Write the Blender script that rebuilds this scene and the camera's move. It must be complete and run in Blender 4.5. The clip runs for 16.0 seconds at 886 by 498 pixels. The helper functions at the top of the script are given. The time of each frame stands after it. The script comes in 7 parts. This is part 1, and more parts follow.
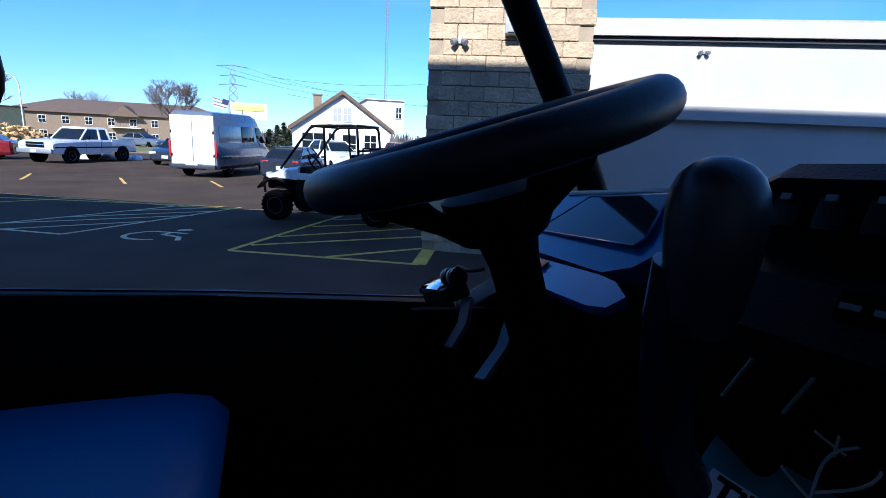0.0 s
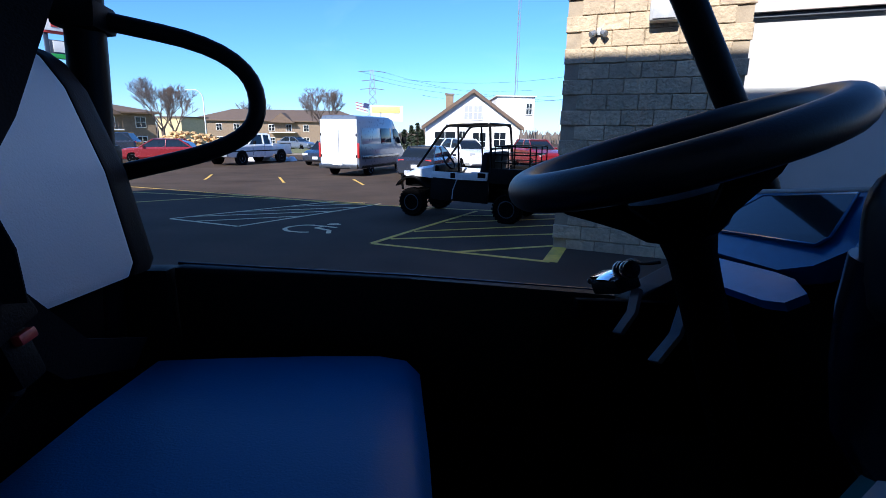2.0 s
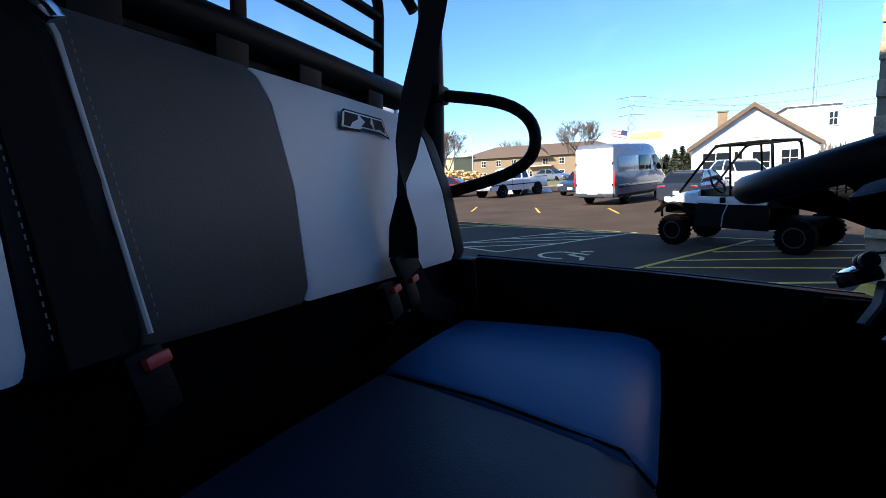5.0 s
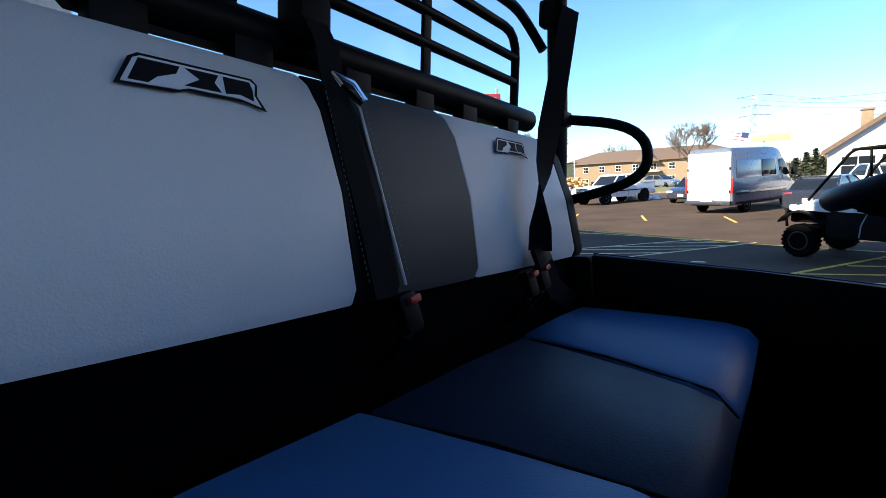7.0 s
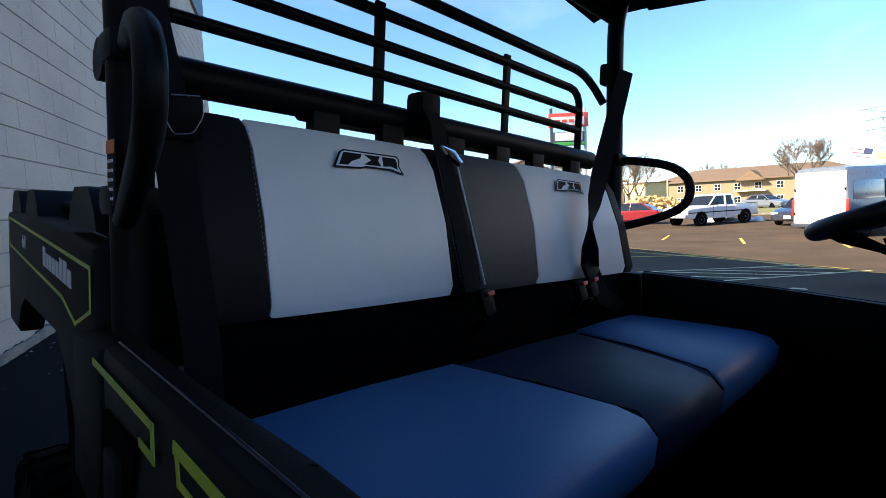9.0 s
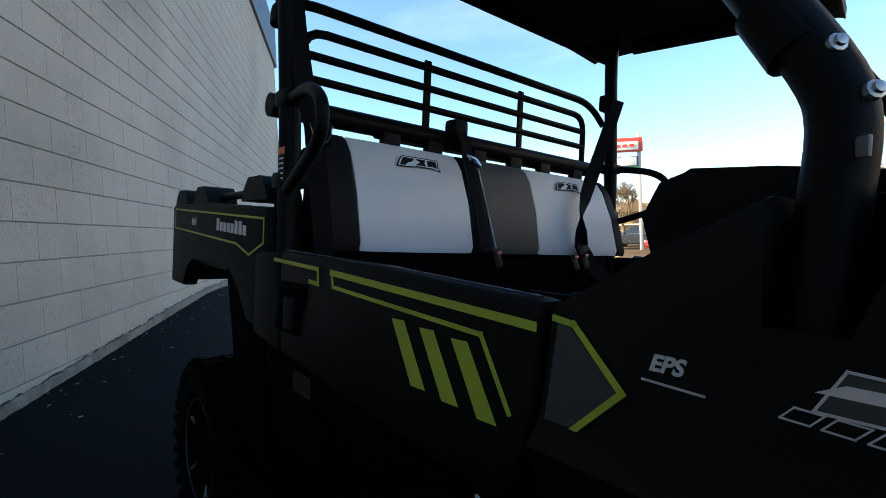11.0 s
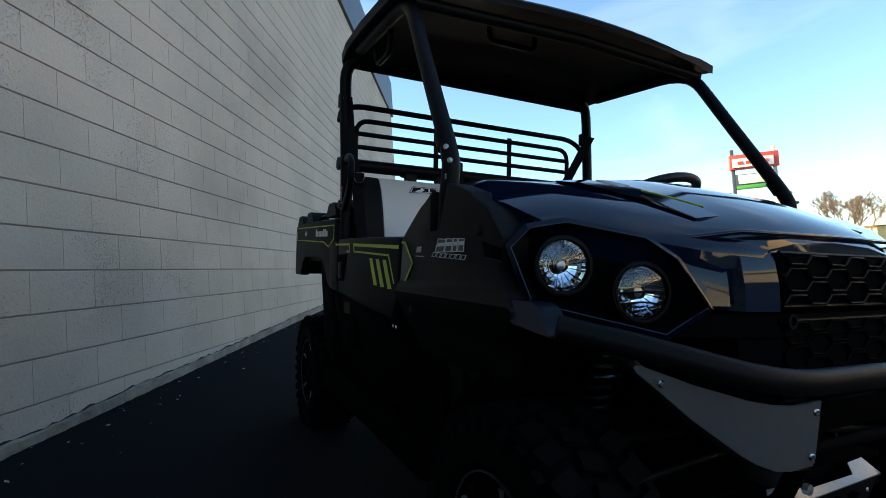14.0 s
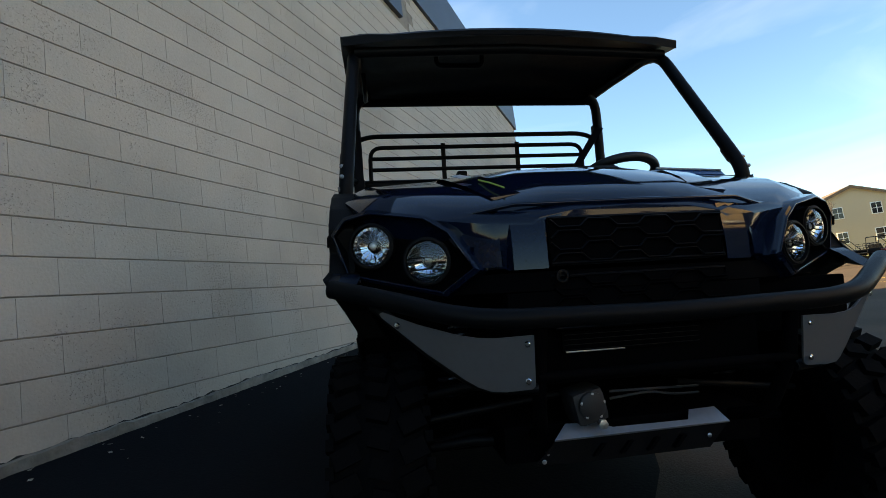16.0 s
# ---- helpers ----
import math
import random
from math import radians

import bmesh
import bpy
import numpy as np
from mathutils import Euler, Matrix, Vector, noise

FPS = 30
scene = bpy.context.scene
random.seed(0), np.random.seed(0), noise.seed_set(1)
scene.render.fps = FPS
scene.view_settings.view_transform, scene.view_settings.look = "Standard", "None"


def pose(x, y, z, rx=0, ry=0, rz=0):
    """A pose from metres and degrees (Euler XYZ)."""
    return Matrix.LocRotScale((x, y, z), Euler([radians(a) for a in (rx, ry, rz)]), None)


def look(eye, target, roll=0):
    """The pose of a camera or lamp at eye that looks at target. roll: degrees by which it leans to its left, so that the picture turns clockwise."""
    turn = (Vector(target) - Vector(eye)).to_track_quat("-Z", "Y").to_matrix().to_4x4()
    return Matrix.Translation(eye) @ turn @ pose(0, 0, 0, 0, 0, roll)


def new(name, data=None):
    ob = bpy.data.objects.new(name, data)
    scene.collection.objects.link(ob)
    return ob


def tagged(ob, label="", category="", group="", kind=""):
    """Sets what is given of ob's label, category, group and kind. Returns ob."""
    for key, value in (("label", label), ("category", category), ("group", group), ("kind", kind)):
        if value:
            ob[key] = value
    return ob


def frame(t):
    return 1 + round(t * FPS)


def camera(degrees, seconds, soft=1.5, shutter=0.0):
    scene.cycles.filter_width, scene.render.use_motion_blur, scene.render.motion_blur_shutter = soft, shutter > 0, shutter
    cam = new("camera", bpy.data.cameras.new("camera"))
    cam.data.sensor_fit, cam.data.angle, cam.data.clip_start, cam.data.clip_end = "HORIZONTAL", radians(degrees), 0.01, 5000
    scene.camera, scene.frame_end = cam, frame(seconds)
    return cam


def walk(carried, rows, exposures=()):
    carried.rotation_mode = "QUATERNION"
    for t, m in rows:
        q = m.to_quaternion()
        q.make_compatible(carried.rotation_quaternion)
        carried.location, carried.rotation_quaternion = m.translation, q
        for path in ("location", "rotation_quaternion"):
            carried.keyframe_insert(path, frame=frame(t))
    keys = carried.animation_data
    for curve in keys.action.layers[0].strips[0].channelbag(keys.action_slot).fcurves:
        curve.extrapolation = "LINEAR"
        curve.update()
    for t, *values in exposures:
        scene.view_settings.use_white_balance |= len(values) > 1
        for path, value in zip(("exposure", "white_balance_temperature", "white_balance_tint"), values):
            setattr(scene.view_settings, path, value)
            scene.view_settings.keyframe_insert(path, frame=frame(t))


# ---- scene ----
cam = camera(83.00, 16.0, soft=0.7)
PATH = [
    (0, (-0.0734, 0.3199, 1.2855), (-1.9182, 0.9630, 0.8578), 2.72),
    (0.5, (-0.0639, 0.2967, 1.2880), (-1.9322, 0.8533, 0.8414), 1.88),
    (1, (-0.0573, 0.2712, 1.2947), (-1.9557, 0.7044, 0.8380), 1.48),
    (1.5, (-0.0355, 0.2458, 1.2944), (-1.9530, 0.5700, 0.8274), 1.08),
    (2, (0.0012, 0.2328, 1.2981), (-1.9399, 0.3871, 0.8421), 0.88),
    (2.5, (0.0447, 0.2209, 1.3043), (-1.9045, 0.2058, 0.8565), 0.39),
    (3, (0.0759, 0.2211, 1.3040), (-1.8704, 0.0449, 0.8790), 0.00),
    (3.5, (0.1118, 0.2261, 1.3005), (-1.8155, -0.1429, 0.9140), -0.73),
    (5.8, (0.3667, 0.2718, 1.2836), (-1.3679, -0.6701, 0.9607), -3.30),
    (6, (0.3947, 0.2711, 1.2912), (-1.3251, -0.6967, 0.9661), -3.21),
    (6.5, (0.4559, 0.2842, 1.2997), (-1.2130, -0.7799, 1.0127), -3.52),
    (7, (0.5296, 0.3130, 1.3059), (-1.0872, -0.8323, 1.0329), -3.29),
    (7.5, (0.5928, 0.3462, 1.3184), (-0.9886, -0.8543, 1.0777), -2.94),
    (8, (0.6644, 0.3950, 1.3287), (-0.8628, -0.8765, 1.1031), -3.13),
    (8.5, (0.7251, 0.4612, 1.3277), (-0.7627, -0.8550, 1.0957), -3.41),
    (9, (0.8047, 0.5476, 1.3399), (-0.6109, -0.8530, 1.1546), -2.86),
    (9.2, (0.8327, 0.5806, 1.3397), (-0.5650, -0.8380, 1.1552), -2.84),
    (11.3, (1.1631, 1.0555, 1.2036), (-0.0616, -0.5254, 1.1725), -2.83),
    (11.5, (1.1936, 1.1164, 1.1951), (0.0003, -0.4886, 1.1927), -2.97),
    (12, (1.2764, 1.2647, 1.1650), (0.1025, -0.3544, 1.1834), -2.79),
    (12.5, (1.3336, 1.4234, 1.1405), (0.1966, -0.2217, 1.1729), -2.65),
    (13, (1.3460, 1.6137, 1.1123), (0.2950, -0.0873, 1.1561), -3.00),
    (13.5, (1.3044, 1.8185, 1.0677), (0.3308, 0.0724, 1.1244), -3.28),
    (14, (1.2202, 2.0083, 1.0339), (0.3492, 0.2097, 1.1152), -3.99),
    (14.5, (1.1120, 2.1502, 0.9871), (0.3746, 0.2942, 1.0933), -5.42),
    (15, (0.9589, 2.2963, 0.9218), (0.3953, 0.3835, 1.0755), -6.86),
    (15.5, (0.7818, 2.4253, 0.8932), (0.3837, 0.4754, 1.0916), -7.49),
    (16, (0.5742, 2.5346, 0.8601), (0.2934, 0.5646, 1.0602), -8.01),
]
walk(cam, [(t, look(eye, target, roll)) for t, eye, target, roll in PATH], ((0.0, 0.7, 4750, 12), (3.0, 0.85, 5200, 11), (6.0, 1.37, 5950, 8), (9.0, 1.75, 6750, 6), (11.5, 2.05, 8000, 2), (13.0, 2.05, 8150, 2), (16.0, 1.85, 9300, 2)))

# ---- light ----
SUN_EL, SUN_AZ = 32.0, 120.5
world = bpy.data.worlds.new("sky")
scene.world = world
world.use_nodes = True
wt = world.node_tree
sky = wt.nodes.new("ShaderNodeTexSky")
sky.sky_type, sky.sun_disc = "NISHITA", False
sky.sun_elevation, sky.sun_rotation = radians(SUN_EL), radians(SUN_AZ)
sky.air_density, sky.dust_density, sky.ozone_density = 1.0, 0.15, 8.0
tex, stretch, wisps, gain, veil = wt.nodes.new("ShaderNodeTexCoord"), wt.nodes.new("ShaderNodeMapping"), wt.nodes.new("ShaderNodeTexNoise"), wt.nodes.new("ShaderNodeMapRange"), wt.nodes.new("ShaderNodeMix")
stretch.inputs["Scale"].default_value, stretch.inputs["Rotation"].default_value = (1.6, 3.4, 9.0), (0.25, 0.1, 0.5)
wisps.inputs["Scale"].default_value, wisps.inputs["Detail"].default_value, wisps.inputs["Distortion"].default_value = 1.1, 7, 0.6
gain.inputs["From Min"].default_value, gain.inputs["From Max"].default_value, gain.inputs["To Max"].default_value = 0.52, 0.82, 0.10
veil.data_type = "RGBA"
veil.inputs["B"].default_value = (7.0, 7.6, 8.6, 1)
wt.links.new(tex.outputs["Generated"], stretch.inputs["Vector"])
wt.links.new(stretch.outputs[0], wisps.inputs["Vector"])
wt.links.new(wisps.outputs["Fac"], gain.inputs["Value"])
wt.links.new(gain.outputs[0], veil.inputs["Factor"])
wt.links.new(sky.outputs[0], veil.inputs["A"])
wt.links.new(veil.outputs["Result"], wt.nodes["Background"].inputs[0])
wt.nodes["Background"].inputs[1].default_value = 0.105
sun_data = bpy.data.lights.new("sun", "SUN")
sun_data.energy, sun_data.angle, sun_data.color = 5.0, radians(0.5), (1.0, 0.83, 0.60)
sun = new("sun", sun_data)
sd = Vector((math.sin(radians(SUN_AZ)) * math.cos(radians(SUN_EL)), math.cos(radians(SUN_AZ)) * math.cos(radians(SUN_EL)), math.sin(radians(SUN_EL))))
sun.matrix_world = look(sd * 60, (0, 0, 0))


# ---- materials ----
def mat(name, color, rough=0.5, metal=0.0, vary=0.15, scale=8.0, bump=0.0, bump_scale=60.0, coat=0.0, random_amt=0.0, spec=0.5, second=None, stain=0.0, rough_var=0.1, placed=False, pores=0.0):
    """A surface with broad and fine variation of colour, roughness and relief."""
    m = bpy.data.materials.new(name)
    m.use_nodes = True
    nt = m.node_tree
    n, l = nt.nodes, nt.links
    p = n["Principled BSDF"]
    tc = n.new("ShaderNodeTexCoord")
    big, fine = n.new("ShaderNodeTexNoise"), n.new("ShaderNodeTexNoise")
    big.inputs["Scale"].default_value, big.inputs["Detail"].default_value = scale, 5
    fine.inputs["Scale"].default_value, fine.inputs["Detail"].default_value = bump_scale, 4
    where = n.new("ShaderNodeNewGeometry").outputs["Position"] if placed else tc.outputs["Object"]
    l.new(where, big.inputs["Vector"])
    l.new(where, fine.inputs["Vector"])
    mix = n.new("ShaderNodeMix")
    mix.data_type = "RGBA"
    dark = [max(0.0, c * (1 - vary)) for c in color]
    light = [min(1.0, c * (1 + vary)) for c in color] if second is None else list(second)
    mix.inputs["A"].default_value, mix.inputs["B"].default_value = (*dark, 1), (*light, 1)
    ramp = n.new("ShaderNodeMapRange")
    ramp.inputs["From Min"].default_value, ramp.inputs["From Max"].default_value = 0.32, 0.68
    add = n.new("ShaderNodeMath")
    add.operation = "MULTIPLY_ADD"
    add.inputs[1].default_value, add.inputs[2].default_value = 0.35, 0.0
    l.new(fine.outputs["Fac"], add.inputs[0])
    sm = n.new("ShaderNodeMath")
    sm.operation = "MULTIPLY_ADD"
    sm.inputs[1].default_value = 0.65
    l.new(big.outputs["Fac"], sm.inputs[0])
    l.new(add.outputs[0], sm.inputs[2])
    l.new(sm.outputs[0], ramp.inputs["Value"])
    l.new(ramp.outputs["Result"], mix.inputs["Factor"])
    out = mix.outputs["Result"]
    if random_amt:
        info, hsv = n.new("ShaderNodeObjectInfo"), n.new("ShaderNodeHueSaturation")
        mr = n.new("ShaderNodeMapRange")
        mr.inputs["To Min"].default_value, mr.inputs["To Max"].default_value = 1 - random_amt, 1 + random_amt
        l.new(info.outputs["Random"], mr.inputs["Value"])
        l.new(mr.outputs["Result"], hsv.inputs["Value"])
        l.new(out, hsv.inputs["Color"])
        out = hsv.outputs["Color"]
    if stain:
        st, sr, mx = n.new("ShaderNodeTexNoise"), n.new("ShaderNodeMapRange"), n.new("ShaderNodeMix")
        st.inputs["Scale"].default_value, st.inputs["Detail"].default_value = scale * 0.35, 8
        sr.inputs["From Min"].default_value, sr.inputs["From Max"].default_value = 0.52, 0.75
        sr.inputs["To Max"].default_value = stain
        mx.data_type, mx.blend_type = "RGBA", "MULTIPLY"
        mx.inputs["B"].default_value = (0.45, 0.4, 0.33, 1)
        l.new(where, st.inputs["Vector"])
        l.new(st.outputs["Fac"], sr.inputs["Value"])
        l.new(sr.outputs["Result"], mx.inputs["Factor"])
        l.new(out, mx.inputs["A"])
        out = mx.outputs["Result"]
    pit = None
    if pores:
        # small dark pits, gathered in patches
        v, w, patch = n.new("ShaderNodeTexNoise"), n.new("ShaderNodeMapRange"), n.new("ShaderNodeTexNoise")
        v.inputs["Scale"].default_value, v.inputs["Detail"].default_value = 80, 4
        patch.inputs["Scale"].default_value, patch.inputs["Detail"].default_value = 2.2, 4
        l.new(where, v.inputs["Vector"])
        l.new(where, patch.inputs["Vector"])
        lift = n.new("ShaderNodeMath")
        lift.operation = "MULTIPLY_ADD"
        lift.inputs[1].default_value = 0.6
        l.new(patch.outputs["Fac"], lift.inputs[0])
        l.new(v.outputs["Fac"], lift.inputs[2])
        w.inputs["From Min"].default_value, w.inputs["From Max"].default_value = 0.94, 1.04
        l.new(lift.outputs[0], w.inputs["Value"])
        pit = w.outputs["Result"]
        pm, ps = n.new("ShaderNodeMix"), n.new("ShaderNodeMath")
        pm.data_type, pm.blend_type = "RGBA", "MULTIPLY"
        pm.inputs["B"].default_value = (0.22, 0.2, 0.17, 1)
        ps.operation = "MULTIPLY"
        ps.inputs[1].default_value = pores
        l.new(pit, ps.inputs[0])
        l.new(ps.outputs[0], pm.inputs["Factor"])
        l.new(out, pm.inputs["A"])
        out = pm.outputs["Result"]
    l.new(out, p.inputs["Base Color"])
    rr = n.new("ShaderNodeMapRange")
    rr.inputs["To Min"].default_value, rr.inputs["To Max"].default_value = max(0.02, rough - rough_var), min(1.0, rough + rough_var)
    l.new(big.outputs["Fac"], rr.inputs["Value"])
    l.new(rr.outputs["Result"], p.inputs["Roughness"])
    p.inputs["Metallic"].default_value = metal
    p.inputs["Specular IOR Level"].default_value = spec
    p.inputs["Coat Weight"].default_value = coat
    p.inputs["Coat Roughness"].default_value = 0.05
    if bump:
        b = n.new("ShaderNodeBump")
        b.inputs["Strength"].default_value, b.inputs["Distance"].default_value = 1.0, bump
        height = fine.outputs["Fac"]
        if pit is not None:
            hs = n.new("ShaderNodeMath")
            hs.operation = "SUBTRACT"
            l.new(height, hs.inputs[0])
            l.new(pit, hs.inputs[1])
            height = hs.outputs[0]
        l.new(height, b.inputs["Height"])
        l.new(b.outputs["Normal"], p.inputs["Normal"])
    return m


def glass(name, color=(0.9, 0.95, 1.0), rough=0.02, mixin=0.25):
    """A thin clear pane: a gloss over a see-through sheet."""
    m = bpy.data.materials.new(name)
    m.use_nodes = True
    n, l = m.node_tree.nodes, m.node_tree.links
    n.remove(n["Principled BSDF"])
    t, g, x, f = n.new("ShaderNodeBsdfTransparent"), n.new("ShaderNodeBsdfGlossy"), n.new("ShaderNodeMixShader"), n.new("ShaderNodeFresnel")
    t.inputs["Color"].default_value = (*color, 1)
    g.inputs["Roughness"].default_value = rough
    f.inputs["IOR"].default_value = 1.5
    a = n.new("ShaderNodeMath")
    a.operation = "MULTIPLY_ADD"
    a.inputs[1].default_value, a.inputs[2].default_value = 1.0, mixin * 0.1
    l.new(f.outputs[0], a.inputs[0])
    l.new(a.outputs[0], x.inputs["Fac"])
    l.new(t.outputs[0], x.inputs[1])
    l.new(g.outputs[0], x.inputs[2])
    l.new(x.outputs[0], n["Material Output"].inputs["Surface"])
    return m


ASPHALT = mat("asphalt", (0.086, 0.063, 0.046), 0.9, vary=0.3, scale=0.7, bump=0.004, bump_scale=90, stain=0.5, spec=0.06)
# Near-black: the shade beside the wall is put into this asphalt's colour.
SHADED_ASPHALT = mat("shaded_asphalt", (0.006, 0.0065, 0.008), 0.85, vary=0.35, scale=1.2, bump=0.002, bump_scale=60, spec=0.05)
TOWER_JOINT = mat("tan_mortar", (0.40, 0.32, 0.22), 0.9, vary=0.2, scale=6, bump=0.003, placed=True)
YELLOW = mat("road_paint_yellow", (0.80, 0.50, 0.07), 0.7, vary=0.3, scale=5, bump=0.001)
ROADWHITE = mat("road_paint_white", (0.80, 0.62, 0.34), 0.7, vary=0.3, scale=5)
BLOCK = mat("painted_block", (0.475, 0.395, 0.322), 0.75, vary=0.10, scale=1.4, bump=0.003, bump_scale=60, random_amt=0.035, stain=0.45, placed=True, pores=0.2)
MORTAR = mat("painted_mortar", (0.27, 0.22, 0.175), 0.9, vary=0.3, scale=6, bump=0.003, placed=True)
FASCIA = mat("slate_metal", (0.07, 0.085, 0.11), 0.5, metal=0.3, vary=0.15, scale=2)
CONCRETE = mat("concrete_footing", (0.21, 0.18, 0.145), 0.9, vary=0.4, scale=6, bump=0.012, bump_scale=25, stain=0.7)
SPLIT = mat("split_face_block", (0.56, 0.44, 0.29), 0.9, vary=0.22, scale=7, bump=0.025, bump_scale=22, random_amt=0.14, placed=True)
WHITE_SIDING = mat("white_metal_siding", (0.5, 0.49, 0.47), 0.6, vary=0.06, scale=1.5)
TRIM_GREY = mat("grey_trim", (0.42, 0.42, 0.42), 0.5, vary=0.1)
BLACK = mat("black_plastic", (0.004, 0.0042, 0.005), 0.5, vary=0.3, scale=14, bump=0.0006, bump_scale=400, spec=0.08)
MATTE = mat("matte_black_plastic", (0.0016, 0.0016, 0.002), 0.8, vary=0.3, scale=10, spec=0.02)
TUBE = mat("black_powder_coat", (0.004, 0.0043, 0.005), 0.45, vary=0.25, scale=20, bump=0.0003, bump_scale=500, spec=0.08)
PAINT = mat("metallic_black_paint", (0.0015, 0.0055, 0.018), 0.07, vary=0.2, scale=3, coat=0.26, spec=0.18, rough_var=0.02)
SIDE = mat("satin_black_side_panel", (0.005, 0.0049, 0.0047), 0.55, vary=0.2, scale=5, bump=0.0004, bump_scale=300, spec=0.09)
# Black pod plastic; the blue sky's reflection is put into its base colour.
POD_SKY_TINT = mat("black_gloss_sky_tint", (0.012, 0.07, 0.21), 0.22, vary=0.15, scale=4, spec=0.4, coat=0.35, rough_var=0.04)
GRAPHITE = mat("graphite_decal", (0.03, 0.031, 0.03), 0.4, vary=0.2, scale=4)
LIME = mat("lime_decal", (0.36, 0.43, 0.035), 0.45, vary=0.08)
SILVER = mat("silver_decal", (0.55, 0.55, 0.56), 0.35, metal=0.3, vary=0.1)
WHITE_VINYL = mat("light_grey_vinyl", (0.58, 0.58, 0.585), 0.5, vary=0.06, scale=5, bump=0.0006, bump_scale=350)
DARK_VINYL = mat("charcoal_vinyl", (0.042, 0.039, 0.036), 0.6, vary=0.1, scale=6, bump=0.0007, bump_scale=350)
SIDE_VINYL = mat("black_vinyl", (0.005, 0.005, 0.006), 0.6, vary=0.15, scale=6, bump=0.0007, bump_scale=350, spec=0.12)
# Grey seat vinyl; the blue of the skylight is in its base colour.
SEAT_VINYL = mat("skylit_grey_vinyl", (0.042, 0.134, 0.305), 0.45, spec=0.22, vary=0.08, scale=5, bump=0.0006, bump_scale=350)
THREAD = mat("grey_thread", (0.16, 0.16, 0.16), 0.7)
PIPING = mat("grey_piping", (0.4, 0.4, 0.4), 0.5)
WEB = mat("black_webbing", (0.006, 0.006, 0.007), 0.85, spec=0.1, vary=0.2, bump=0.0008, bump_scale=300)
REFLECTOR = mat("reflector_chrome", (0.66, 0.68, 0.71), 0.05, metal=1.0, vary=0.06, scale=9, rough_var=0.03)
CHROME = mat("chrome", (0.7, 0.71, 0.73), 0.12, metal=1.0, vary=0.05, rough_var=0.03)
STEEL = mat("brushed_aluminium", (0.42, 0.42, 0.43), 0.38, metal=0.9, vary=0.12, scale=4)
PLATE = mat("silver_painted_plate", (0.13, 0.135, 0.145), 0.45, metal=0.5, vary=0.08, scale=5)
SPRING = mat("black_enamelled_spring", (0.012, 0.012, 0.014), 0.25, spec=0.5, vary=0.15, scale=12)
ANODISED = mat("dark_anodised_plate", (0.028, 0.028, 0.03), 0.45, metal=0.0, spec=0.2, vary=0.15, scale=6)
RUBBER = mat("tyre_rubber", (0.0022, 0.0022, 0.0026), 0.8, vary=0.3, scale=9, bump=0.001, bump_scale=120, spec=0.04)
LABEL_RED = mat("faded_red_print", (0.10, 0.03, 0.025), 0.6)
RED = mat("red_plastic", (0.4, 0.03, 0.02), 0.4)
ORANGE = mat("orange_sticker", (0.65, 0.16, 0.03), 0.5)
PAPER = mat("white_card", (0.62, 0.64, 0.68), 0.6, vary=0.04)
TEAL = mat("teal_card", (0.04, 0.15, 0.17), 0.6)
INK = mat("black_ink", (0.006, 0.006, 0.007), 0.6, spec=0.1)
STRING = mat("white_string", (0.5, 0.5, 0.48), 0.8)
LENS = glass("clear_lens")
POD_TIP = mat("black_gloss_plastic", (0.003, 0.006, 0.014), 0.28, vary=0.2, scale=5, spec=0.25, rough_var=0.05)
WINDOW = mat("dark_window_glass", (0.012, 0.016, 0.02), 0.06, vary=0.2, spec=0.5, rough_var=0.02)
WHITE_PAINT = mat("white_car_paint", (0.78, 0.79, 0.8), 0.25, vary=0.05, coat=0.6)
SILVER_PAINT = mat("silver_car_paint", (0.15, 0.175, 0.225), 0.3, metal=0.25, vary=0.06, coat=0.6)
RED_PAINT = mat("maroon_car_paint", (0.2, 0.014, 0.02), 0.25, vary=0.1, coat=0.7)
DARK_PAINT = mat("dark_blue_car_paint", (0.02, 0.025, 0.04), 0.25, vary=0.1, coat=0.7)
GREY_PAINT = mat("dark_grey_car_paint", (0.04, 0.042, 0.05), 0.25, vary=0.1, coat=0.7)
LAMP_RED = mat("red_lamp_lens", (0.45, 0.02, 0.02), 0.2)
LAMP_CLEAR = mat("clear_lamp_lens", (0.7, 0.7, 0.72), 0.12, metal=0.3)
BRICK_TAN = mat("tan_brick", (0.25, 0.185, 0.12), 0.9, vary=0.2, scale=3, bump=0.01)
BRICK_LIGHT = mat("cream_brick", (0.56, 0.45, 0.24), 0.9, vary=0.15, scale=3)
SHINGLE = mat("brown_shingles", (0.16, 0.11, 0.075), 0.95, vary=0.25, scale=4, bump=0.02)
HOUSE_WHITE = mat("white_clapboard", (0.75, 0.74, 0.7), 0.7, vary=0.05, scale=2)
TREE_BARK = mat("grey_bark", (0.13, 0.095, 0.075), 0.95, vary=0.3, scale=10, bump=0.01)
EVERGREEN = mat("evergreen_needles", (0.03, 0.045, 0.02), 0.9, vary=0.4, scale=10)
GRASS = mat("winter_grass", (0.18, 0.18, 0.07), 0.95, vary=0.3, scale=1.5, bump=0.02)
LOGS = mat("cut_firewood", (0.5, 0.33, 0.15), 0.9, vary=0.45, scale=2.0, random_amt=0.3)
SNOW = mat("old_snow", (0.8, 0.8, 0.82), 0.8, vary=0.05)
SIGN_RED = mat("red_sign_face", (0.62, 0.07, 0.05), 0.4)
SIGN_GREEN = mat("green_sign_face", (0.06, 0.35, 0.06), 0.4)
SIGN_YELLOW = mat("yellow_sign_face", (0.7, 0.6, 0.2), 0.5)
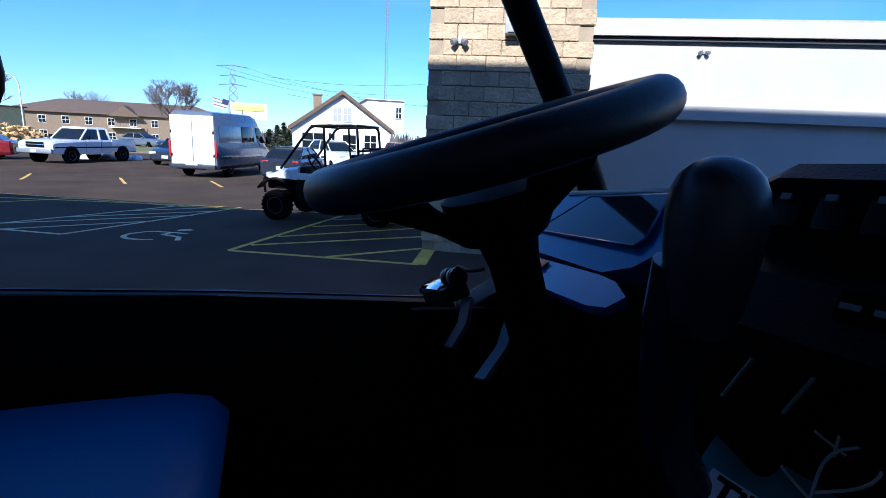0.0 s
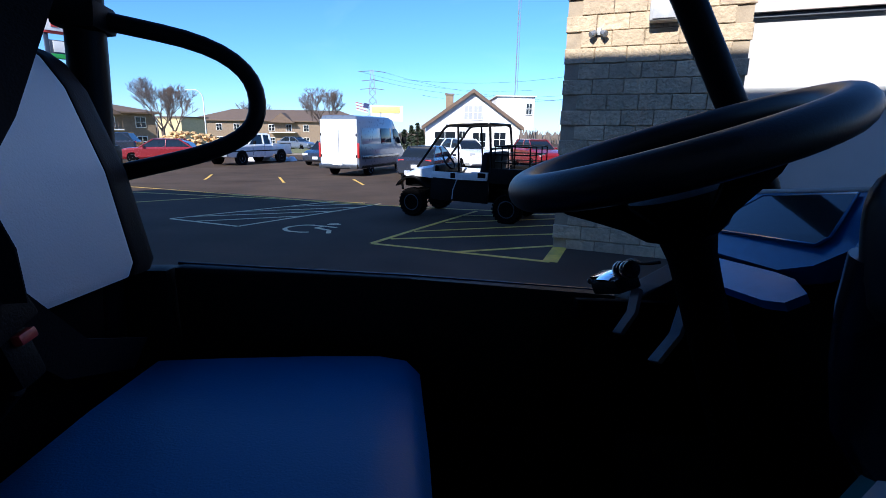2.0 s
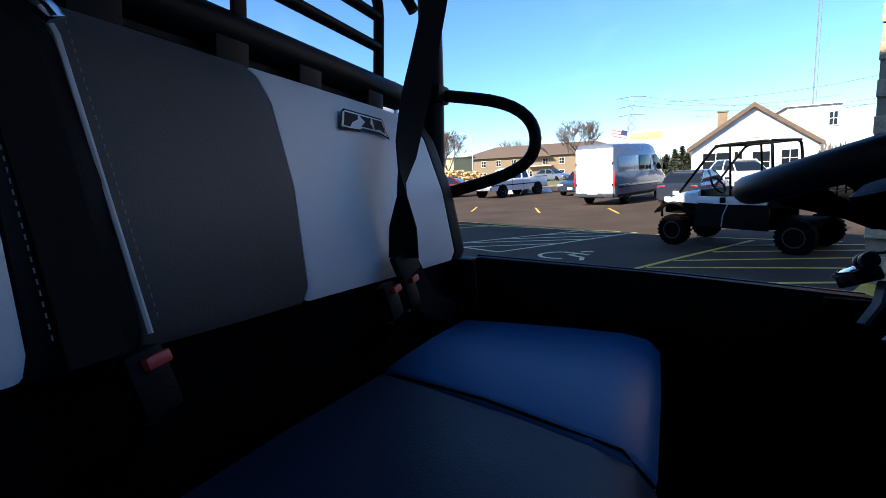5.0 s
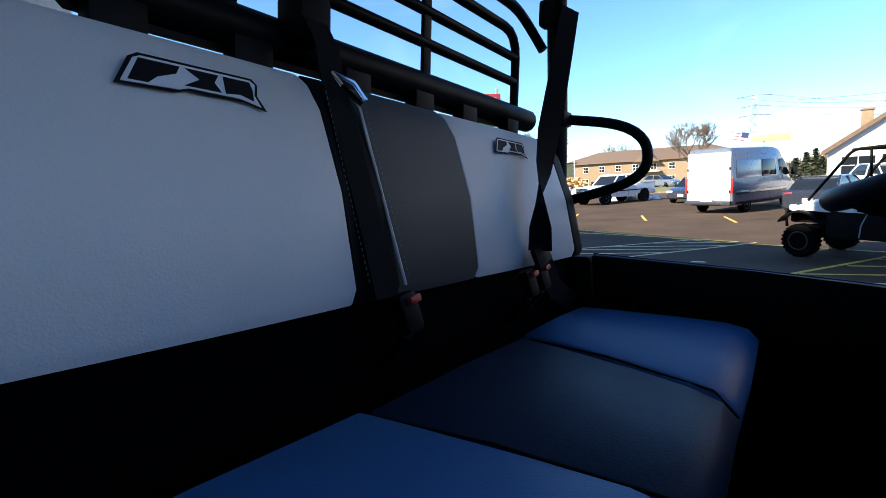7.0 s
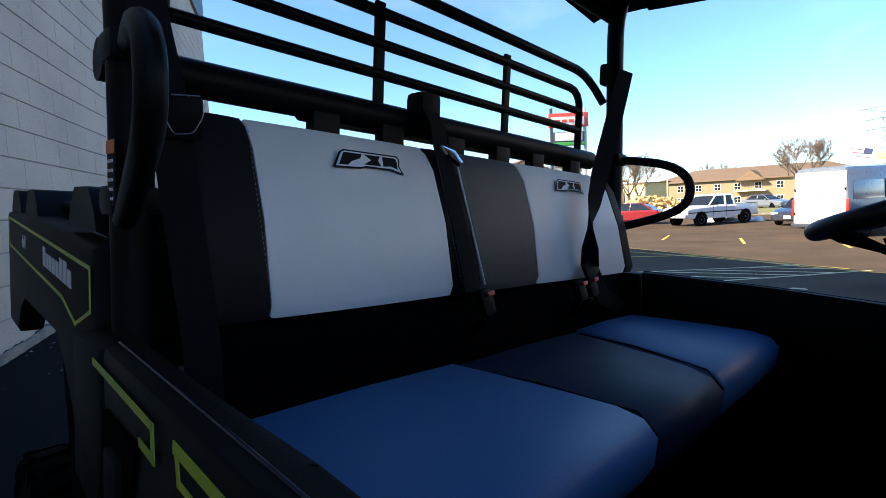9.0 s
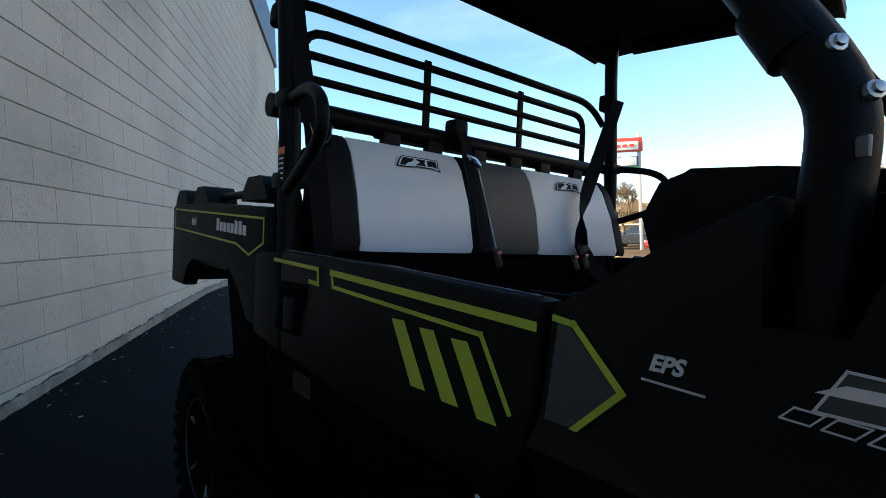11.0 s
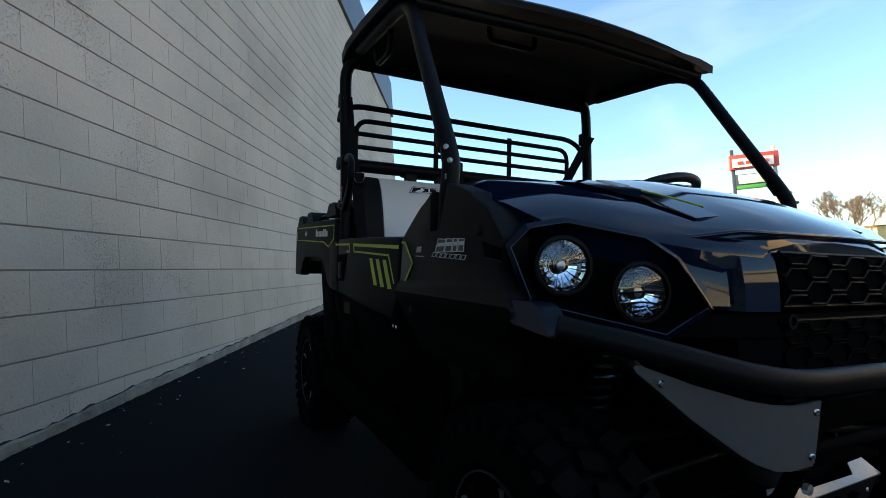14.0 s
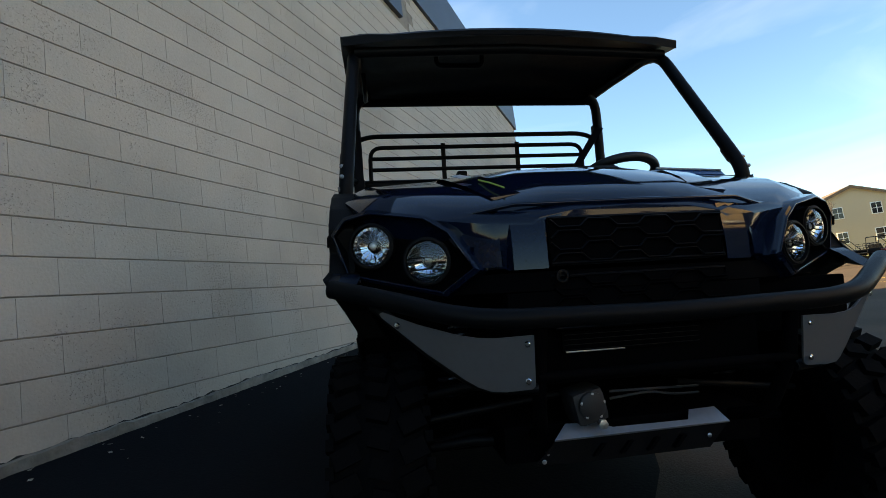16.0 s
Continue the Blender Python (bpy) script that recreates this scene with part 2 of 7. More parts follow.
GALV = mat("galvanised_steel", (0.35, 0.37, 0.4), 0.5, metal=0.6, vary=0.15)
FLAG_BLUE = mat("flag_blue_cloth", (0.03, 0.04, 0.12), 0.8)
FLAG_STRIPE = mat("flag_red_cloth", (0.35, 0.06, 0.06), 0.8)


# ---- building blocks ----
def xf(m):
    return m if isinstance(m, Matrix) else Matrix.Translation(m)


def bx(bm, c, s, rot=(0, 0, 0), bev=0.0, seg=2):
    """A box of size s at c, turned by rot degrees, with rounded edges."""
    r = bmesh.ops.create_cube(bm, size=1.0)
    vs = r["verts"]
    m = pose(*c, *rot) @ Matrix.Diagonal((*s, 1))
    bmesh.ops.transform(bm, matrix=m, verts=vs)
    if bev:
        es = {e for v in vs for e in v.link_edges}
        bmesh.ops.bevel(bm, geom=list(es), offset=bev, segments=seg, profile=0.6, affect="EDGES")


def rounded(pts, rad, k=4):
    """A polyline with its inner corners rounded."""
    pts = [Vector(p) for p in pts]
    out = [pts[0]]
    for a, b, c in zip(pts, pts[1:], pts[2:]):
        da, dc = (a - b), (c - b)
        ra = min(rad, da.length * 0.49)
        rc = min(rad, dc.length * 0.49)
        p, q = b + da.normalized() * ra, b + dc.normalized() * rc
        for i in range(k + 1):
            t = i / k
            out.append(p * (1 - t) ** 2 + b * 2 * t * (1 - t) + q * t * t)
    out.append(pts[-1])
    return out


def tube(bm, pts, r, n=10, closed=False, flat=1.0):
    """A round bar along a line of points. flat squeezes its section."""
    pts = [Vector(p) for p in pts]
    rings = []
    up = None
    cnt = len(pts)
    for i, p in enumerate(pts):
        if closed:
            d = (pts[(i + 1) % cnt] - pts[i - 1]).normalized()
        else:
            d = (pts[min(i + 1, cnt - 1)] - pts[max(i - 1, 0)]).normalized()
        if up is None:
            up = d.orthogonal().normalized() if abs(d.z) > 0.9 else (Vector((0, 0, 1)) - d * d.z).normalized()
        up = (up - d * up.dot(d)).normalized()
        side = d.cross(up)
        rr = r[i] if isinstance(r, (list, tuple)) else r
        rings.append([bm.verts.new(p + side * rr * math.cos(2 * math.pi * j / n) * flat + up * rr * math.sin(2 * math.pi * j / n)) for j in range(n)])
    pairs = list(zip(rings, rings[1:]))
    if closed:
        pairs.append((rings[-1], rings[0]))
    for a, b in pairs:
        for j in range(n):
            bm.faces.new((a[j], a[(j + 1) % n], b[(j + 1) % n], b[j]))
    if not closed:
        bm.faces.new(rings[0][::-1])
        bm.faces.new(rings[-1])


def prism(bm, poly, axis, a, b, bev=0.0):
    """A flat outline, given in the two other axes in order, thickened from a to b along axis."""
    def at(p, v):
        c = list(p)
        c.insert("xyz".index(axis), v)
        return Vector(c)
    lo, hi = [bm.verts.new(at(p, a)) for p in poly], [bm.verts.new(at(p, b)) for p in poly]
    fs = [bm.faces.new(lo[::-1]), bm.faces.new(hi)]
    for i in range(len(poly)):
        j = (i + 1) % len(poly)
        fs.append(bm.faces.new((lo[i], lo[j], hi[j], hi[i])))
    if bev:
        es = {e for f in fs for e in f.edges}
        bmesh.ops.bevel(bm, geom=list(es), offset=bev, segments=2, profile=0.6, affect="EDGES")
    bmesh.ops.recalc_face_normals(bm, faces=bm.faces)


def plate(bm, pts, thick, normal=None):
    """A sheet through points in space, thickened along its normal."""
    pts = [Vector(p) for p in pts]
    if normal is None:
        normal = (pts[1] - pts[0]).cross(pts[2] - pts[0])
    nn = Vector(normal).normalized() * thick
    lo, hi = [bm.verts.new(p) for p in pts], [bm.verts.new(p + nn) for p in pts]
    bm.faces.new(lo[::-1])
    bm.faces.new(hi)
    for i in range(len(pts)):
        j = (i + 1) % len(pts)
        bm.faces.new((lo[i], lo[j], hi[j], hi[i]))
    bmesh.ops.recalc_face_normals(bm, faces=bm.faces)


def loft(bm, rings, caps=True, closed=True):
    """Skin over rows of points, each of the same count."""
    vs = [[bm.verts.new(p) for p in ring] for ring in rings]
    n = len(vs[0])
    for a, b in zip(vs, vs[1:]):
        for j in range(n if closed else n - 1):
            bm.faces.new((a[j], a[(j + 1) % n], b[(j + 1) % n], b[j]))
    if caps and closed:
        bm.faces.new(vs[0][::-1])
        bm.faces.new(vs[-1])
    bmesh.ops.recalc_face_normals(bm, faces=bm.faces)


def lathe(bm, profile, m, n=24, ring=False, mouth=False):
    """A turned shape: (radius, height) pairs spun round the z of the pose m."""
    m = xf(m)
    rings = []
    for r, h in profile:
        rings.append([bm.verts.new(m @ Vector((r * math.cos(2 * math.pi * j / n), r * math.sin(2 * math.pi * j / n), h))) for j in range(n)])
    for a, b in zip(rings, rings[1:] + ([rings[0]] if ring else [])):
        for j in range(n):
            bm.faces.new((a[j], a[(j + 1) % n], b[(j + 1) % n], b[j]))
    if not ring:
        bm.faces.new(rings[0][::-1])
        if not mouth:
            bm.faces.new(rings[-1])
    bmesh.ops.recalc_face_normals(bm, faces=bm.faces)


def aim(p, d):
    """A pose at p whose z points along d."""
    return Matrix.Translation(p) @ Vector(d).to_track_quat("Z", "Y").to_matrix().to_4x4()


def mesh_of(name, bm, material, smooth=35):
    me = bpy.data.meshes.new(name)
    bm.normal_update()
    bm.to_mesh(me)
    bm.free()
    me.materials.append(material)
    me.polygons.foreach_set("use_smooth", [True] * len(me.polygons))
    me.set_sharp_from_angle(angle=radians(smooth))
    return me


def thing(name, label, category, m=None, group="", kind=""):
    ob = tagged(new(name), label, category, group, kind)
    if m is not None:
        ob.matrix_world = xf(m)
    return ob


def part(name, bm, material, parent=None, label="", smooth=35):
    ob = new(name, mesh_of(name, bm, material, smooth))
    if parent is not None:
        ob.parent = parent
    if label:
        ob["label"] = label
    return ob


def solid(name, fill, material, parent=None, label="", smooth=35):
    """A part from a function that fills a bmesh."""
    bm = bmesh.new()
    fill(bm)
    return part(name, bm, material, parent, label, smooth)


def boxpart(name, c, s, material, parent, rot=(0, 0, 0), bev=0.006, label="", seg=2):
    bm = bmesh.new()
    bx(bm, c, s, rot, bev, seg)
    return part(name, bm, material, parent, label)


def tubepart(name, pts, r, material, parent, rad=0.0, n=10, label="", closed=False, flat=1.0):
    bm = bmesh.new()
    tube(bm, rounded(pts, rad) if rad else pts, r, n, closed, flat)
    return part(name, bm, material, parent, label, 60)


def text_mesh(name, body, size, material, parent, m, extrude=0.0008, align="LEFT", slant=0.0, bold=0.0):
    cu = bpy.data.curves.new(name, "FONT")
    cu.body, cu.size, cu.extrude, cu.align_x, cu.shear, cu.offset = body, size, extrude, align, slant, bold
    tmp = bpy.data.objects.new(name, cu)
    scene.collection.objects.link(tmp)
    me = bpy.data.meshes.new_from_object(tmp.evaluated_get(bpy.context.evaluated_depsgraph_get()))
    bpy.data.objects.remove(tmp)
    me.materials.append(material)
    ob = new(name, me)
    ob.parent = parent
    ob.matrix_local = m
    return ob

# ---- ground and buildings ----
WN, WS, WD = Vector((0.8848, -0.466, 0)), Vector((0.466, 0.8848, 0)), 2.116
WALL = Matrix(((WS.x, -WN.x, 0, WN.x * WD), (WS.y, -WN.y, 0, WN.y * WD), (0, 0, 1, 0), (0, 0, 0, 1)))  # x along the wall, y out of it
COURSE, C0 = 0.2038, 1.1606


def step(a, b, v):
    t = min(1.0, max(0.0, (v - a) / (b - a)))
    return t * t * (3 - 2 * t)


def footing(s):
    return 0.385 - 0.045 * max(-5.0, min(2.0, s))


def gz(x, y):
    """The height of the asphalt."""
    near = 0.151 + 0.0769 * x - 0.0447 * max(-3.0, min(3.0, y))
    lot = -0.36 - 0.06 * step(-7, -12, x) - 0.38 * step(-11, -26, x) - 1.4 * step(-45, -115, x)
    z = near + (lot - near) * step(-2.5, -6.6, x)
    gap = WD - (WN.x * x + WN.y * y)
    if gap < 1.1:
        s = WS.x * x + WS.y * y
        at = WN * WD + WS * s
        z += (footing(s) - (0.151 + 0.0769 * at.x - 0.0447 * max(-3.0, min(3.0, at.y)))) * step(1.1, 0.0, gap) * step(14, 5, abs(s))
    return min(z, 0.75)


def spread(edges):
    out = []
    for (a, b, n) in edges:
        out += list(np.linspace(a, b, n, endpoint=False))
    return out


xs = spread([(-900, -120, 8), (-120, -40, 12), (-40, -14, 26), (-14, 5, 76), (5, 40, 12), (40, 900, 8)]) + [900]
ys = spread([(-900, -120, 8), (-120, -30, 14), (-30, -9, 21), (-9, 6, 60), (6, 40, 20), (40, 900, 8)]) + [900]
bm = bmesh.new()
grid = [[bm.verts.new((x, y, gz(x, y))) for y in ys] for x in xs]
for i in range(len(xs) - 1):
    for j in range(len(ys) - 1):
        bm.faces.new((grid[i][j], grid[i + 1][j], grid[i + 1][j + 1], grid[i][j + 1]))
ground = part("ground", bm, ASPHALT, None, "", 80)
tagged(ground, "dark worn asphalt parking lot, partly in shade", "ground", kind="structure")


def strip(bm, a, b, w, lift=0.005):
    """A painted line on the ground from a to b."""
    a, b = Vector((*a, 0)), Vector((*b, 0))
    d = (b - a).normalized()
    side = Vector((-d.y, d.x, 0)) * w / 2
    n = max(2, int((b - a).length / 0.3))
    rows = []
    for i in range(n + 1):
        p = a + (b - a) * i / n
        rows.append([bm.verts.new((q.x, q.y, gz(q.x, q.y) + lift)) for q in (p - side, p + side)])
    for r, q in zip(rows, rows[1:]):
        bm.faces.new((r[0], q[0], q[1], r[1]))
    bmesh.ops.recalc_face_normals(bm, faces=bm.faces)


def marking(name, lines, w, material, label):
    bm = bmesh.new()
    for k, (a, b) in enumerate(lines):
        strip(bm, a, b, w, 0.006 + 0.001 * (k % 3))
    return tagged(part(name, bm, material), label, "road marking", kind="structure")


# hatched no-parking bay beside the tower
HL, HB, HR, HF = Vector((-7.42, -0.26)), Vector((-6.28, 2.15)), Vector((-7.26, 2.61)), Vector((-10.9, 1.82))
marking("pavement_marking", [(HL, HB), (HL, HF), ((-8.39, 0.40), (-9.07, 3.12)), ((-7.76, 0.02), (-8.17, 2.83)), ((-9.36, 1.02), (-9.85, 3.35)), ((-10.2, 1.45), (-10.5, 3.6)), ((-6.86, 1.0), (-7.26, 2.61))], 0.09, YELLOW, "faded yellow hatched no-parking bay on asphalt")
marking("pavement_marking", [(HB, HR)], 0.2, YELLOW, "thick yellow painted stop line on asphalt")
marking("pavement_marking", [((-9.76, -4.2), (-8.9, -2.68)), ((-8.9, -2.68), (-12.1, -0.34)), ((-9.76, -4.2), (-12.5, -1.5)), ((-9.45, -3.65), (-10.2, -1.68)), ((-10.05, -3.9), (-10.9, -1.15)), ((-10.75, -3.2), (-11.5, -0.75)), ((-11.6, -2.35), (-12.1, -0.8))], 0.08, ROADWHITE, "faded white hatched bay on asphalt")
marking("pavement_marking", [((-17.1, -9.4), (-12.2, -1.4)), ((-11.9, -6.5), (-13.8, -4.0)), ((-12.2, -1.4), (-11.2, 1.5)), ((-15.0, -8.6), (-12.2, -0.7)), ((-11.2, 1.5), (-10.8, 3.2)), ((-14.6, -11.4), (-16.5, -8.4))], 0.1, YELLOW, "faded yellow parking bay lines")
marking("pavement_marking", [((-19.0, -4.2), (-22.5, -5.2)), ((-20.5, -7.6), (-24.0, -8.6)), ((-22.0, -11.0), (-25.5, -12.2)), ((-18.0, -1.2), (-21.5, -1.9)), ((-23.0, -14.5), (-27.0, -16)), ((-14, -16), (-19, -18)), ((-13, -19), (-18, -21)), ((-16, -13), (-20.5, -14.6))], 0.1, YELLOW, "yellow parking bay lines in sunlight")


def wheelchair():
    """The wheelchair sign painted on the bay."""
    bm = bmesh.new()
    V2 = lambda x, y: Vector((x + 0.05, y + 0.16))
    mid = V2(-8.74, -1.58)
    arc = [mid + Vector((-0.36 * math.cos(a), -0.40 * math.sin(a))) for a in np.linspace(-0.1, 3.3, 15)]
    segs = list(zip(arc, arc[1:])) + [(V2(-9.08, -1.62), V2(-8.95, -1.30)), (V2(-8.95, -1.30), V2(-8.82, -1.12)), (V2(-8.80, -1.47), V2(-8.55, -1.20)), (V2(-8.95, -1.36), V2(-8.78, -1.47)), (V2(-8.55, -1.20), V2(-8.27, -1.18)), (V2(-9.15, -1.32), V2(-9.18, -1.08)), (V2(-9.21, -1.30), V2(-9.24, -1.12))]
    for k, (a, b) in enumerate(segs):
        strip(bm, a, b, 0.08, 0.006 + 0.001 * (k % 3))
    tagged(part("pavement_marking", bm, ROADWHITE), "worn pale yellow wheelchair sign painted on asphalt", "road marking", kind="structure")


wheelchair()


def slab(name, s0, s1, d0, d1, z0, z1, material, label, base=WALL):
    """A straight block along a wall: s along it, d out of it."""
    bm = bmesh.new()
    bx(bm, ((s0 + s1) / 2, (d0 + d1) / 2, (z0 + z1) / 2), (s1 - s0, d1 - d0, z1 - z0))
    ob = part(name, bm, material)
    ob.matrix_world = base
    return tagged(ob, label, "wall", kind="structure")


# the building beside the vehicle: a painted block wall, a slate band and its roof
wall_east = slab("wall_east", -14.15, -4.8, -12, -0.012, -0.6, 7.2, MORTAR, "cream painted concrete block wall of a building")
wall_north = slab("wall_north", -4.8, 0.8, -12, -0.012, -0.6, 8.1, MORTAR, "taller cream painted block part of the building")
# Unseen height added so that the hall's lower wall falls in shade.
slab("wall_north", 0.8, 16, -12, -0.012, -0.6, 10.9, MORTAR, "unseen tall block part added to shade the hall")
slab("trim", -14.2, -5.25, -0.4, 0.06, 6.24, 7.4, FASCIA, "dark slate metal band along the roof edge")
slab("trim", -4.78, 0.8, -0.4, 0.06, 5.52, 8.3, FASCIA, "deep dark slate metal band on the taller part")
slab("trim", 0.8, 16, -0.4, 0.06, 5.52, 10.9, FASCIA, "deep dark slate metal band on the added tall part")
slab("roof", -14.15, -4.8, -12.02, -0.42, 7.2, 7.28, FASCIA, "flat roof of the building")
slab("roof", -4.8, 0.8, -12.02, -0.42, 8.1, 8.18, FASCIA, "flat roof of the taller part")


def cast_base():
    """The rough concrete foot of the wall, cut by the sloping asphalt."""
    bm = bmesh.new()
    n = 420
    rows, tops, drift = [], [], 0.0
    random.seed(5)
    for i in range(n + 1):
        s = -14.1 + 17.1 * i / n
        f = footing(s)
        drift += random.uniform(-0.004, 0.004) - 0.08 * drift
        top = f + 0.058 + drift + 0.005 * random.random()
        tops.append((s, top))
        rows.append([(s, 0.001, -0.5), (s, 0.022 + 0.010 * random.random(), -0.5), (s, 0.018 + 0.010 * random.random(), top - 0.012 * random.random()), (s, 0.001, top)])
    loft(bm, rows)
    ob = part("baseboard", bm, CONCRETE)
    ob.matrix_world = WALL
    tagged(ob, "rough stained concrete foot of the block wall", "footing", kind="structure")
    # the crack above it, its shade put into a thin dark ribbon
    bm = bmesh.new()
    lo = [bm.verts.new((s, 0.0024, z - 0.010)) for s, z in tops]
    hi = [bm.verts.new((s, 0.0022, z + max(0.0, random.uniform(-0.003, 0.013)))) for s, z in tops]
    for k in range(n):
        bm.faces.new((lo[k], lo[k + 1], hi[k + 1], hi[k]))
    part("crack", bm, mat("crack_shade", (0.02, 0.018, 0.015), 0.95, vary=0.4, scale=20, placed=True), ob, "dark crack between wall and footing")


cast_base()


def shaded_strip():
    """Smooth black asphalt along the foot of the wall, on the slope; shade is in its colour."""
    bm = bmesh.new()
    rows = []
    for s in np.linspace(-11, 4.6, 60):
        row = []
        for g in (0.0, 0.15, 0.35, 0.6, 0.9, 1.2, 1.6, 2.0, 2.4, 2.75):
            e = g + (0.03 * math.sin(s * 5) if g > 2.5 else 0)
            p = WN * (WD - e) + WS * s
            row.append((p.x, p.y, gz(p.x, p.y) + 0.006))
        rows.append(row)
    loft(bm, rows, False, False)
    tagged(part("pavement", bm, SHADED_ASPHALT, None, "", 80), "smooth black asphalt strip with the wall's shade in its colour", "pavement", kind="structure")
    # chips of paint and dry leaves swept against the wall
    rnd = random.Random(9)
    bm = bmesh.new()
    for k in range(150):
        s, g = rnd.uniform(-8, 2.5), 0.04 + abs(rnd.gauss(0, 0.16))
        p = WN * (WD - g) + WS * s
        c = Vector((p.x, p.y, gz(p.x, p.y) + 0.012))
        a, w = rnd.uniform(0, 6.28), rnd.uniform(0.004, 0.016)
        d = Vector((math.cos(a), math.sin(a), rnd.uniform(-0.3, 0.3))) * w
        e = Vector((-math.sin(a), math.cos(a), rnd.uniform(-0.3, 0.3))) * w * rnd.uniform(0.4, 0.9)
        bm.faces.new([bm.verts.new(c + q) for q in (d, e, -d, -e)])
    tagged(part("litter", bm, mat("pale_litter", (0.35, 0.3, 0.22), 0.9, vary=0.5, scale=30, placed=True), None), "paint chips and dry leaf bits by the wall", "litter", kind="stuff")


shaded_strip()


def block_mesh(name, w, h, d, bev, material, side=None):
    """A block face with its edges rounded off: 18 triangles."""
    x, z = w / 2, h / 2
    ob = [(-x, 0, -z), (x, 0, -z), (x, 0, z), (-x, 0, z)]
    fr = [(-x, d - bev, -z), (x, d - bev, -z), (x, d - bev, z), (-x, d - bev, z)]
    e = bev if side is None else side
    inn = [(-x + e, d, -z + bev), (x - e, d, -z + bev), (x - e, d, z - bev), (-x + e, d, z - bev)]
    v = ob + fr + inn
    f = [(8, 9, 10, 11)]
    for i in range(4):
        j = (i + 1) % 4
        f += [(i, j, 4 + j, 4 + i), (4 + i, 4 + j, 8 + j, 8 + i)]
    me = bpy.data.meshes.new(name)
    me.from_pydata(v, [], f)
    bm = bmesh.new()
    bm.from_mesh(me)
    bmesh.ops.recalc_face_normals(bm, faces=bm.faces)
    bm.to_mesh(me)
    bm.free()
    me.materials.append(material)
    return me


# the tower of split-face block across the lot, and the white hall behind it
TOWER = Matrix(((-WS.x, WN.x, 0, -7.17), (-WS.y, WN.y, 0, 2.44), (0, 0, 1, 0), (0, 0, 0, 1)))  # x to its left, y out of its face
tower = slab("wall_tower", -2.21, -0.01, -5.2, -0.02, -0.8, 6.2, TOWER_JOINT, "tall tan split-face block corner tower", TOWER)
HALL = TOWER @ Matrix.Translation((-2.2, -4.55, 0))
slab("wall_hall", -22, 0.2, -8, 0.0, -0.9, 3.75, WHITE_SIDING, "white metal-clad hall, sunlit above, shaded below", HALL)
slab("trim", -22, 0.05, 0.0, 0.22, 3.58, 3.87, WHITE_SIDING, "white roof-edge gutter of the hall", HALL)
# Dark slab stands in for the shadow cast under the gutter.
slab("trim", -22, 0.05, 0.004, 0.12, 3.5, 3.55, FASCIA, "dark strip added as the shadow under the gutter", HALL)
slab("trim", -22, 0.05, 0.004, 0.16, 1.93, 2.22, WHITE_SIDING, "white ledge along the hall wall", HALL)
slab("roof", -22, 0.2, -8, 0.2, 3.87, 3.92, TRIM_GREY, "roof edge of the white hall", HALL)


def wall_lamp(p, base, label):
    t = thing("wall_lamp", label, "lamp", base @ Matrix.Translation(p) @ Matrix.Scale(0.75, 4))
    boxpart("bracket", (0, 0.03, 0), (0.08, 0.06, 0.12), TRIM_GREY, t)
    for s in (-1, 1):
        solid("lamp_head", lambda b: lathe(b, [(0.02, 0), (0.05, 0.04), (0.055, 0.13), (0.04, 0.135)], aim((0.04 * s, 0.08, -0.01), (0.8 * s, 0.7, -0.5)), 12), GALV, t)
    return t


wall_lamp((-0.44, 0.0, 2.62), TOWER, "grey twin floodlight on the tower face")
wall_lamp((-2.75, 0.0, 3.32), HALL, "grey twin floodlight on the white hall")
t = thing("wall_pack_light", "grey box wall light on the tower", "lamp", TOWER @ Matrix.Translation((-1.22, 0, 2.8)))
boxpart("housing", (0, 0.1, 0), (0.34, 0.2, 0.24), TRIM_GREY, t, bev=0.02)
boxpart("lens", (0, 0.21, -0.03), (0.26, 0.02, 0.14), LAMP_CLEAR, t)

# ---- the utility vehicle ----
RV = Matrix(((0.9971, 0, -0.0766, 0), (0.0034, 0.999, 0.0445, 0), (0.0765, -0.0447, 0.9961, 0), (0, 0, 0, 1)))
BASE = 0.15
utv = thing("utility_vehicle", "black side-by-side utility vehicle with bench seat and hard roof", "utility vehicle", RV @ Matrix.Translation((0, 0, BASE)))


def vp(name, fill, material, label="", parent=None, smooth=35):
    """A part of the vehicle, or of one of its parts."""
    bm = bmesh.new()
    fill(bm)
    if parent is None:
        bmesh.ops.translate(bm, verts=bm.verts, vec=(0, 0, -BASE))
        return part(name, bm, material, utv, label, smooth)
    bmesh.ops.translate(bm, verts=bm.verts, vec=(0, 0, -BASE))
    return part(name, bm, material, parent, label, smooth)


def vbox(name, c, s, material, label="", parent=None, rot=(0, 0, 0), bev=0.006, seg=2):
    return vp(name, lambda b: bx(b, c, s, rot, bev, seg), material, label, parent)


def vtube(name, pts, r, material, label="", parent=None, rad=0.0, n=10, closed=False, flat=1.0):
    return vp(name, lambda b: tube(b, rounded(pts, rad) if rad else [Vector(p) for p in pts], r, n, closed, flat), material, label, parent, 60)


def mx(pts, s):
    return [(s * p[0], *p[1:]) for p in pts]


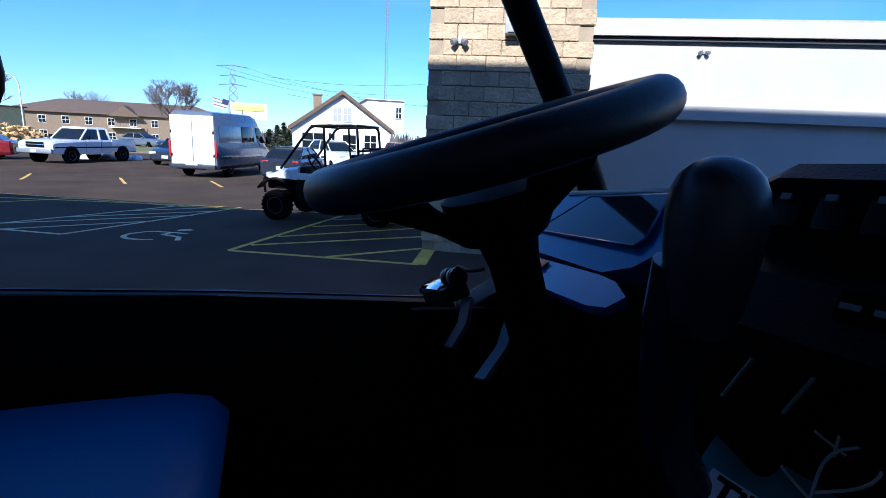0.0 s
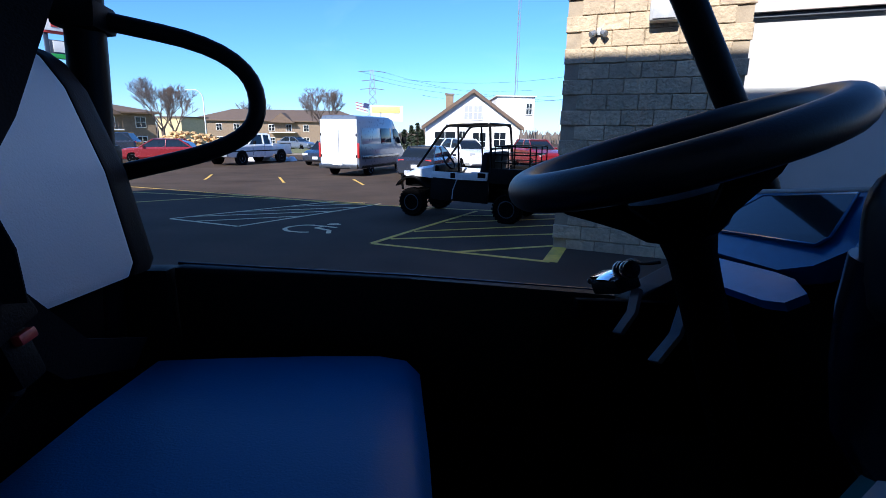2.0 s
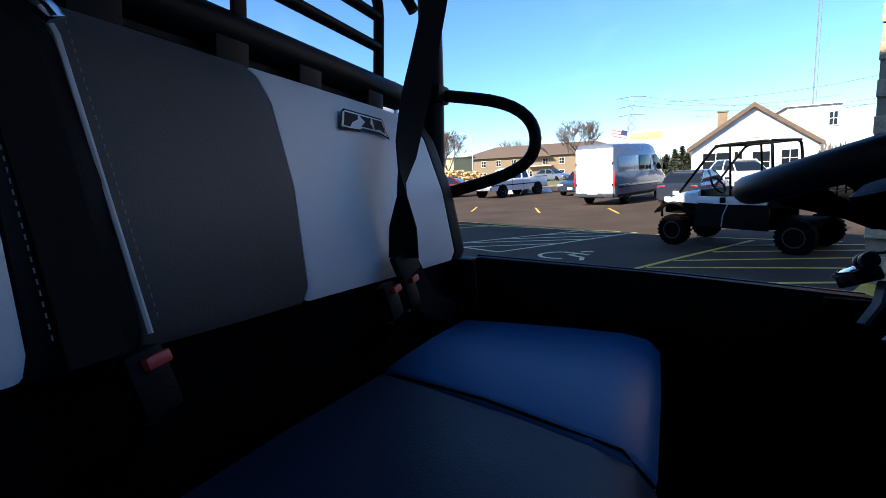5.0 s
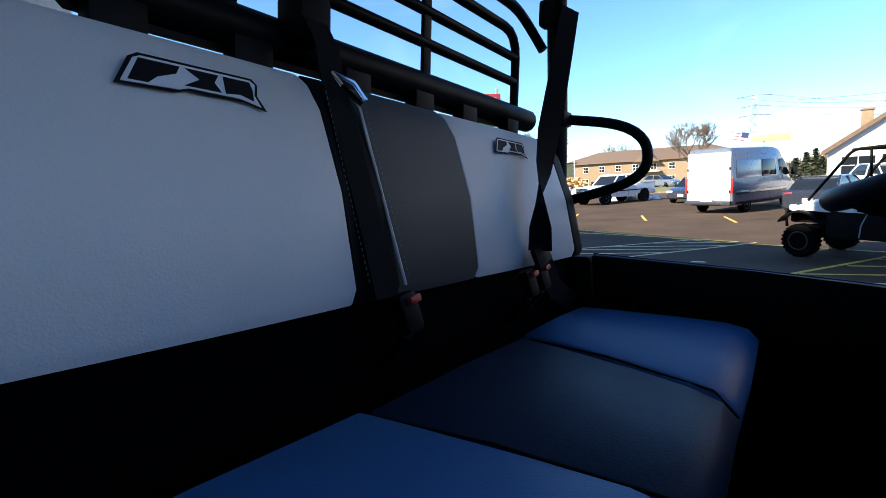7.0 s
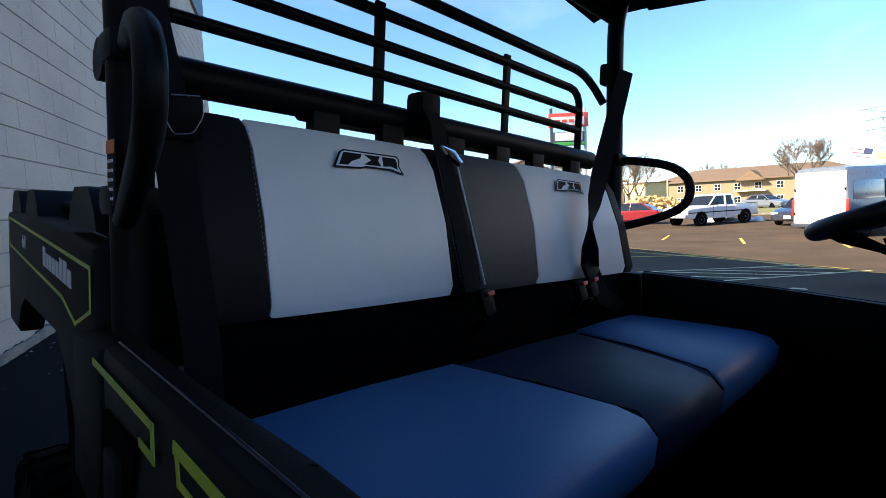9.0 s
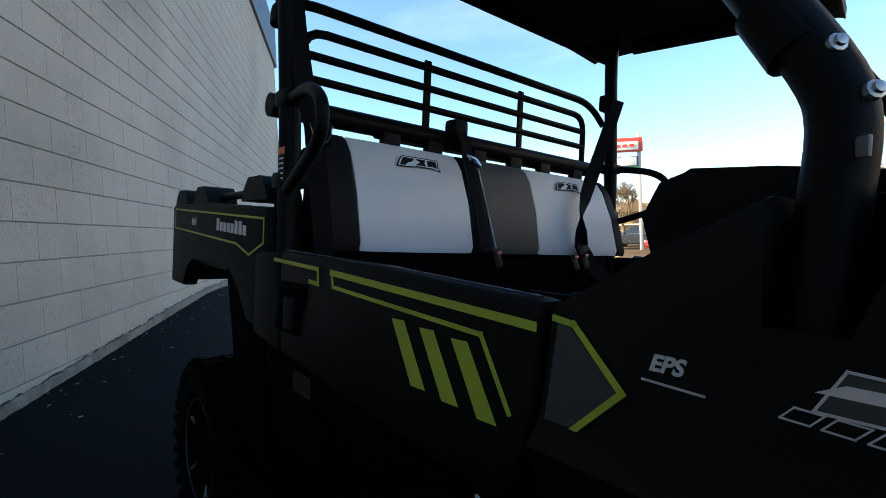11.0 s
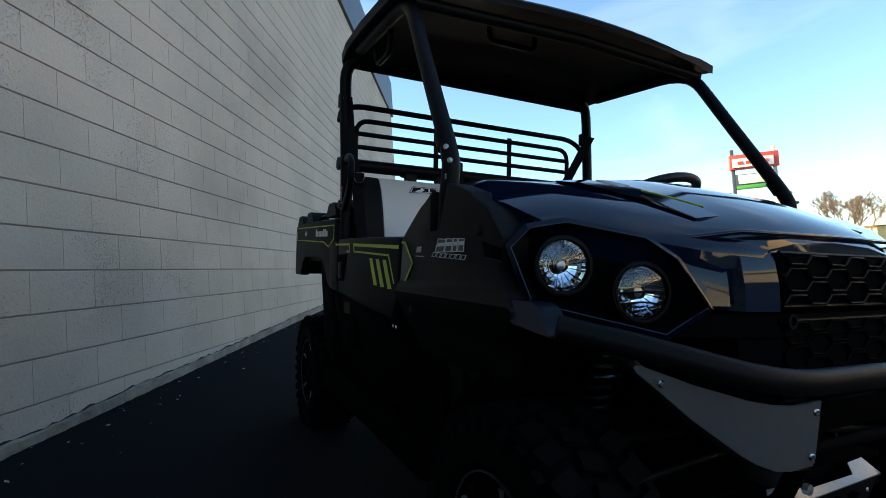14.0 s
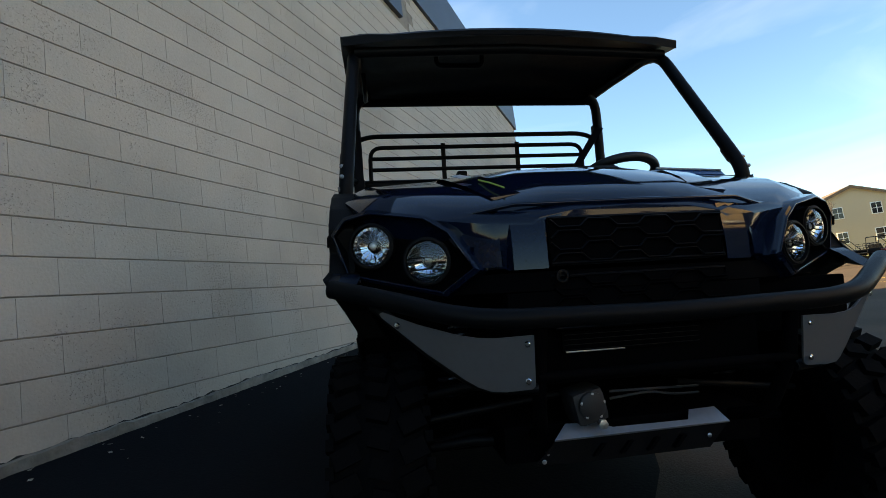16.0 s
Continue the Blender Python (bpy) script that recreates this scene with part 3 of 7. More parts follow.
# body: hood, nose, fenders, floor
HOOD = [
    (0.86, [(0.70, 0.95), (0.735, 1.105), (0.742, 1.212), (0.66, 1.247), (0.43, 1.262), (0.195, 1.29), (0.0, 1.295)]),
    (0.90, [(0.70, 0.95), (0.735, 1.10), (0.745, 1.20), (0.66, 1.24), (0.44, 1.25), (0.20, 1.283), (0.0, 1.288)]),
    (1.05, [(0.68, 0.95), (0.70, 1.08), (0.72, 1.165), (0.62, 1.20), (0.38, 1.205), (0.20, 1.238), (0.0, 1.243)]),
    (1.14, [(0.60, 0.95), (0.62, 1.05), (0.675, 1.118), (0.58, 1.16), (0.35, 1.17), (0.20, 1.2), (0.0, 1.206)]),
    (1.23, [(0.44, 0.95), (0.45, 1.03), (0.53, 1.088), (0.47, 1.105), (0.32, 1.13), (0.20, 1.158), (0.0, 1.165)]),
    (1.29, [(0.33, 0.95), (0.34, 1.0), (0.36, 1.062), (0.34, 1.08), (0.29, 1.098), (0.18, 1.12), (0.0, 1.127)]),
    (1.318, [(0.25, 0.95), (0.25, 1.0), (0.26, 1.05), (0.26, 1.06), (0.24, 1.072), (0.15, 1.088), (0.0, 1.095)]),
]
vp("hood", lambda b: loft(b, [[(x, y, z) for x, z in half] + [(-x, y, z) for x, z in half[-2::-1]] for y, half in HOOD]), PAINT, "glossy metallic black sloping hood", smooth=28)
vtube("hood_edge_trim", [(0.52, 1.205, 1.092), (0.40, 1.255, 1.094), (0.335, 1.285, 1.103), (0.30, 1.297, 1.108), (0.0, 1.312, 1.108), (-0.30, 1.297, 1.108), (-0.335, 1.285, 1.103), (-0.40, 1.255, 1.094), (-0.52, 1.205, 1.092)], 0.006, PAINT, "glossy raised lip of the hood")
for s in (1, -1):
    vp("hood_crease", lambda b: loft(b, [[(s * x0, y, z), (s * (x0 - 0.10), y, z + 0.012), (s * (x0 - 0.13), y, z - 0.006), (s * (x0 - 0.03), y, z - 0.02)] for x0, y, z in ((0.435, 0.86, 1.266), (0.42, 0.95, 1.248), (0.38, 1.10, 1.195), (0.34, 1.22, 1.14))]), PAINT, "raised glossy hood bulge")
    if s < 0:
        continue
    vtube("hood_stripe", [(0.335, 1.07, 1.219), (0.318, 1.14, 1.196), (0.298, 1.21, 1.168)], 0.0026, LIME, "thin lime green hood decal", n=6)
    vp("hood_emblem", lambda b: plate(b, [(s * x, y, z) for x, y, z in ((0.405, 0.985, 1.249), (0.375, 0.985, 1.252), (0.352, 1.045, 1.232), (0.382, 1.045, 1.228))], 0.003, (0, 0.3, 1)), SILVER, "silver emblem shapes on the hood")

NOSE = [(-0.735, 0.98), (-0.735, 1.10), (-0.66, 1.15), (-0.43, 1.262), (-0.31, 1.315), (-0.235, 1.335), (0.235, 1.335), (0.31, 1.315), (0.43, 1.262), (0.66, 1.15), (0.735, 1.10), (0.735, 0.98)]
vp("lower_fascia", lambda b: loft(b, [[(x * 0.97, y - 0.02, 0.878) for x, y in NOSE], [(x, y, 0.892) for x, y in NOSE], [(x, y, 0.90) for x, y in NOSE], [(x * 0.985, y - 0.012, 0.938) for x, y in NOSE]]), MATTE, "black plastic lower front fascia")
CHIN = [(-0.345, 0.98)] + [(x * 1.08, y) for x, y in NOSE if abs(x) < 0.32] + [(0.345, 0.98)]
vp("chin_panel", lambda b: loft(b, [[(x, y - d, z) for x, y in CHIN] for z, d in ((0.76, 0.05), (0.82, 0.0), (0.889, 0.0))]), MATTE, "black plastic panel under the grille")
for s in (1, -1):
    vp("nose_column", lambda b: loft(b, [[(s * 0.235, 1.30, z), (s * 0.235, 1.338 - k, z), (s * 0.315, 1.318 - k, z), (s * 0.335, 1.27, z)] for z, k in ((0.945, 0.0), (1.0, 0.003), (1.05, 0.012), (1.092, 0.03))]), PAINT, "glossy black column beside the grille")
    vp("nose_wing", lambda b: loft(b, [[(s * 0.34, 1.22, z), (s * 0.34, 1.302 - k, z), (s * 0.40, 1.272 - k, z), (s * (0.44 + 0.06 * j), 1.24 - k, z), (s * 0.44, 1.2, z)] for z, k, j in ((0.955, 0.0, -0.8), (1.01, 0.006, 0.0), (1.06, 0.016, 0.6), (1.088, 0.03, 1.0))]), PAINT, "glossy black panel inside the headlights")


def grille(name, z0, z1, rows, label):
    """A dark recess with honeycomb bars."""
    g = vbox(name, (0, 1.318, (z0 + z1) / 2), (0.455, 0.03, z1 - z0), MATTE, label)
    for k in range(rows):
        z = z0 + (z1 - z0) * (k + 0.5) / rows
        pts, x, up = [], -0.225, k % 2
        while x < 0.226:
            a = 0.009 if up else -0.009
            pts += [(x, 1.338, z + a), (min(0.225, x + 0.055), 1.338, z + a)]
            x += 0.075
            up = 1 - up
        vp("grille_bar", lambda b: tube(b, pts, 0.003, 6, flat=1.8), BLACK if z0 > 0.94 else MATTE, "", g)
    vtube("grille_frame", [(-0.228, 1.336, z0), (0.228, 1.336, z0), (0.228, 1.33, z1), (-0.228, 1.33, z1)], 0.005, BLACK, "", g, closed=True, n=6)
    return g


grille("grille", 0.955, 1.066, 4, "black honeycomb upper grille")
grille("grille", 0.80, 0.925, 5, "black honeycomb lower grille")
vp("tow_eye", lambda b: lathe(b, [(0.016, 0), (0.016, 0.012), (0.010, 0.012), (0.010, 0.004)], aim((0.205, 1.334, 0.925), (0, 1, 0)), 16), BLACK)
cool = vbox("cooler", (0.03, 1.315, 0.765), (0.36, 0.02, 0.05), MATTE, "dark finned oil cooler behind the bumper", bev=0.002)
for k in range(4):
    vbox("cooler_fin", (0.03, 1.327, 0.746 + 0.012 * k), (0.35, 0.006, 0.0015), TUBE, "", cool, bev=0)
vbox("cooler_strip", (0.13, 1.33, 0.742), (0.15, 0.005, 0.0035), STEEL, "thin bright edge of the oil cooler", bev=0.001)
vbox("radiator", (-0.02, 1.29, 0.86), (0.36, 0.02, 0.09), STEEL, "dull metal radiator behind the grille")

# headlights
PN, PD = Vector((0.457, 0.889, 0)).normalized(), 1.314
POD = [(0.738, 1.065), (0.705, 1.104), (0.640, 1.116), (0.505, 1.088), (0.450, 1.048), (0.394, 0.956), (0.468, 0.900), (0.70, 0.957)]


def on_pod(x, z, lift=0.0, s=1):
    y = (PD - 0.457 * x) / 0.889
    return (s * (x + PN.x * lift), y + PN.y * lift, z)


def lens_dome(b, r, c, d):
    """An open glass dome whose outside faces along d."""
    lathe(b, [(0.004, 0.018), (r * 0.45, 0.0165), (r * 0.8, 0.0135), (r - 0.001, 0.010)], aim(c, d), 28, mouth=True)
    b.normal_update()
    for f in b.faces:
        if f.normal.dot(d) < 0:
            f.normal_flip()


for s in (1, -1):
    n = (s * PN.x, PN.y, 0)
    pod = vp("headlight_pocket", lambda b: plate(b, [on_pod(x, z, -0.045, s) for x, z in POD], 0.03, n), MATTE, "deep black headlight pocket")
    vtube("pocket_rim", [on_pod(x, z, 0.036, s) for x, z in POD], 0.0028, PAINT, "thin glossy rim", pod, closed=True, n=8)
    mid = Vector((0.57, 1.01))
    out = [(mid.x + (x - mid.x) * 1.10, mid.y + (z - mid.y) * 1.16) for x, z in POD]
    vp("pocket_bezel", lambda b: loft(b, [[on_pod(x, z, 0.036, s) for x, z in POD], [on_pod(x * 0.4 + u * 0.6, z * 0.4 + w * 0.6, 0.030, s) for (x, z), (u, w) in zip(POD, out)], [on_pod(x, z, -0.02, s) for x, z in out]], caps=False), PAINT, "glossy black bezel round the lamps", pod)
    vp("pocket_wall", lambda b: loft(b, [[on_pod(x, z, l, s) for x, z in POD] for l in (-0.05, 0.036)], caps=False), BLACK, "", pod)
    for x, z, r in ((0.645, 1.031, 0.054), (0.508, 0.981, 0.055)):
        c = Vector(on_pod(x, z, 0.016, s))
        d = Vector((s * 0.30, 0.95, 0.0))
        hl = vp("headlight", lambda b: lathe(b, [(r * 0.9, -0.06), (r + 0.006, -0.02), (r + 0.007, 0.012), (r - 0.001, 0.014), (r - 0.002, 0.006)], aim(c, d), 28, True), BLACK, "round headlight with chrome reflector")
        vp("reflector", lambda b: lathe(b, [(r - 0.003, 0.008), (r * 0.93, 0.002), (r * 0.82, -0.003), (r * 0.66, -0.0075), (r * 0.45, -0.011), (r * 0.25, -0.013), (r * 0.12, -0.014)][::-1], aim(c, d), 20, mouth=True), REFLECTOR, "faceted chrome reflector bowl", hl, 1)
        vp("bulb", lambda b: lathe(b, [(0.012, -0.042), (0.012, -0.010), (0.009, -0.003), (0.003, -0.001)], aim(c, d), 12), STEEL, "", hl)
        vp("bulb_cap", lambda b: lathe(b, [(0.0135, -0.012), (0.0135, 0.0), (0.0125, 0.0), (0.0125, -0.012)], aim(c, d), 16, True), BLACK, "", hl)
        across = Vector((0, 0, 1)).cross(d).normalized()
        for k in range(16):
            # thin moulded flutes round the bowl
            a = 2 * math.pi * (k + 0.4) / 16
            spoke = across * math.cos(a) + Vector((0, 0, math.sin(a)))
            vp("reflector_flute", lambda b: tube(b, [c + spoke * r * 0.34 - d * 0.0115, c + spoke * r * 0.66 - d * 0.0065, c + spoke * r * 0.92 + d * 0.003], [0.0006, 0.0013, 0.0019], 6), REFLECTOR, "", hl)
        if x < 0.6:
            side = Vector((0, 0, 1)).cross(d).normalized()
            for k in (-0.42, -0.05, 0.12):
                w = r * math.sqrt(1 - k * k) * 0.92
                vp("lens_bar", lambda b: tube(b, [c + d * 0.008 + side * w + Vector((0, 0, k * r)), c + d * 0.011 + Vector((0, 0, k * r + 0.004)), c + d * 0.008 - side * w + Vector((0, 0, k * r))], 0.0022, 6), BLACK if k else STEEL, "", hl)
        lens = vp("lens", lambda b: lens_dome(b, r, c, d), LENS, "clear curved lens", hl)
        vp("lens_ring", lambda b: lathe(b, [(r + 0.003, 0.010), (r + 0.003, 0.016), (r - 0.001, 0.016), (r - 0.001, 0.011)], aim(c, d), 28, True), TUBE, "", hl)

# fenders
ARCH_F = [(1.08 + 0.36 * math.cos(a), 0.44 + 0.345 * math.sin(a)) for a in np.linspace(radians(104), radians(172), 10)]
FENDER = [(0.572, 1.106), (0.62, 1.132), (0.70, 1.18), (0.779, 1.221), (0.766, 1.109), (0.835, 1.108), (0.865, 1.229), (0.88, 1.227), (0.96, 1.20), (1.06, 1.15), (1.12, 1.085), (1.10, 1.02), (1.14, 0.965), (1.17, 0.945), (1.16, 0.915), (1.05, 0.86)] + ARCH_F + [(0.66, 0.50), (0.575, 0.58), (0.555, 0.93)]


def tuck(b, s, top, bulge, slope):
    """Cuts a side panel at a shoulder line and leans what lies below it inwards."""
    for z in (top, top - 0.035, top - 0.12, top - 0.22):
        bmesh.ops.bisect_plane(b, geom=list(b.verts) + list(b.edges) + list(b.faces), plane_co=(0, 0, z), plane_no=(0, 0, 1))
    for v in b.verts:
        low = top - 0.035 - v.co.z
        if low > -0.001:
            v.co.x += s * (bulge - min(0.11, slope * max(0.0, low)))


def fender(b, s):
    prism(b, FENDER, "x", s * 0.70, s * 0.768, 0.007)
    tuck(b, s, 0.985, 0.016, 0.5)


for s in (1, -1):
    f = vp("front_fender", lambda b: fender(b, s), SIDE, "satin black plastic front fender", smooth=50)
    vtube("fender_lip", [(s * 0.70, y, z) for y, z in ARCH_F], 0.012, MATTE, "black rubber fender edge", f, n=8)
    # the glossy tip of the fender that runs into the bumper
    vp("fender_tip", lambda b: loft(b, [[(s * (x - d), y, z) for x, y, z in ((0.772, 1.125, 0.966), (0.772, 1.163, 0.920), (0.757, 1.258, 0.905), (0.738, 1.205, 0.947), (0.736, 1.180, 0.960))] for d in (0.0, 0.05)]), POD_TIP, "glossy black fender tip", f)
    vbox("pillar_slot", (s * 0.685, 0.81, 1.16), (0.02, 0.14, 0.13), MATTE, "", f)
    vp("fender_scoop", lambda b: prism(b, [(1.05, 1.079), (1.125, 1.062), (1.122, 1.038), (1.056, 1.046)], "x", s * 0.768, s * 0.772), MATTE, "", f)
    vtube("scoop_edge", [(s * 0.77, 1.049, 1.079), (s * 0.77, 1.056, 1.046), (s * 0.77, 1.12, 1.037)], 0.0025, PAINT, "", f, n=6)
    for y, z in ((1.029, 1.105), (0.66, 0.90), (0.83, 0.955)):
        vp("push_clip", lambda b: lathe(b, [(0.014, 0), (0.013, 0.004), (0.008, 0.006)], aim((s * 0.768, y, z), (s, 0, 0)), 12), BLACK, "", f)
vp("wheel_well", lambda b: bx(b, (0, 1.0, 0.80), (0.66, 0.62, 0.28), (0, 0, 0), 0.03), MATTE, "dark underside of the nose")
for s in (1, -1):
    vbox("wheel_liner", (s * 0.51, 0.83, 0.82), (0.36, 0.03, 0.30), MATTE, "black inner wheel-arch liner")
# Added black panel keeps daylight from showing through the left arch.
vbox("arch_filler", (-0.53, 1.185, 0.81), (0.36, 0.02, 0.15), MATTE, "black panel added ahead of the wheel to hide daylight")
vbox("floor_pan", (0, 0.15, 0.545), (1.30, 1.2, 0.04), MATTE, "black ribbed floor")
# Added panel blocks light from the ground beneath the vehicle.
vbox("underbody", (0, 0.05, 0.43), (1.0, 1.5, 0.13), MATTE, "black panel added under the cabin to darken the ground")
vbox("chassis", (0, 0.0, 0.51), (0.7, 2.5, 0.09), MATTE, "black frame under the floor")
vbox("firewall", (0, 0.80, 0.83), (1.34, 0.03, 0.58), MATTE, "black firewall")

# doors, sills, side panels
DOOR = [(-0.19, 1.132), (0.20, 1.124), (0.56, 1.110), (0.545, 0.935), (0.50, 0.86), (0.10, 0.885), (-0.17, 0.905)]
for s in (1, -1):
    d = vp("door", lambda b: prism(b, DOOR, "x", s * 0.725, s * 0.772, 0.012), SIDE, "satin black half door with lime decals", smooth=50)
    vtube("door_cap", [(s * 0.752, -0.19, 1.132), (s * 0.752, 0.20, 1.124), (s * 0.752, 0.545, 1.1105)], 0.0025, PAINT, "", d, n=8)
    vp("door_pull", lambda b: prism(b, [(-0.16, 1.066), (-0.035, 1.068), (-0.075, 0.957), (-0.19, 0.956)], "x", s * 0.772, s * 0.776), MATTE, "", d)
    vp("latch", lambda b: bx(b, (s * 0.775, -0.11, 1.0), (0.016, 0.05, 0.07), (0, 0, 0), 0.006), BLACK, "", d)
    vp("lower_door_panel", lambda b: prism(b, [(-0.17, 0.90), (0.10, 0.88), (0.50, 0.855), (0.56, 0.92), (0.57, 0.56), (-0.30, 0.50), (-0.33, 0.92)], "x", s * 0.68, s * 0.742, 0.01) or tuck(b, s, 0.90, 0.0, 0.18), MATTE, "black lower side panel with a foot recess")
    vbox("sill", (s * 0.70, 0.05, 0.47), (0.07, 1.25, 0.10), MATTE, "black rocker sill", bev=0.02)
    vp("bed_corner_panel", lambda b: prism(b, [(-0.34, 1.12), (-0.195, 1.127), (-0.175, 0.905), (-0.34, 0.92)], "x", s * 0.72, s * 0.775, 0.01), SIDE, "satin black panel behind the door")


for s in (1, -1):
    for poly in ([(-0.53, 0.90), (-0.35, 0.905), (-0.35, 0.60), (-0.50, 0.64)], [(-0.32, 0.90), (-0.22, 0.90), (-0.22, 0.56), (-0.32, 0.55)], [(0.02, 0.86), (0.48, 0.835), (0.53, 0.80), (0.53, 0.60), (0.02, 0.58)]):
        vp("side_panel", lambda b: prism(b, poly, "x", s * 0.735, s * 0.747, 0.004) or tuck(b, s, 0.90, 0.0, 0.18), MATTE, "black moulded side panel")
    vbox("side_pocket", (s * 0.728, -0.10, 0.74), (0.03, 0.17, 0.10), MATTE, "dark pocket in the side panel")
    for y in (0.446, 0.473):
        vp("side_bolt", lambda b: lathe(b, [(0.007, 0), (0.007, 0.004), (0.003, 0.006)], aim((s * 0.7405, y, 0.83), (s, 0, 0)), 8), CHROME)


def decal(name, pts, w, x, material, s, parent=None, label=""):
    """A narrow decal line in the side's plane."""
    def fill(b):
        for (ya, za), (yb, zb) in zip(pts, pts[1:]):
            a, c = Vector((s * x, ya, za)), Vector((s * x, yb, zb))
            t = (c - a).normalized()
            k = Vector((0, -t.z, t.y)) * w / 2
            plate(b, [a - k - t * w / 2, c - k + t * w / 2, c + k + t * w / 2, a + k - t * w / 2], 0.0012, (s, 0, 0))
    return vp(name, fill, material, label, parent)


for s in (1, -1):
    decal("decal_line", [(0.065, 1.101), (0.55, 1.080)], 0.011, 0.7722, LIME, s, label="lime green door stripe")
    decal("decal_line", [(0.067, 1.099), (0.073, 1.075), (0.468, 1.056), (0.52, 0.972)], 0.0065, 0.7724, LIME, s, label="lime green door outline")
    decal("decal_line", [(-0.205, 1.11), (0.015, 1.104), (0.018, 1.075), (-0.02, 1.077)], 0.008, 0.7755, LIME, s, label="lime green panel stripe")
    for y in (0.271, 0.342, 0.412):
        vp("decal_bar", lambda b: plate(b, [(s * 0.7722, y, 1.047 - 0.04 * (y - 0.27)), (s * 0.7722, y + 0.031, 1.048 - 0.04 * (y - 0.27)), (s * 0.7722, y + 0.089, 0.957 - 0.04 * (y - 0.27)), (s * 0.7722, y + 0.056, 0.956 - 0.04 * (y - 0.27))], 0.0012, (s, 0, 0)), LIME, "lime green slanted bar decal")
    vp("decal_panel", lambda b: plate(b, [(s * 0.7685, 0.582, 1.088), (s * 0.7685, 0.598, 1.086), (s * 0.7685, 0.655, 1.032), (s * 0.7685, 0.565, 0.94)], 0.0012, (s, 0, 0)), GRAPHITE, "graphite arrow decal")
    decal("decal_line", [(0.578, 1.093), (0.602, 1.09), (0.66, 1.032), (0.562, 0.936)], 0.007, 0.7692, LIME, s, label="lime green arrow outline")
    for y0, y1 in ((0.829, 0.872), (0.877, 0.908), (0.913, 0.934), (0.939, 0.966)):
        lean = 0.018 * (0.97 - y0) / 0.14
        quad = [(y0 - lean, 1.060), (y1 - lean * 0.7, 1.060), (y1, 1.092 - 0.03 * (y1 - 0.83)), (y0, 1.093 - 0.03 * (y0 - 0.83))]
        vp("emblem_bar", lambda b: plate(b, [(s * 0.7685, *q) for q in quad], 0.0012, (s, 0, 0)), GRAPHITE, "graphite emblem shape with silver edge")
        decal("emblem_edge", quad + quad[:1], 0.002, 0.7698, SILVER, s)
        vp("emblem_shade", lambda b: plate(b, [(s * 0.7688, q[0], 1.083 if q[1] > 1.07 else 1.074) for q in quad], 0.0014, (s, 0, 0)), SILVER)
    for k in range(7):
        y0 = 0.790 + 0.0262 * k
        z0 = 1.0495 - 0.0095 * k / 7
        quad = [(y0, z0), (y0 + 0.019, z0 - 0.001), (y0 + 0.028, z0 + 0.009), (y0 + 0.009, z0 + 0.010)]
        decal("emblem_edge", quad + quad[:1], 0.0013, 0.7692, SILVER, s)
    t = text_mesh("badge_text", "EPS", 0.021, SILVER, utv, Matrix(((0, 0, s, s * 0.7690), (s, 0, 0, 0.685 if s > 0 else 0.73), (0, 1, 0, 1.062 - BASE), (0, 0, 0, 1))), slant=0.3, bold=0.0007)
    decal("badge_line", [(0.68, 1.052), (0.735, 1.050)], 0.002, 0.7692, SILVER, s)

for s in (1, -1):
    stk = vbox("warning_label", (s * 0.7425, -0.11, 0.843), (0.002, 0.085, 0.046), INK, "black label with thin red lines", bev=0)
    decal("label_frame", [(-0.151, 0.822), (-0.069, 0.822), (-0.069, 0.864), (-0.151, 0.864), (-0.151, 0.822)], 0.0018, 0.744, LABEL_RED, s, stk)
    for k in range(5):
        decal("label_line", [(-0.145, 0.829 + 0.007 * k), (-0.078, 0.829 + 0.007 * k)], 0.0016, 0.744, LABEL_RED, s, stk)

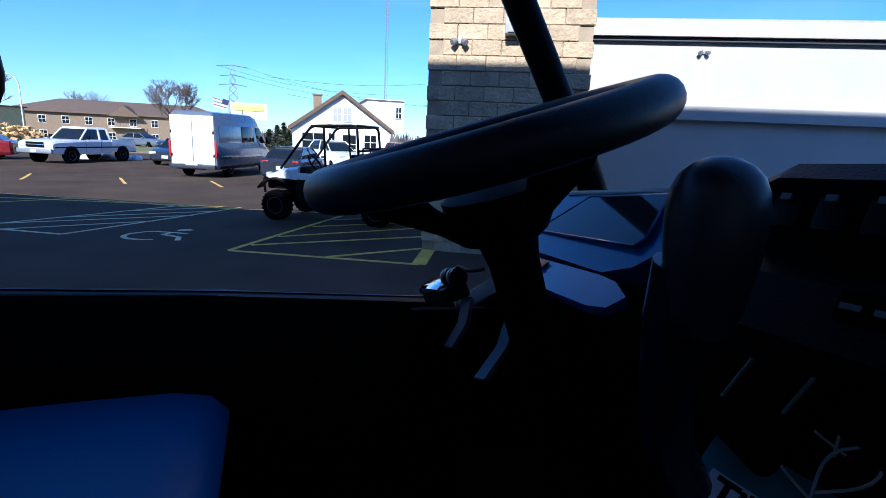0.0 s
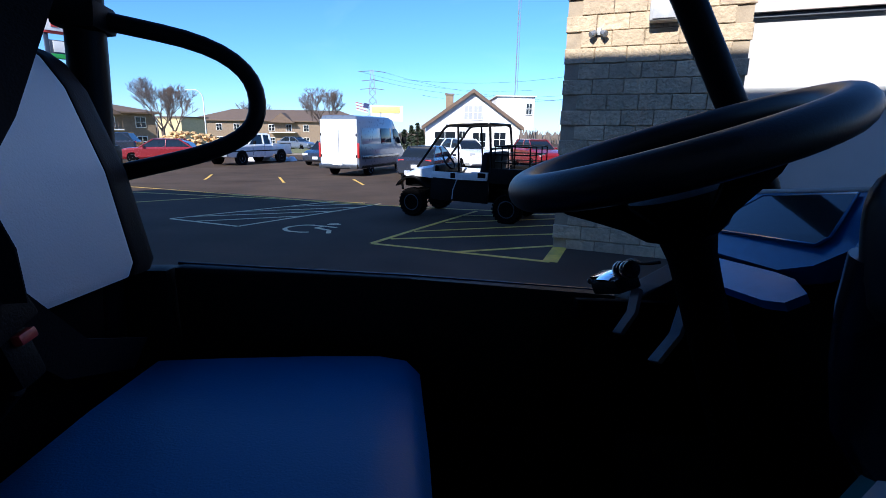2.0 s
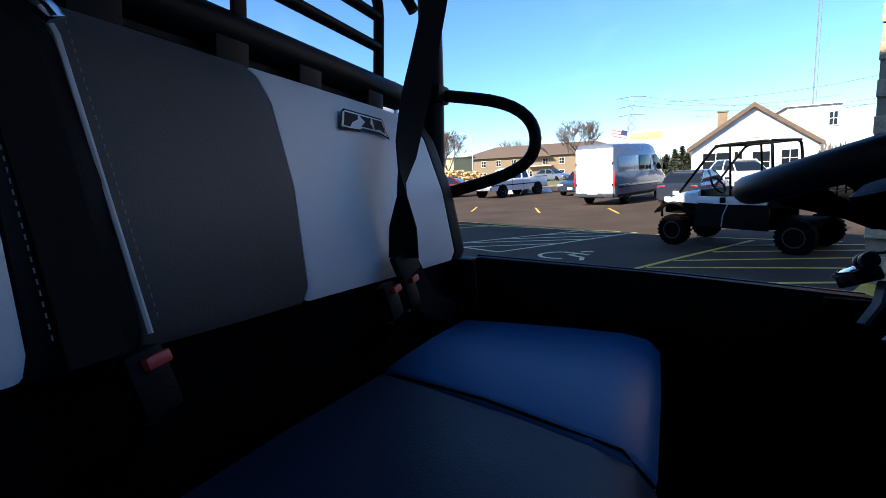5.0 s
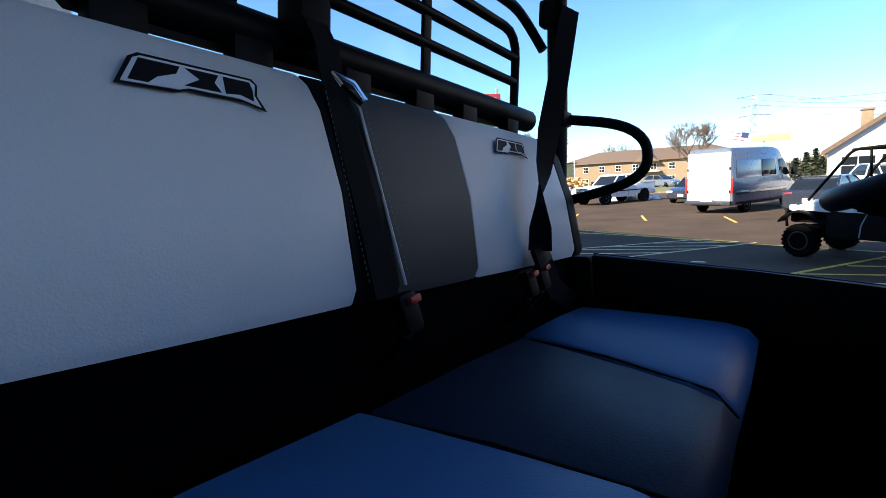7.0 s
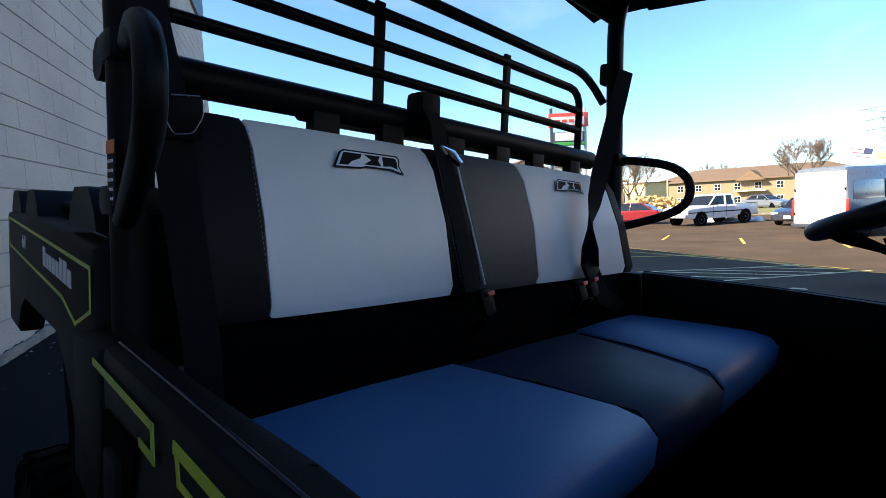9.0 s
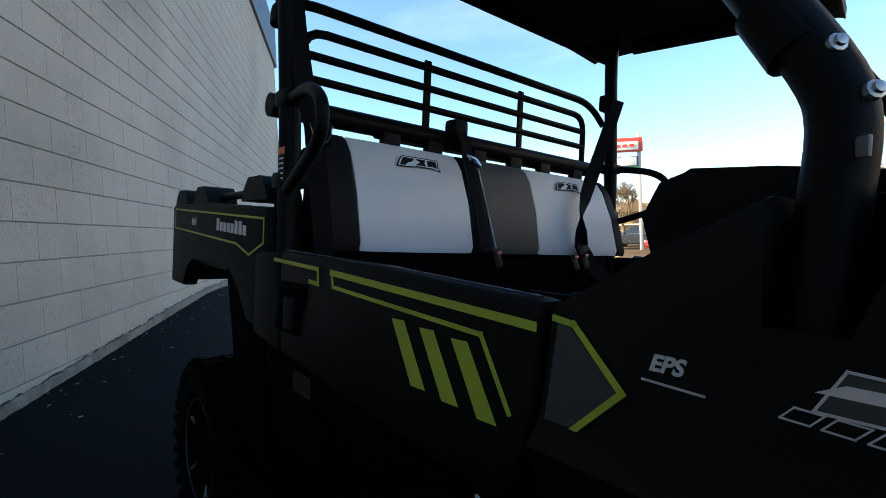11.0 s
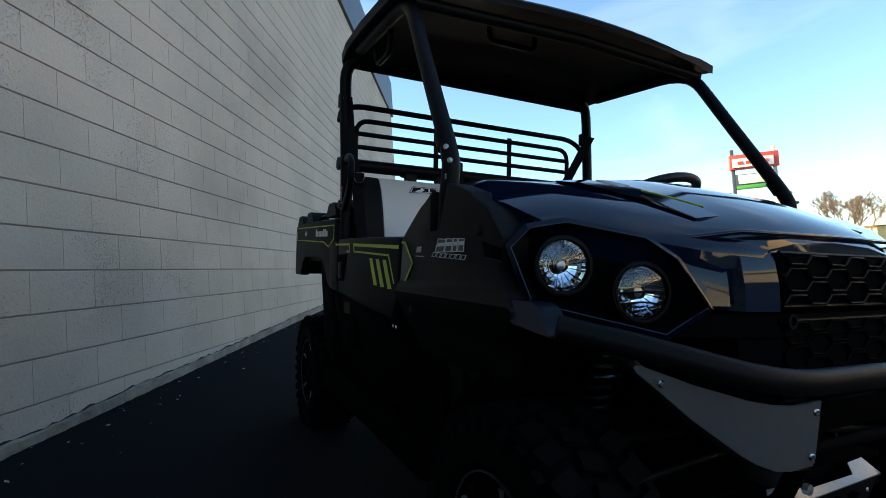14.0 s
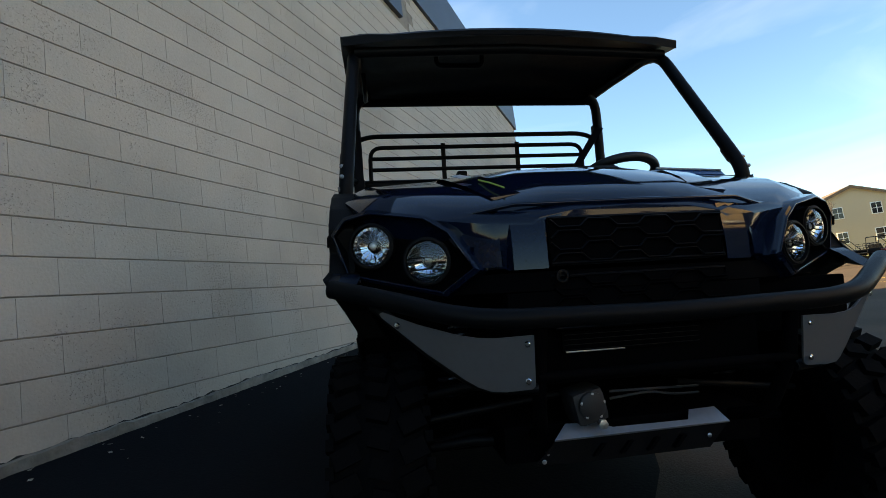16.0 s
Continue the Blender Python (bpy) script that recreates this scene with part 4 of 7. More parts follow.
# cargo bed
BED = [(-1.37, 1.262), (-0.90, 1.262), (-0.34, 1.235), (-0.325, 1.13), (-0.34, 0.92), (-0.47, 0.93), (-0.53, 1.02), (-0.62, 1.075), (-1.05, 1.075), (-1.13, 1.04), (-1.17, 0.955), (-1.37, 0.955)]
for s in (1, -1):
    b_ = vp("bed_side", lambda b: prism(b, BED, "x", s * 0.70, s * 0.752, 0.012), SIDE, "satin black cargo bed side", smooth=50)
    for y in (-1.28, -1.0, -0.46):
        vp("stake_cap", lambda b: loft(b, [[(s * x, y + k * q, z) for x, k in ((0.645, -1), (0.645, 1), (0.742, 1), (0.742, -1))] for z, q in ((1.255, 0.10), (1.285, 0.085), (1.315, 0.055), (1.32, 0.045))]), BLACK, "", b_)
    vtube("bed_rail", [(s * 0.685, -1.36, 1.285), (s * 0.685, -0.36, 1.285)], 0.013, TUBE, "", b_)
    decal("decal_line", [(-1.32, 1.246), (-0.345, 1.205), (-0.345, 1.143), (-0.45, 1.108), (-0.56, 1.135), (-1.32, 1.172), (-1.32, 1.246)], 0.006, 0.7525, LIME, s, label="lime green bed outline")
    for k in range(8):
        y0, hi = -0.752 + 0.0355 * k, (0.038 if k in (0, 5, 6) else 0.028)
        z0 = 1.170 - 0.0015 * k
        vp("bed_emblem", lambda b: plate(b, [(s * 0.7525, y0, z0), (s * 0.7525, y0 + 0.026, z0 - 0.001), (s * 0.7525, y0 + 0.026, z0 + hi - 0.002), (s * 0.7525, y0, z0 + hi)], 0.0012, (s, 0, 0)), SILVER, "silver emblem shape on the bed")
    text_mesh("badge_text", "4x4", 0.04, SILVER, utv, Matrix(((0, 0, s, s * 0.7535), (s, 0, 0, -1.06 if s > 0 else -0.93), (0, 1, 0, 1.185 - BASE), (0, 0, 0, 1))), bold=0.001)
    vp("rear_fender", lambda b: prism(b, [(-0.36, 0.92), (-0.47, 0.93), (-0.53, 1.02), (-0.62, 1.075), (-0.70, 1.06), (-0.60, 0.86), (-0.55, 0.62), (-0.36, 0.55)], "x", s * 0.68, s * 0.738, 0.01), MATTE, "black mud guard ahead of the rear wheel")
vbox("bed_floor", (0, -0.89, 1.06), (1.43, 1.08, 0.04), BLACK, "black cargo bed floor")
vbox("headboard", (0, -0.37, 1.16), (1.43, 0.03, 0.2), BLACK, "black bed front panel")
vbox("tailgate", (0, -1.35, 1.11), (1.43, 0.04, 0.30), SIDE, "satin black tailgate")


# wheels
def wheel(x, y, z, s):
    w = vp("wheel", lambda b: lathe(b, [(0.268, -0.105), (0.28, -0.08), (0.284, 0.0), (0.28, 0.08), (0.268, 0.105), (0.23, 0.118), (0.185, 0.11), (0.17, 0.09), (0.17, -0.09), (0.185, -0.11), (0.23, -0.118)], aim((x, y, z), (s, 0, 0)), 40, True), RUBBER, "knobbly off-road tyre on a dark alloy rim")
    m = aim((x, y, z), (s, 0, 0))
    def lugs(b):
        for k in range(30):
            a = 2 * math.pi * k / 30
            for t, h, sk in ((-0.075, 0.06, 0.12), (0.0, 0.05, -0.1), (0.075, 0.06, 0.12)):
                aa = a + (0.1 if t == 0 else 0)
                q = m @ Matrix.Rotation(aa, 4, "Z") @ Matrix.Translation((0.288, 0, t)) @ Matrix.Rotation(sk * 3, 4, "X")
                r = bmesh.ops.create_cube(b, size=1.0)
                bmesh.ops.transform(b, matrix=q @ Matrix.Diagonal((0.024, 0.04, h, 1)), verts=r["verts"])
    tagged(vp("tread", lugs, RUBBER, "", w), "knobbly black tyre lugs", kind="stuff")
    def side(b):
        for k in range(30):
            a = 2 * math.pi * (k + 0.5) / 30
            for sg in (-1, 1):
                q = m @ Matrix.Rotation(a, 4, "Z") @ Matrix.Translation((0.262, 0, sg * 0.112))
                r = bmesh.ops.create_cube(b, size=1.0)
                bmesh.ops.transform(b, matrix=q @ Matrix.Diagonal((0.04, 0.026, 0.018, 1)), verts=r["verts"])
    tagged(vp("shoulder_block", side, RUBBER, "", w), "black tyre shoulder lugs", kind="stuff")
    vp("rim", lambda b: lathe(b, [(0.172, 0.09), (0.165, 0.102), (0.155, 0.095), (0.15, 0.03), (0.06, 0.02), (0.055, 0.06), (0.035, 0.068)], m, 36), MATTE, "dark alloy rim with machined lip", w)
    vp("rim_lip", lambda b: lathe(b, [(0.168, 0.099), (0.168, 0.105), (0.164, 0.105), (0.163, 0.099)], m, 40, True), ANODISED, "", w)
    for k in range(5):
        a = 2 * math.pi * k / 5
        for e in (-0.16, 0.16):
            vp("spoke", lambda b: plate(b, [m @ Vector((r * math.cos(a + da), r * math.sin(a + da), h)) for r, da, h in ((0.05, e, 0.062), (0.15, e - 0.03, 0.088), (0.15, e + 0.03, 0.088), (0.06, e + 0.12, 0.062))], 0.012, (s, 0, 0)), STEEL if e > 0 else BLACK, "", w)
    return w


for s in (1, -1):
    wheel(s * 0.655, 1.08, 0.437, s)
    wheel(s * 0.655, -0.86, 0.437, s)

# suspension and skid plate
for s in (1, -1):
    vp("coil_spring", lambda b: tube(b, [Vector((s * (0.45 - 0.05 * t) + 0.036 * math.cos(t * 62), 0.99 + 0.05 * t + 0.036 * math.sin(t * 62), 0.59 + 0.25 * t)) for t in np.linspace(0, 1, 170)], 0.006, 8), SPRING, "dark coil spring over a shock absorber")
    vtube("shock_absorber", [(s * 0.462, 0.978, 0.53), (s * 0.385, 1.055, 0.92)], 0.020, MATTE)
    for z, y in ((0.50, 1.14), (0.50, 1.0), (0.64, 1.08)):
        vtube("control_arm", [(s * 0.17, y, z - 0.02), (s * 0.40, (y + 1.08) / 2, z - 0.01), (s * 0.55, 1.08, z - 0.03)], 0.014, TUBE)
    vtube("tie_rod", [(s * 0.15, 1.20, 0.62), (s * 0.53, 1.17, 0.57)], 0.009, TUBE)
vp("skid_plate", lambda b: plate(b, [(0.245, 1.322, 0.533), (0.291, 1.315, 0.482), (0.20, 1.312, 0.476), (-0.165, 1.302, 0.476), (-0.219, 1.302, 0.531)], -0.005, (0, 1, 0)), BLACK, "dark anodised skid plate with slots")
vp("skid_lip", lambda b: plate(b, [(0.247, 1.326, 0.535), (-0.221, 1.306, 0.533), (-0.205, 1.272, 0.562), (-0.13, 1.278, 0.562), (-0.115, 1.296, 0.543), (0.09, 1.304, 0.546), (0.125, 1.290, 0.556), (0.205, 1.288, 0.560)], 0.004, (0, 0.3, 1)), STEEL, "bright folded lip of the skid plate")
for k in range(4):
    vp("skid_slot", lambda b: prism(b, [(x + 0.14 - 0.07 * k, z) for x, z in ((0.0, 0.492), (0.012, 0.490), (-0.012, 0.518), (-0.024, 0.518))], "y", 1.28, 1.322, 0), MATTE)
for x, z in ((0.262, 0.505), (0.272, 0.488), (-0.165, 0.505)):
    vp("skid_bolt", lambda b: lathe(b, [(0.006, 0), (0.006, 0.004), (0.003, 0.006)], aim((x, 1.312 if x > 0 else 1.300, z), (0, 1, 0)), 8), STEEL)
dh = vp("differential", lambda b: bx(b, (0.14, 1.255, 0.60), (0.085, 0.10, 0.085), (0, 12, 0), 0.018), ANODISED, "dark cast metal drive housing")
vp("housing_cover", lambda b: lathe(b, [(0.034, 0), (0.034, 0.010), (0.028, 0.014), (0.010, 0.016)], aim((0.14, 1.303, 0.605), (0, 1, 0)), 14), ANODISED, "", dh)
for k in range(5):
    a = 2 * math.pi * k / 5 + 0.3
    vp("housing_bolt", lambda b: lathe(b, [(0.004, 0), (0.004, 0.004), (0.002, 0.005)], aim((0.14 + 0.030 * math.cos(a), 1.312, 0.605 + 0.030 * math.sin(a)), (0, 1, 0)), 6), STEEL, "", dh)
for k, z in ((0, 0.630), (1, 0.612)):
    vtube("brake_line", [(0.08, 1.28, z), (-0.02, 1.29, z + 0.012 * k), (-0.10, 1.27, z - 0.006), (-0.20, 1.22, z - 0.02)], 0.0035, ANODISED, rad=0.03, n=6)
vp("drain_plug", lambda b: lathe(b, [(0.012, 0), (0.012, 0.012), (0.006, 0.014)], aim((0.124, 1.32, 0.565), (0, 1, 0)), 6), STEEL, "worn steel plug")
vtube("rear_axle", [(-0.55, -0.86, 0.437), (0.55, -0.86, 0.437)], 0.03, TUBE)

# bumper
bump = vtube("front_bumper", [(0.752, 1.272, 0.924), (0.62, 1.362, 0.892), (0.452, 1.464, 0.842), (0.0, 1.466, 0.834), (-0.452, 1.464, 0.842), (-0.62, 1.362, 0.892), (-0.752, 1.272, 0.924)], 0.0225, TUBE, "black tubular front bumper with silver corner plates", rad=0.10, n=16)
vtube("lower_tube", [(0.31, 1.43, 0.708), (-0.31, 1.43, 0.708)], 0.011, MATTE, "", bump)
for s in (1, -1):
    vtube("bumper_strut", [(s * 0.30, 1.445, 0.83), (s * 0.305, 1.42, 0.70), (s * 0.29, 1.36, 0.57), (s * 0.26, 1.2, 0.52)], 0.016, MATTE, "", bump, rad=0.04)
    vtube("bumper_strut", [(s * 0.66, 1.315, 0.885), (s * 0.53, 1.365, 0.765), (s * 0.43, 1.41, 0.692), (s * 0.31, 1.425, 0.685)], 0.013, TUBE, "", bump, rad=0.05)
    # the corner plate bends back along the tube
    pl = vp("corner_plate", lambda b: loft(b, [[(s * x, y + k, z) for x, y, z in ((0.320, 1.455, 0.803), (0.320, 1.444, 0.694), (0.328, 1.444, 0.688), (0.385, 1.441, 0.686), (0.415, 1.433, 0.688), (0.440, 1.421, 0.697), (0.465, 1.408, 0.712), (0.545, 1.375, 0.772), (0.638, 1.340, 0.853), (0.643, 1.338, 0.862), (0.636, 1.342, 0.866), (0.56, 1.388, 0.836), (0.48, 1.434, 0.812), (0.44, 1.450, 0.805), (0.40, 1.456, 0.802))] for k in (0.0, -0.006)]), PLATE, "silver corner plate with three bolts", bump)
    for x, y, z in ((0.604, 1.360, 0.836), (0.336, 1.454, 0.785), (0.336, 1.446, 0.706)):
        vp("bolt", lambda b: lathe(b, [(0.0068, 0), (0.0068, 0.003), (0.0045, 0.005)], aim((s * x, y, z), (s * 0.3, 0.9, 0)), 8), CHROME)

# roll cage, roof
for s in (1, -1):
    vtube("a_pillar", [(s * 0.735, 0.803, 1.05), (s * 0.735, 0.806, 1.20), (s * 0.729, 0.812, 1.275), (s * 0.726, 0.798, 1.318), (s * 0.712, 0.62, 1.59), (s * 0.695, 0.42, 1.90), (s * 0.69, 0.30, 1.945), (s * 0.69, -0.20, 1.985)], 0.0245, TUBE, "black roll-cage front pillar", rad=0.07, n=14)
    vtube("rear_post", [(s * 0.712, -0.285, 1.0), (s * 0.714, -0.295, 1.45), (s * 0.722, -0.318, 1.80), (s * 0.722, -0.325, 1.955), (s * 0.64, -0.27, 1.99)], 0.027, TUBE, "black roll-cage rear post", rad=0.12, n=14)
    vtube("pillar_sleeve", [(s * 0.726, 0.778, 1.338), (s * 0.7235, 0.750, 1.383)], 0.0262, TUBE, "black sleeve joining the cage tubes", n=14)
    for y, z in ((0.788, 1.330), (0.812, 1.290)):
        vp("bolt", lambda b: lathe(b, [(0.0075, -0.004), (0.0075, 0.002), (0.005, 0.003), (0.0046, 0.006), (0.002, 0.007)], aim((s * 0.7425, y + 0.0175, z + 0.004), (s * 0.62, 0.75, 0.25)), 10), STEEL, "chrome cage bolt")
    vbox("pillar_tab", (s * 0.752, 0.826, 1.252), (0.004, 0.014, 0.016), PLATE, "dull metal tab", rot=(0, 0, s * -35), bev=0.002)
    e = 0.0 if s > 0 else -0.07
    vtube("grab_bar", [(s * 0.715, -0.30, 1.502), (s * 0.755, -0.10 + e / 2, 1.485), (s * 0.772, e, 1.44), (s * 0.772, e + 0.005, 1.365), (s * 0.752, -0.12, 1.32), (s * 0.728, -0.27, 1.275)], 0.0138, TUBE, "black bent-tube side guard", rad=0.07, n=12)
    vbox("belt_anchor", (s * 0.722, -0.335, 1.79), (0.05, 0.055, 0.07), BLACK, bev=0.01)
    vp("anchor_bolt", lambda b: lathe(b, [(0.014, 0), (0.014, 0.01), (0.007, 0.012)], aim((s * 0.724, -0.305, 1.79), (0, 1, 0)), 8), STEEL)
    for z in (1.50, 1.30):
        vbox("bar_clamp", (s * 0.713, -0.298, z), (0.066, 0.066, 0.042), TUBE, bev=0.012)
vtube("front_header", [(0.69, 0.44, 1.90), (0.0, 0.455, 1.915), (-0.69, 0.44, 1.90)], 0.022, TUBE)
vtube("rear_header", [(0.70, -0.32, 1.965), (0.0, -0.34, 1.975), (-0.70, -0.32, 1.965)], 0.022, TUBE)


def roof(b):
    rows = []
    for y, hw, z, cr in ((0.485, 0.735, 1.908, 0.028), (0.465, 0.745, 1.92, 0.034), (0.32, 0.75, 1.945, 0.04), (0.0, 0.75, 1.978, 0.045), (-0.25, 0.745, 1.99, 0.045), (-0.38, 0.73, 1.988, 0.04), (-0.40, 0.715, 1.972, 0.036)):
        u = np.linspace(-1, 1, 15)
        top = [(hw * t, y + 0.05 * (1 - t * t) * (1 if y > 0.4 else 0), z + cr * (1 - t * t) + (0.012 if abs(t) > 0.8 else 0) + 0.024) for t in u]
        bot = [(hw * t * 0.995, y + 0.05 * (1 - t * t) * (1 if y > 0.4 else 0), z + cr * (1 - t * t)) for t in u[::-1]]
        rows.append(top + bot)
    loft(b, rows)


vp("hard_roof", roof, BLACK, "black moulded plastic hard roof", smooth=30)
vtube("grab_handle", [(0.33, 0.32, 1.95), (0.33, 0.32, 1.90), (0.12, 0.32, 1.90), (0.12, 0.32, 1.95)], 0.011, TUBE, "black overhead grab handle", rad=0.03)
vtube("grab_handle", [(0.66, 0.12, 1.95), (0.655, 0.10, 1.87), (0.655, -0.05, 1.87), (0.66, -0.07, 1.95)], 0.011, TUBE, rad=0.03)
for s in (1, -1):
    for y in (0.40, -0.25):
        vp("roof_bolt", lambda b: lathe(b, [(0.02, -0.01), (0.02, 0.01), (0.01, 0.016)], (s * 0.66, y, 1.984 if y > 0 else 2.036), 10), BLACK)

# guard behind the seat
rack = vtube("rear_guard", [(0.73, -0.40, 1.505), (-0.73, -0.40, 1.505)], 0.031, TUBE, "black tubular guard behind the bench", n=14)
vtube("guard_bar", [(0.735, -0.36, 1.70), (0.72, -0.40, 1.77), (0.64, -0.40, 1.795), (-0.64, -0.40, 1.795), (-0.72, -0.40, 1.77), (-0.735, -0.36, 1.70)], 0.014, TUBE, "", rack, rad=0.05)
vtube("guard_bar", [(0.645, -0.40, 1.51), (0.645, -0.40, 1.728), (-0.645, -0.40, 1.728), (-0.645, -0.40, 1.51)], 0.0125, TUBE, "", rack, rad=0.07)
for z in (1.662, 1.597):
    vtube("guard_bar", [(0.645, -0.40, z), (-0.645, -0.40, z)], 0.0115, TUBE, "", rack)
for x in (0.215, -0.237):
    vbox("guard_upright", (x, -0.40, 1.63), (0.026, 0.01, 0.24), TUBE, "", rack, bev=0.003)
vp("guard_web", lambda b: prism(b, [(0.44, 1.505), (-0.64, 1.505), (-0.62, 1.468), (-0.50, 1.466), (0.20, 1.466), (0.36, 1.466), (0.405, 1.468)], "y", -0.405, -0.395), TUBE, "", rack)
for x in (0.367, 0.20, 0.0, -0.187, -0.357, -0.57):
    vbox("guard_tab", (x, -0.375, 1.45), (0.06, 0.03, 0.07), TUBE, "", rack, bev=0.004)
vbox("belt_retractor", (0.12, -0.355, 1.53), (0.06, 0.06, 0.075), BLACK, "black belt retractor", bev=0.015)

# ---- bench, controls ----
def face_y(z):
    return -0.20 - 0.09 * (z - 1.145) / 0.285


def back_panel(x0, x1, material, parent, label):
    """One upholstered panel of the backrest; each side is given at its foot and its top, which is rounded."""
    prof = [(face_y(1.14) - 0.012, 1.132), (face_y(1.17) + 0.004, 1.15), (face_y(1.28) + 0.012, 1.28), (face_y(1.39) + 0.006, 1.39), (face_y(1.43) - 0.006, 1.425), (-0.315, 1.438), (-0.355, 1.425), (-0.35, 1.15)]
    cy, cz = -0.27, 1.285
    rows = []
    for t, k in ((0.0, 0.975), (0.008, 0.994), (0.02, 1.0), (0.25, 1.004), (0.5, 1.006), (0.75, 1.004), (0.98, 1.0), (0.992, 0.994), (1.0, 0.975)):
        row = []
        for y, z in prof:
            h = (z - 1.145) / 0.275
            a, c = x0[0] + (x0[1] - x0[0]) * h, x1[0] + (x1[1] - x1[0]) * h
            row.append((a + (c - a) * t, cy + (y - cy) * k, cz + (z - cz) * k))
        rows.append(row)
    return vp("back_panel", lambda b: loft(b, rows), material, label, parent, 50)


SEAMS = [(0.655, 0.645), (0.555, 0.556), (0.160, 0.164), (0.076, 0.092), (-0.150, -0.163), (-0.642, -0.617), (-0.70, -0.665)]


def seam_x(k, z):
    """Where seam k of the backrest runs at height z."""
    return SEAMS[k][0] + (SEAMS[k][1] - SEAMS[k][0]) * (z - 1.145) / 0.275


bench = vbox("bench_seat", (-0.02, -0.06, 0.86), (1.26, 0.40, 0.16), MATTE, "three-place bench in light grey and charcoal vinyl, cushions tinted by skylight", bev=0.02)
for k, (material, label) in enumerate(((SIDE_VINYL, "black vinyl side bolster"), (WHITE_VINYL, "light grey vinyl backrest panel"), (SIDE_VINYL, "black vinyl strip under the belt"), (DARK_VINYL, "charcoal vinyl centre panel"), (WHITE_VINYL, "light grey vinyl backrest panel"), (SIDE_VINYL, "black vinyl side bolster"))):
    right, left = SEAMS[k + 1], SEAMS[k]
    back_panel([v + 0.001 for v in right], [v - 0.001 for v in left], material, bench, label)
vbox("back_shell", (0, -0.36, 1.26), (1.27, 0.03, 0.30), MATTE, "black backrest shell", bench, (17, 0, 0))
# Solid black box paints the shade of the opening below the backrest.
vbox("lower_back", (0, -0.27, 1.05), (1.24, 0.08, 0.22), MATTE, "black box put in for the dark void below the backrest", bench, bev=0.02)
vtube("piping", [(seam_x(3, z), face_y(z) + 0.0105 - (0.01 if z > 1.41 else 0), z) for z in (1.15, 1.22, 1.29, 1.36, 1.40, 1.425)], 0.0026, PIPING, "pale piping", bench, n=6)


def stitching(k, off):
    """A row of pale stitches beside a seam of the backrest."""
    def fill(b):
        z = 1.165
        while z < 1.415:
            y = face_y(z) + 0.0135
            bx(b, (seam_x(k, z) + off, y, z), (0.0009, 0.0009, 0.004), (17, 0, 0))
            z += 0.008
    tagged(vp("stitching", fill, THREAD, "", bench), "pale thread stitches along the seam", kind="stuff")


for k, off in ((1, 0.007), (3, -0.009), (2, -0.010)):
    stitching(k, off)


def logo(x0, x1, z0, z1):
    """A slanted emblem: black border, silver band, black shapes."""
    w = x1 - x0
    def P(u, v, l):
        z = z0 + (z1 - z0) * v
        return (x1 - w * u, face_y(z) + 0.0125 + l, z)
    n = (0, 0.95, 0.3)
    def sheet(name, outline, l, material, label=""):
        vp(name, lambda b: plate(b, [P(u, v, l) for u, v in outline], 0.0006, n), material, label, bench)
    sheet("emblem", [(0.0, 0.02), (0.10, 0.82), (0.16, 0.98), (0.92, 0.98), (0.96, 0.80), (0.94, 0.42), (1.0, -0.06), (0.82, 0.14), (0.42, 0.16), (0.36, 0.06)], 0.0, INK, "black emblem with silver outline")
    sheet("emblem_band", [(0.035, 0.10), (0.125, 0.80), (0.17, 0.90), (0.90, 0.90), (0.935, 0.78), (0.915, 0.42), (0.955, 0.06), (0.80, 0.22), (0.44, 0.24), (0.37, 0.14)], 0.0008, PAPER, "silver emblem band")
    for outline in ([(0.075, 0.18), (0.155, 0.83), (0.40, 0.83), (0.37, 0.60), (0.25, 0.40), (0.19, 0.18)], [(0.41, 0.30), (0.52, 0.57), (0.43, 0.83), (0.66, 0.83), (0.62, 0.57), (0.66, 0.30)], [(0.69, 0.30), (0.69, 0.83), (0.89, 0.83), (0.905, 0.60), (0.90, 0.22), (0.80, 0.36)]):
        sheet("emblem_shape", outline, 0.0016, INK)


logo(0.256, 0.418, 1.372, 1.407)
logo(-0.450, -0.296, 1.372, 1.407)


def cushion(x0, x1, material, label, drop=0.0, xb0=None, xb1=None):
    xb0, xb1 = x0 if xb0 is None else xb0, x1 if xb1 is None else xb1
    rows = []
    for t, k in ((0.0, 0.90), (0.008, 0.955), (0.025, 0.99), (0.5, 1.015), (0.975, 0.99), (0.992, 0.955), (1.0, 0.90)):
        row = []
        for y, z, f in ((-0.19, 0.90, 0), (-0.20, 0.97, 0), (-0.185, 0.998, 0), (-0.10, 1.002, 0.2), (0.05, 1.006, 0.6), (0.15, 1.006, 0.9), (0.195, 0.998, 1), (0.218, 0.975, 1), (0.215, 0.93, 1), (0.20, 0.90, 1)):
            xa, xc = xb0 + (x0 - xb0) * f, xb1 + (x1 - xb1) * f
            row.append((xa + (xc - xa) * t, 0.01 + (y - 0.01) * (0.5 + 0.5 * k), 0.90 + (z - 0.90 - drop) * k))
        rows.append(row)
    return vp("cushion", lambda b: loft(b, rows), material, label, bench, 50)


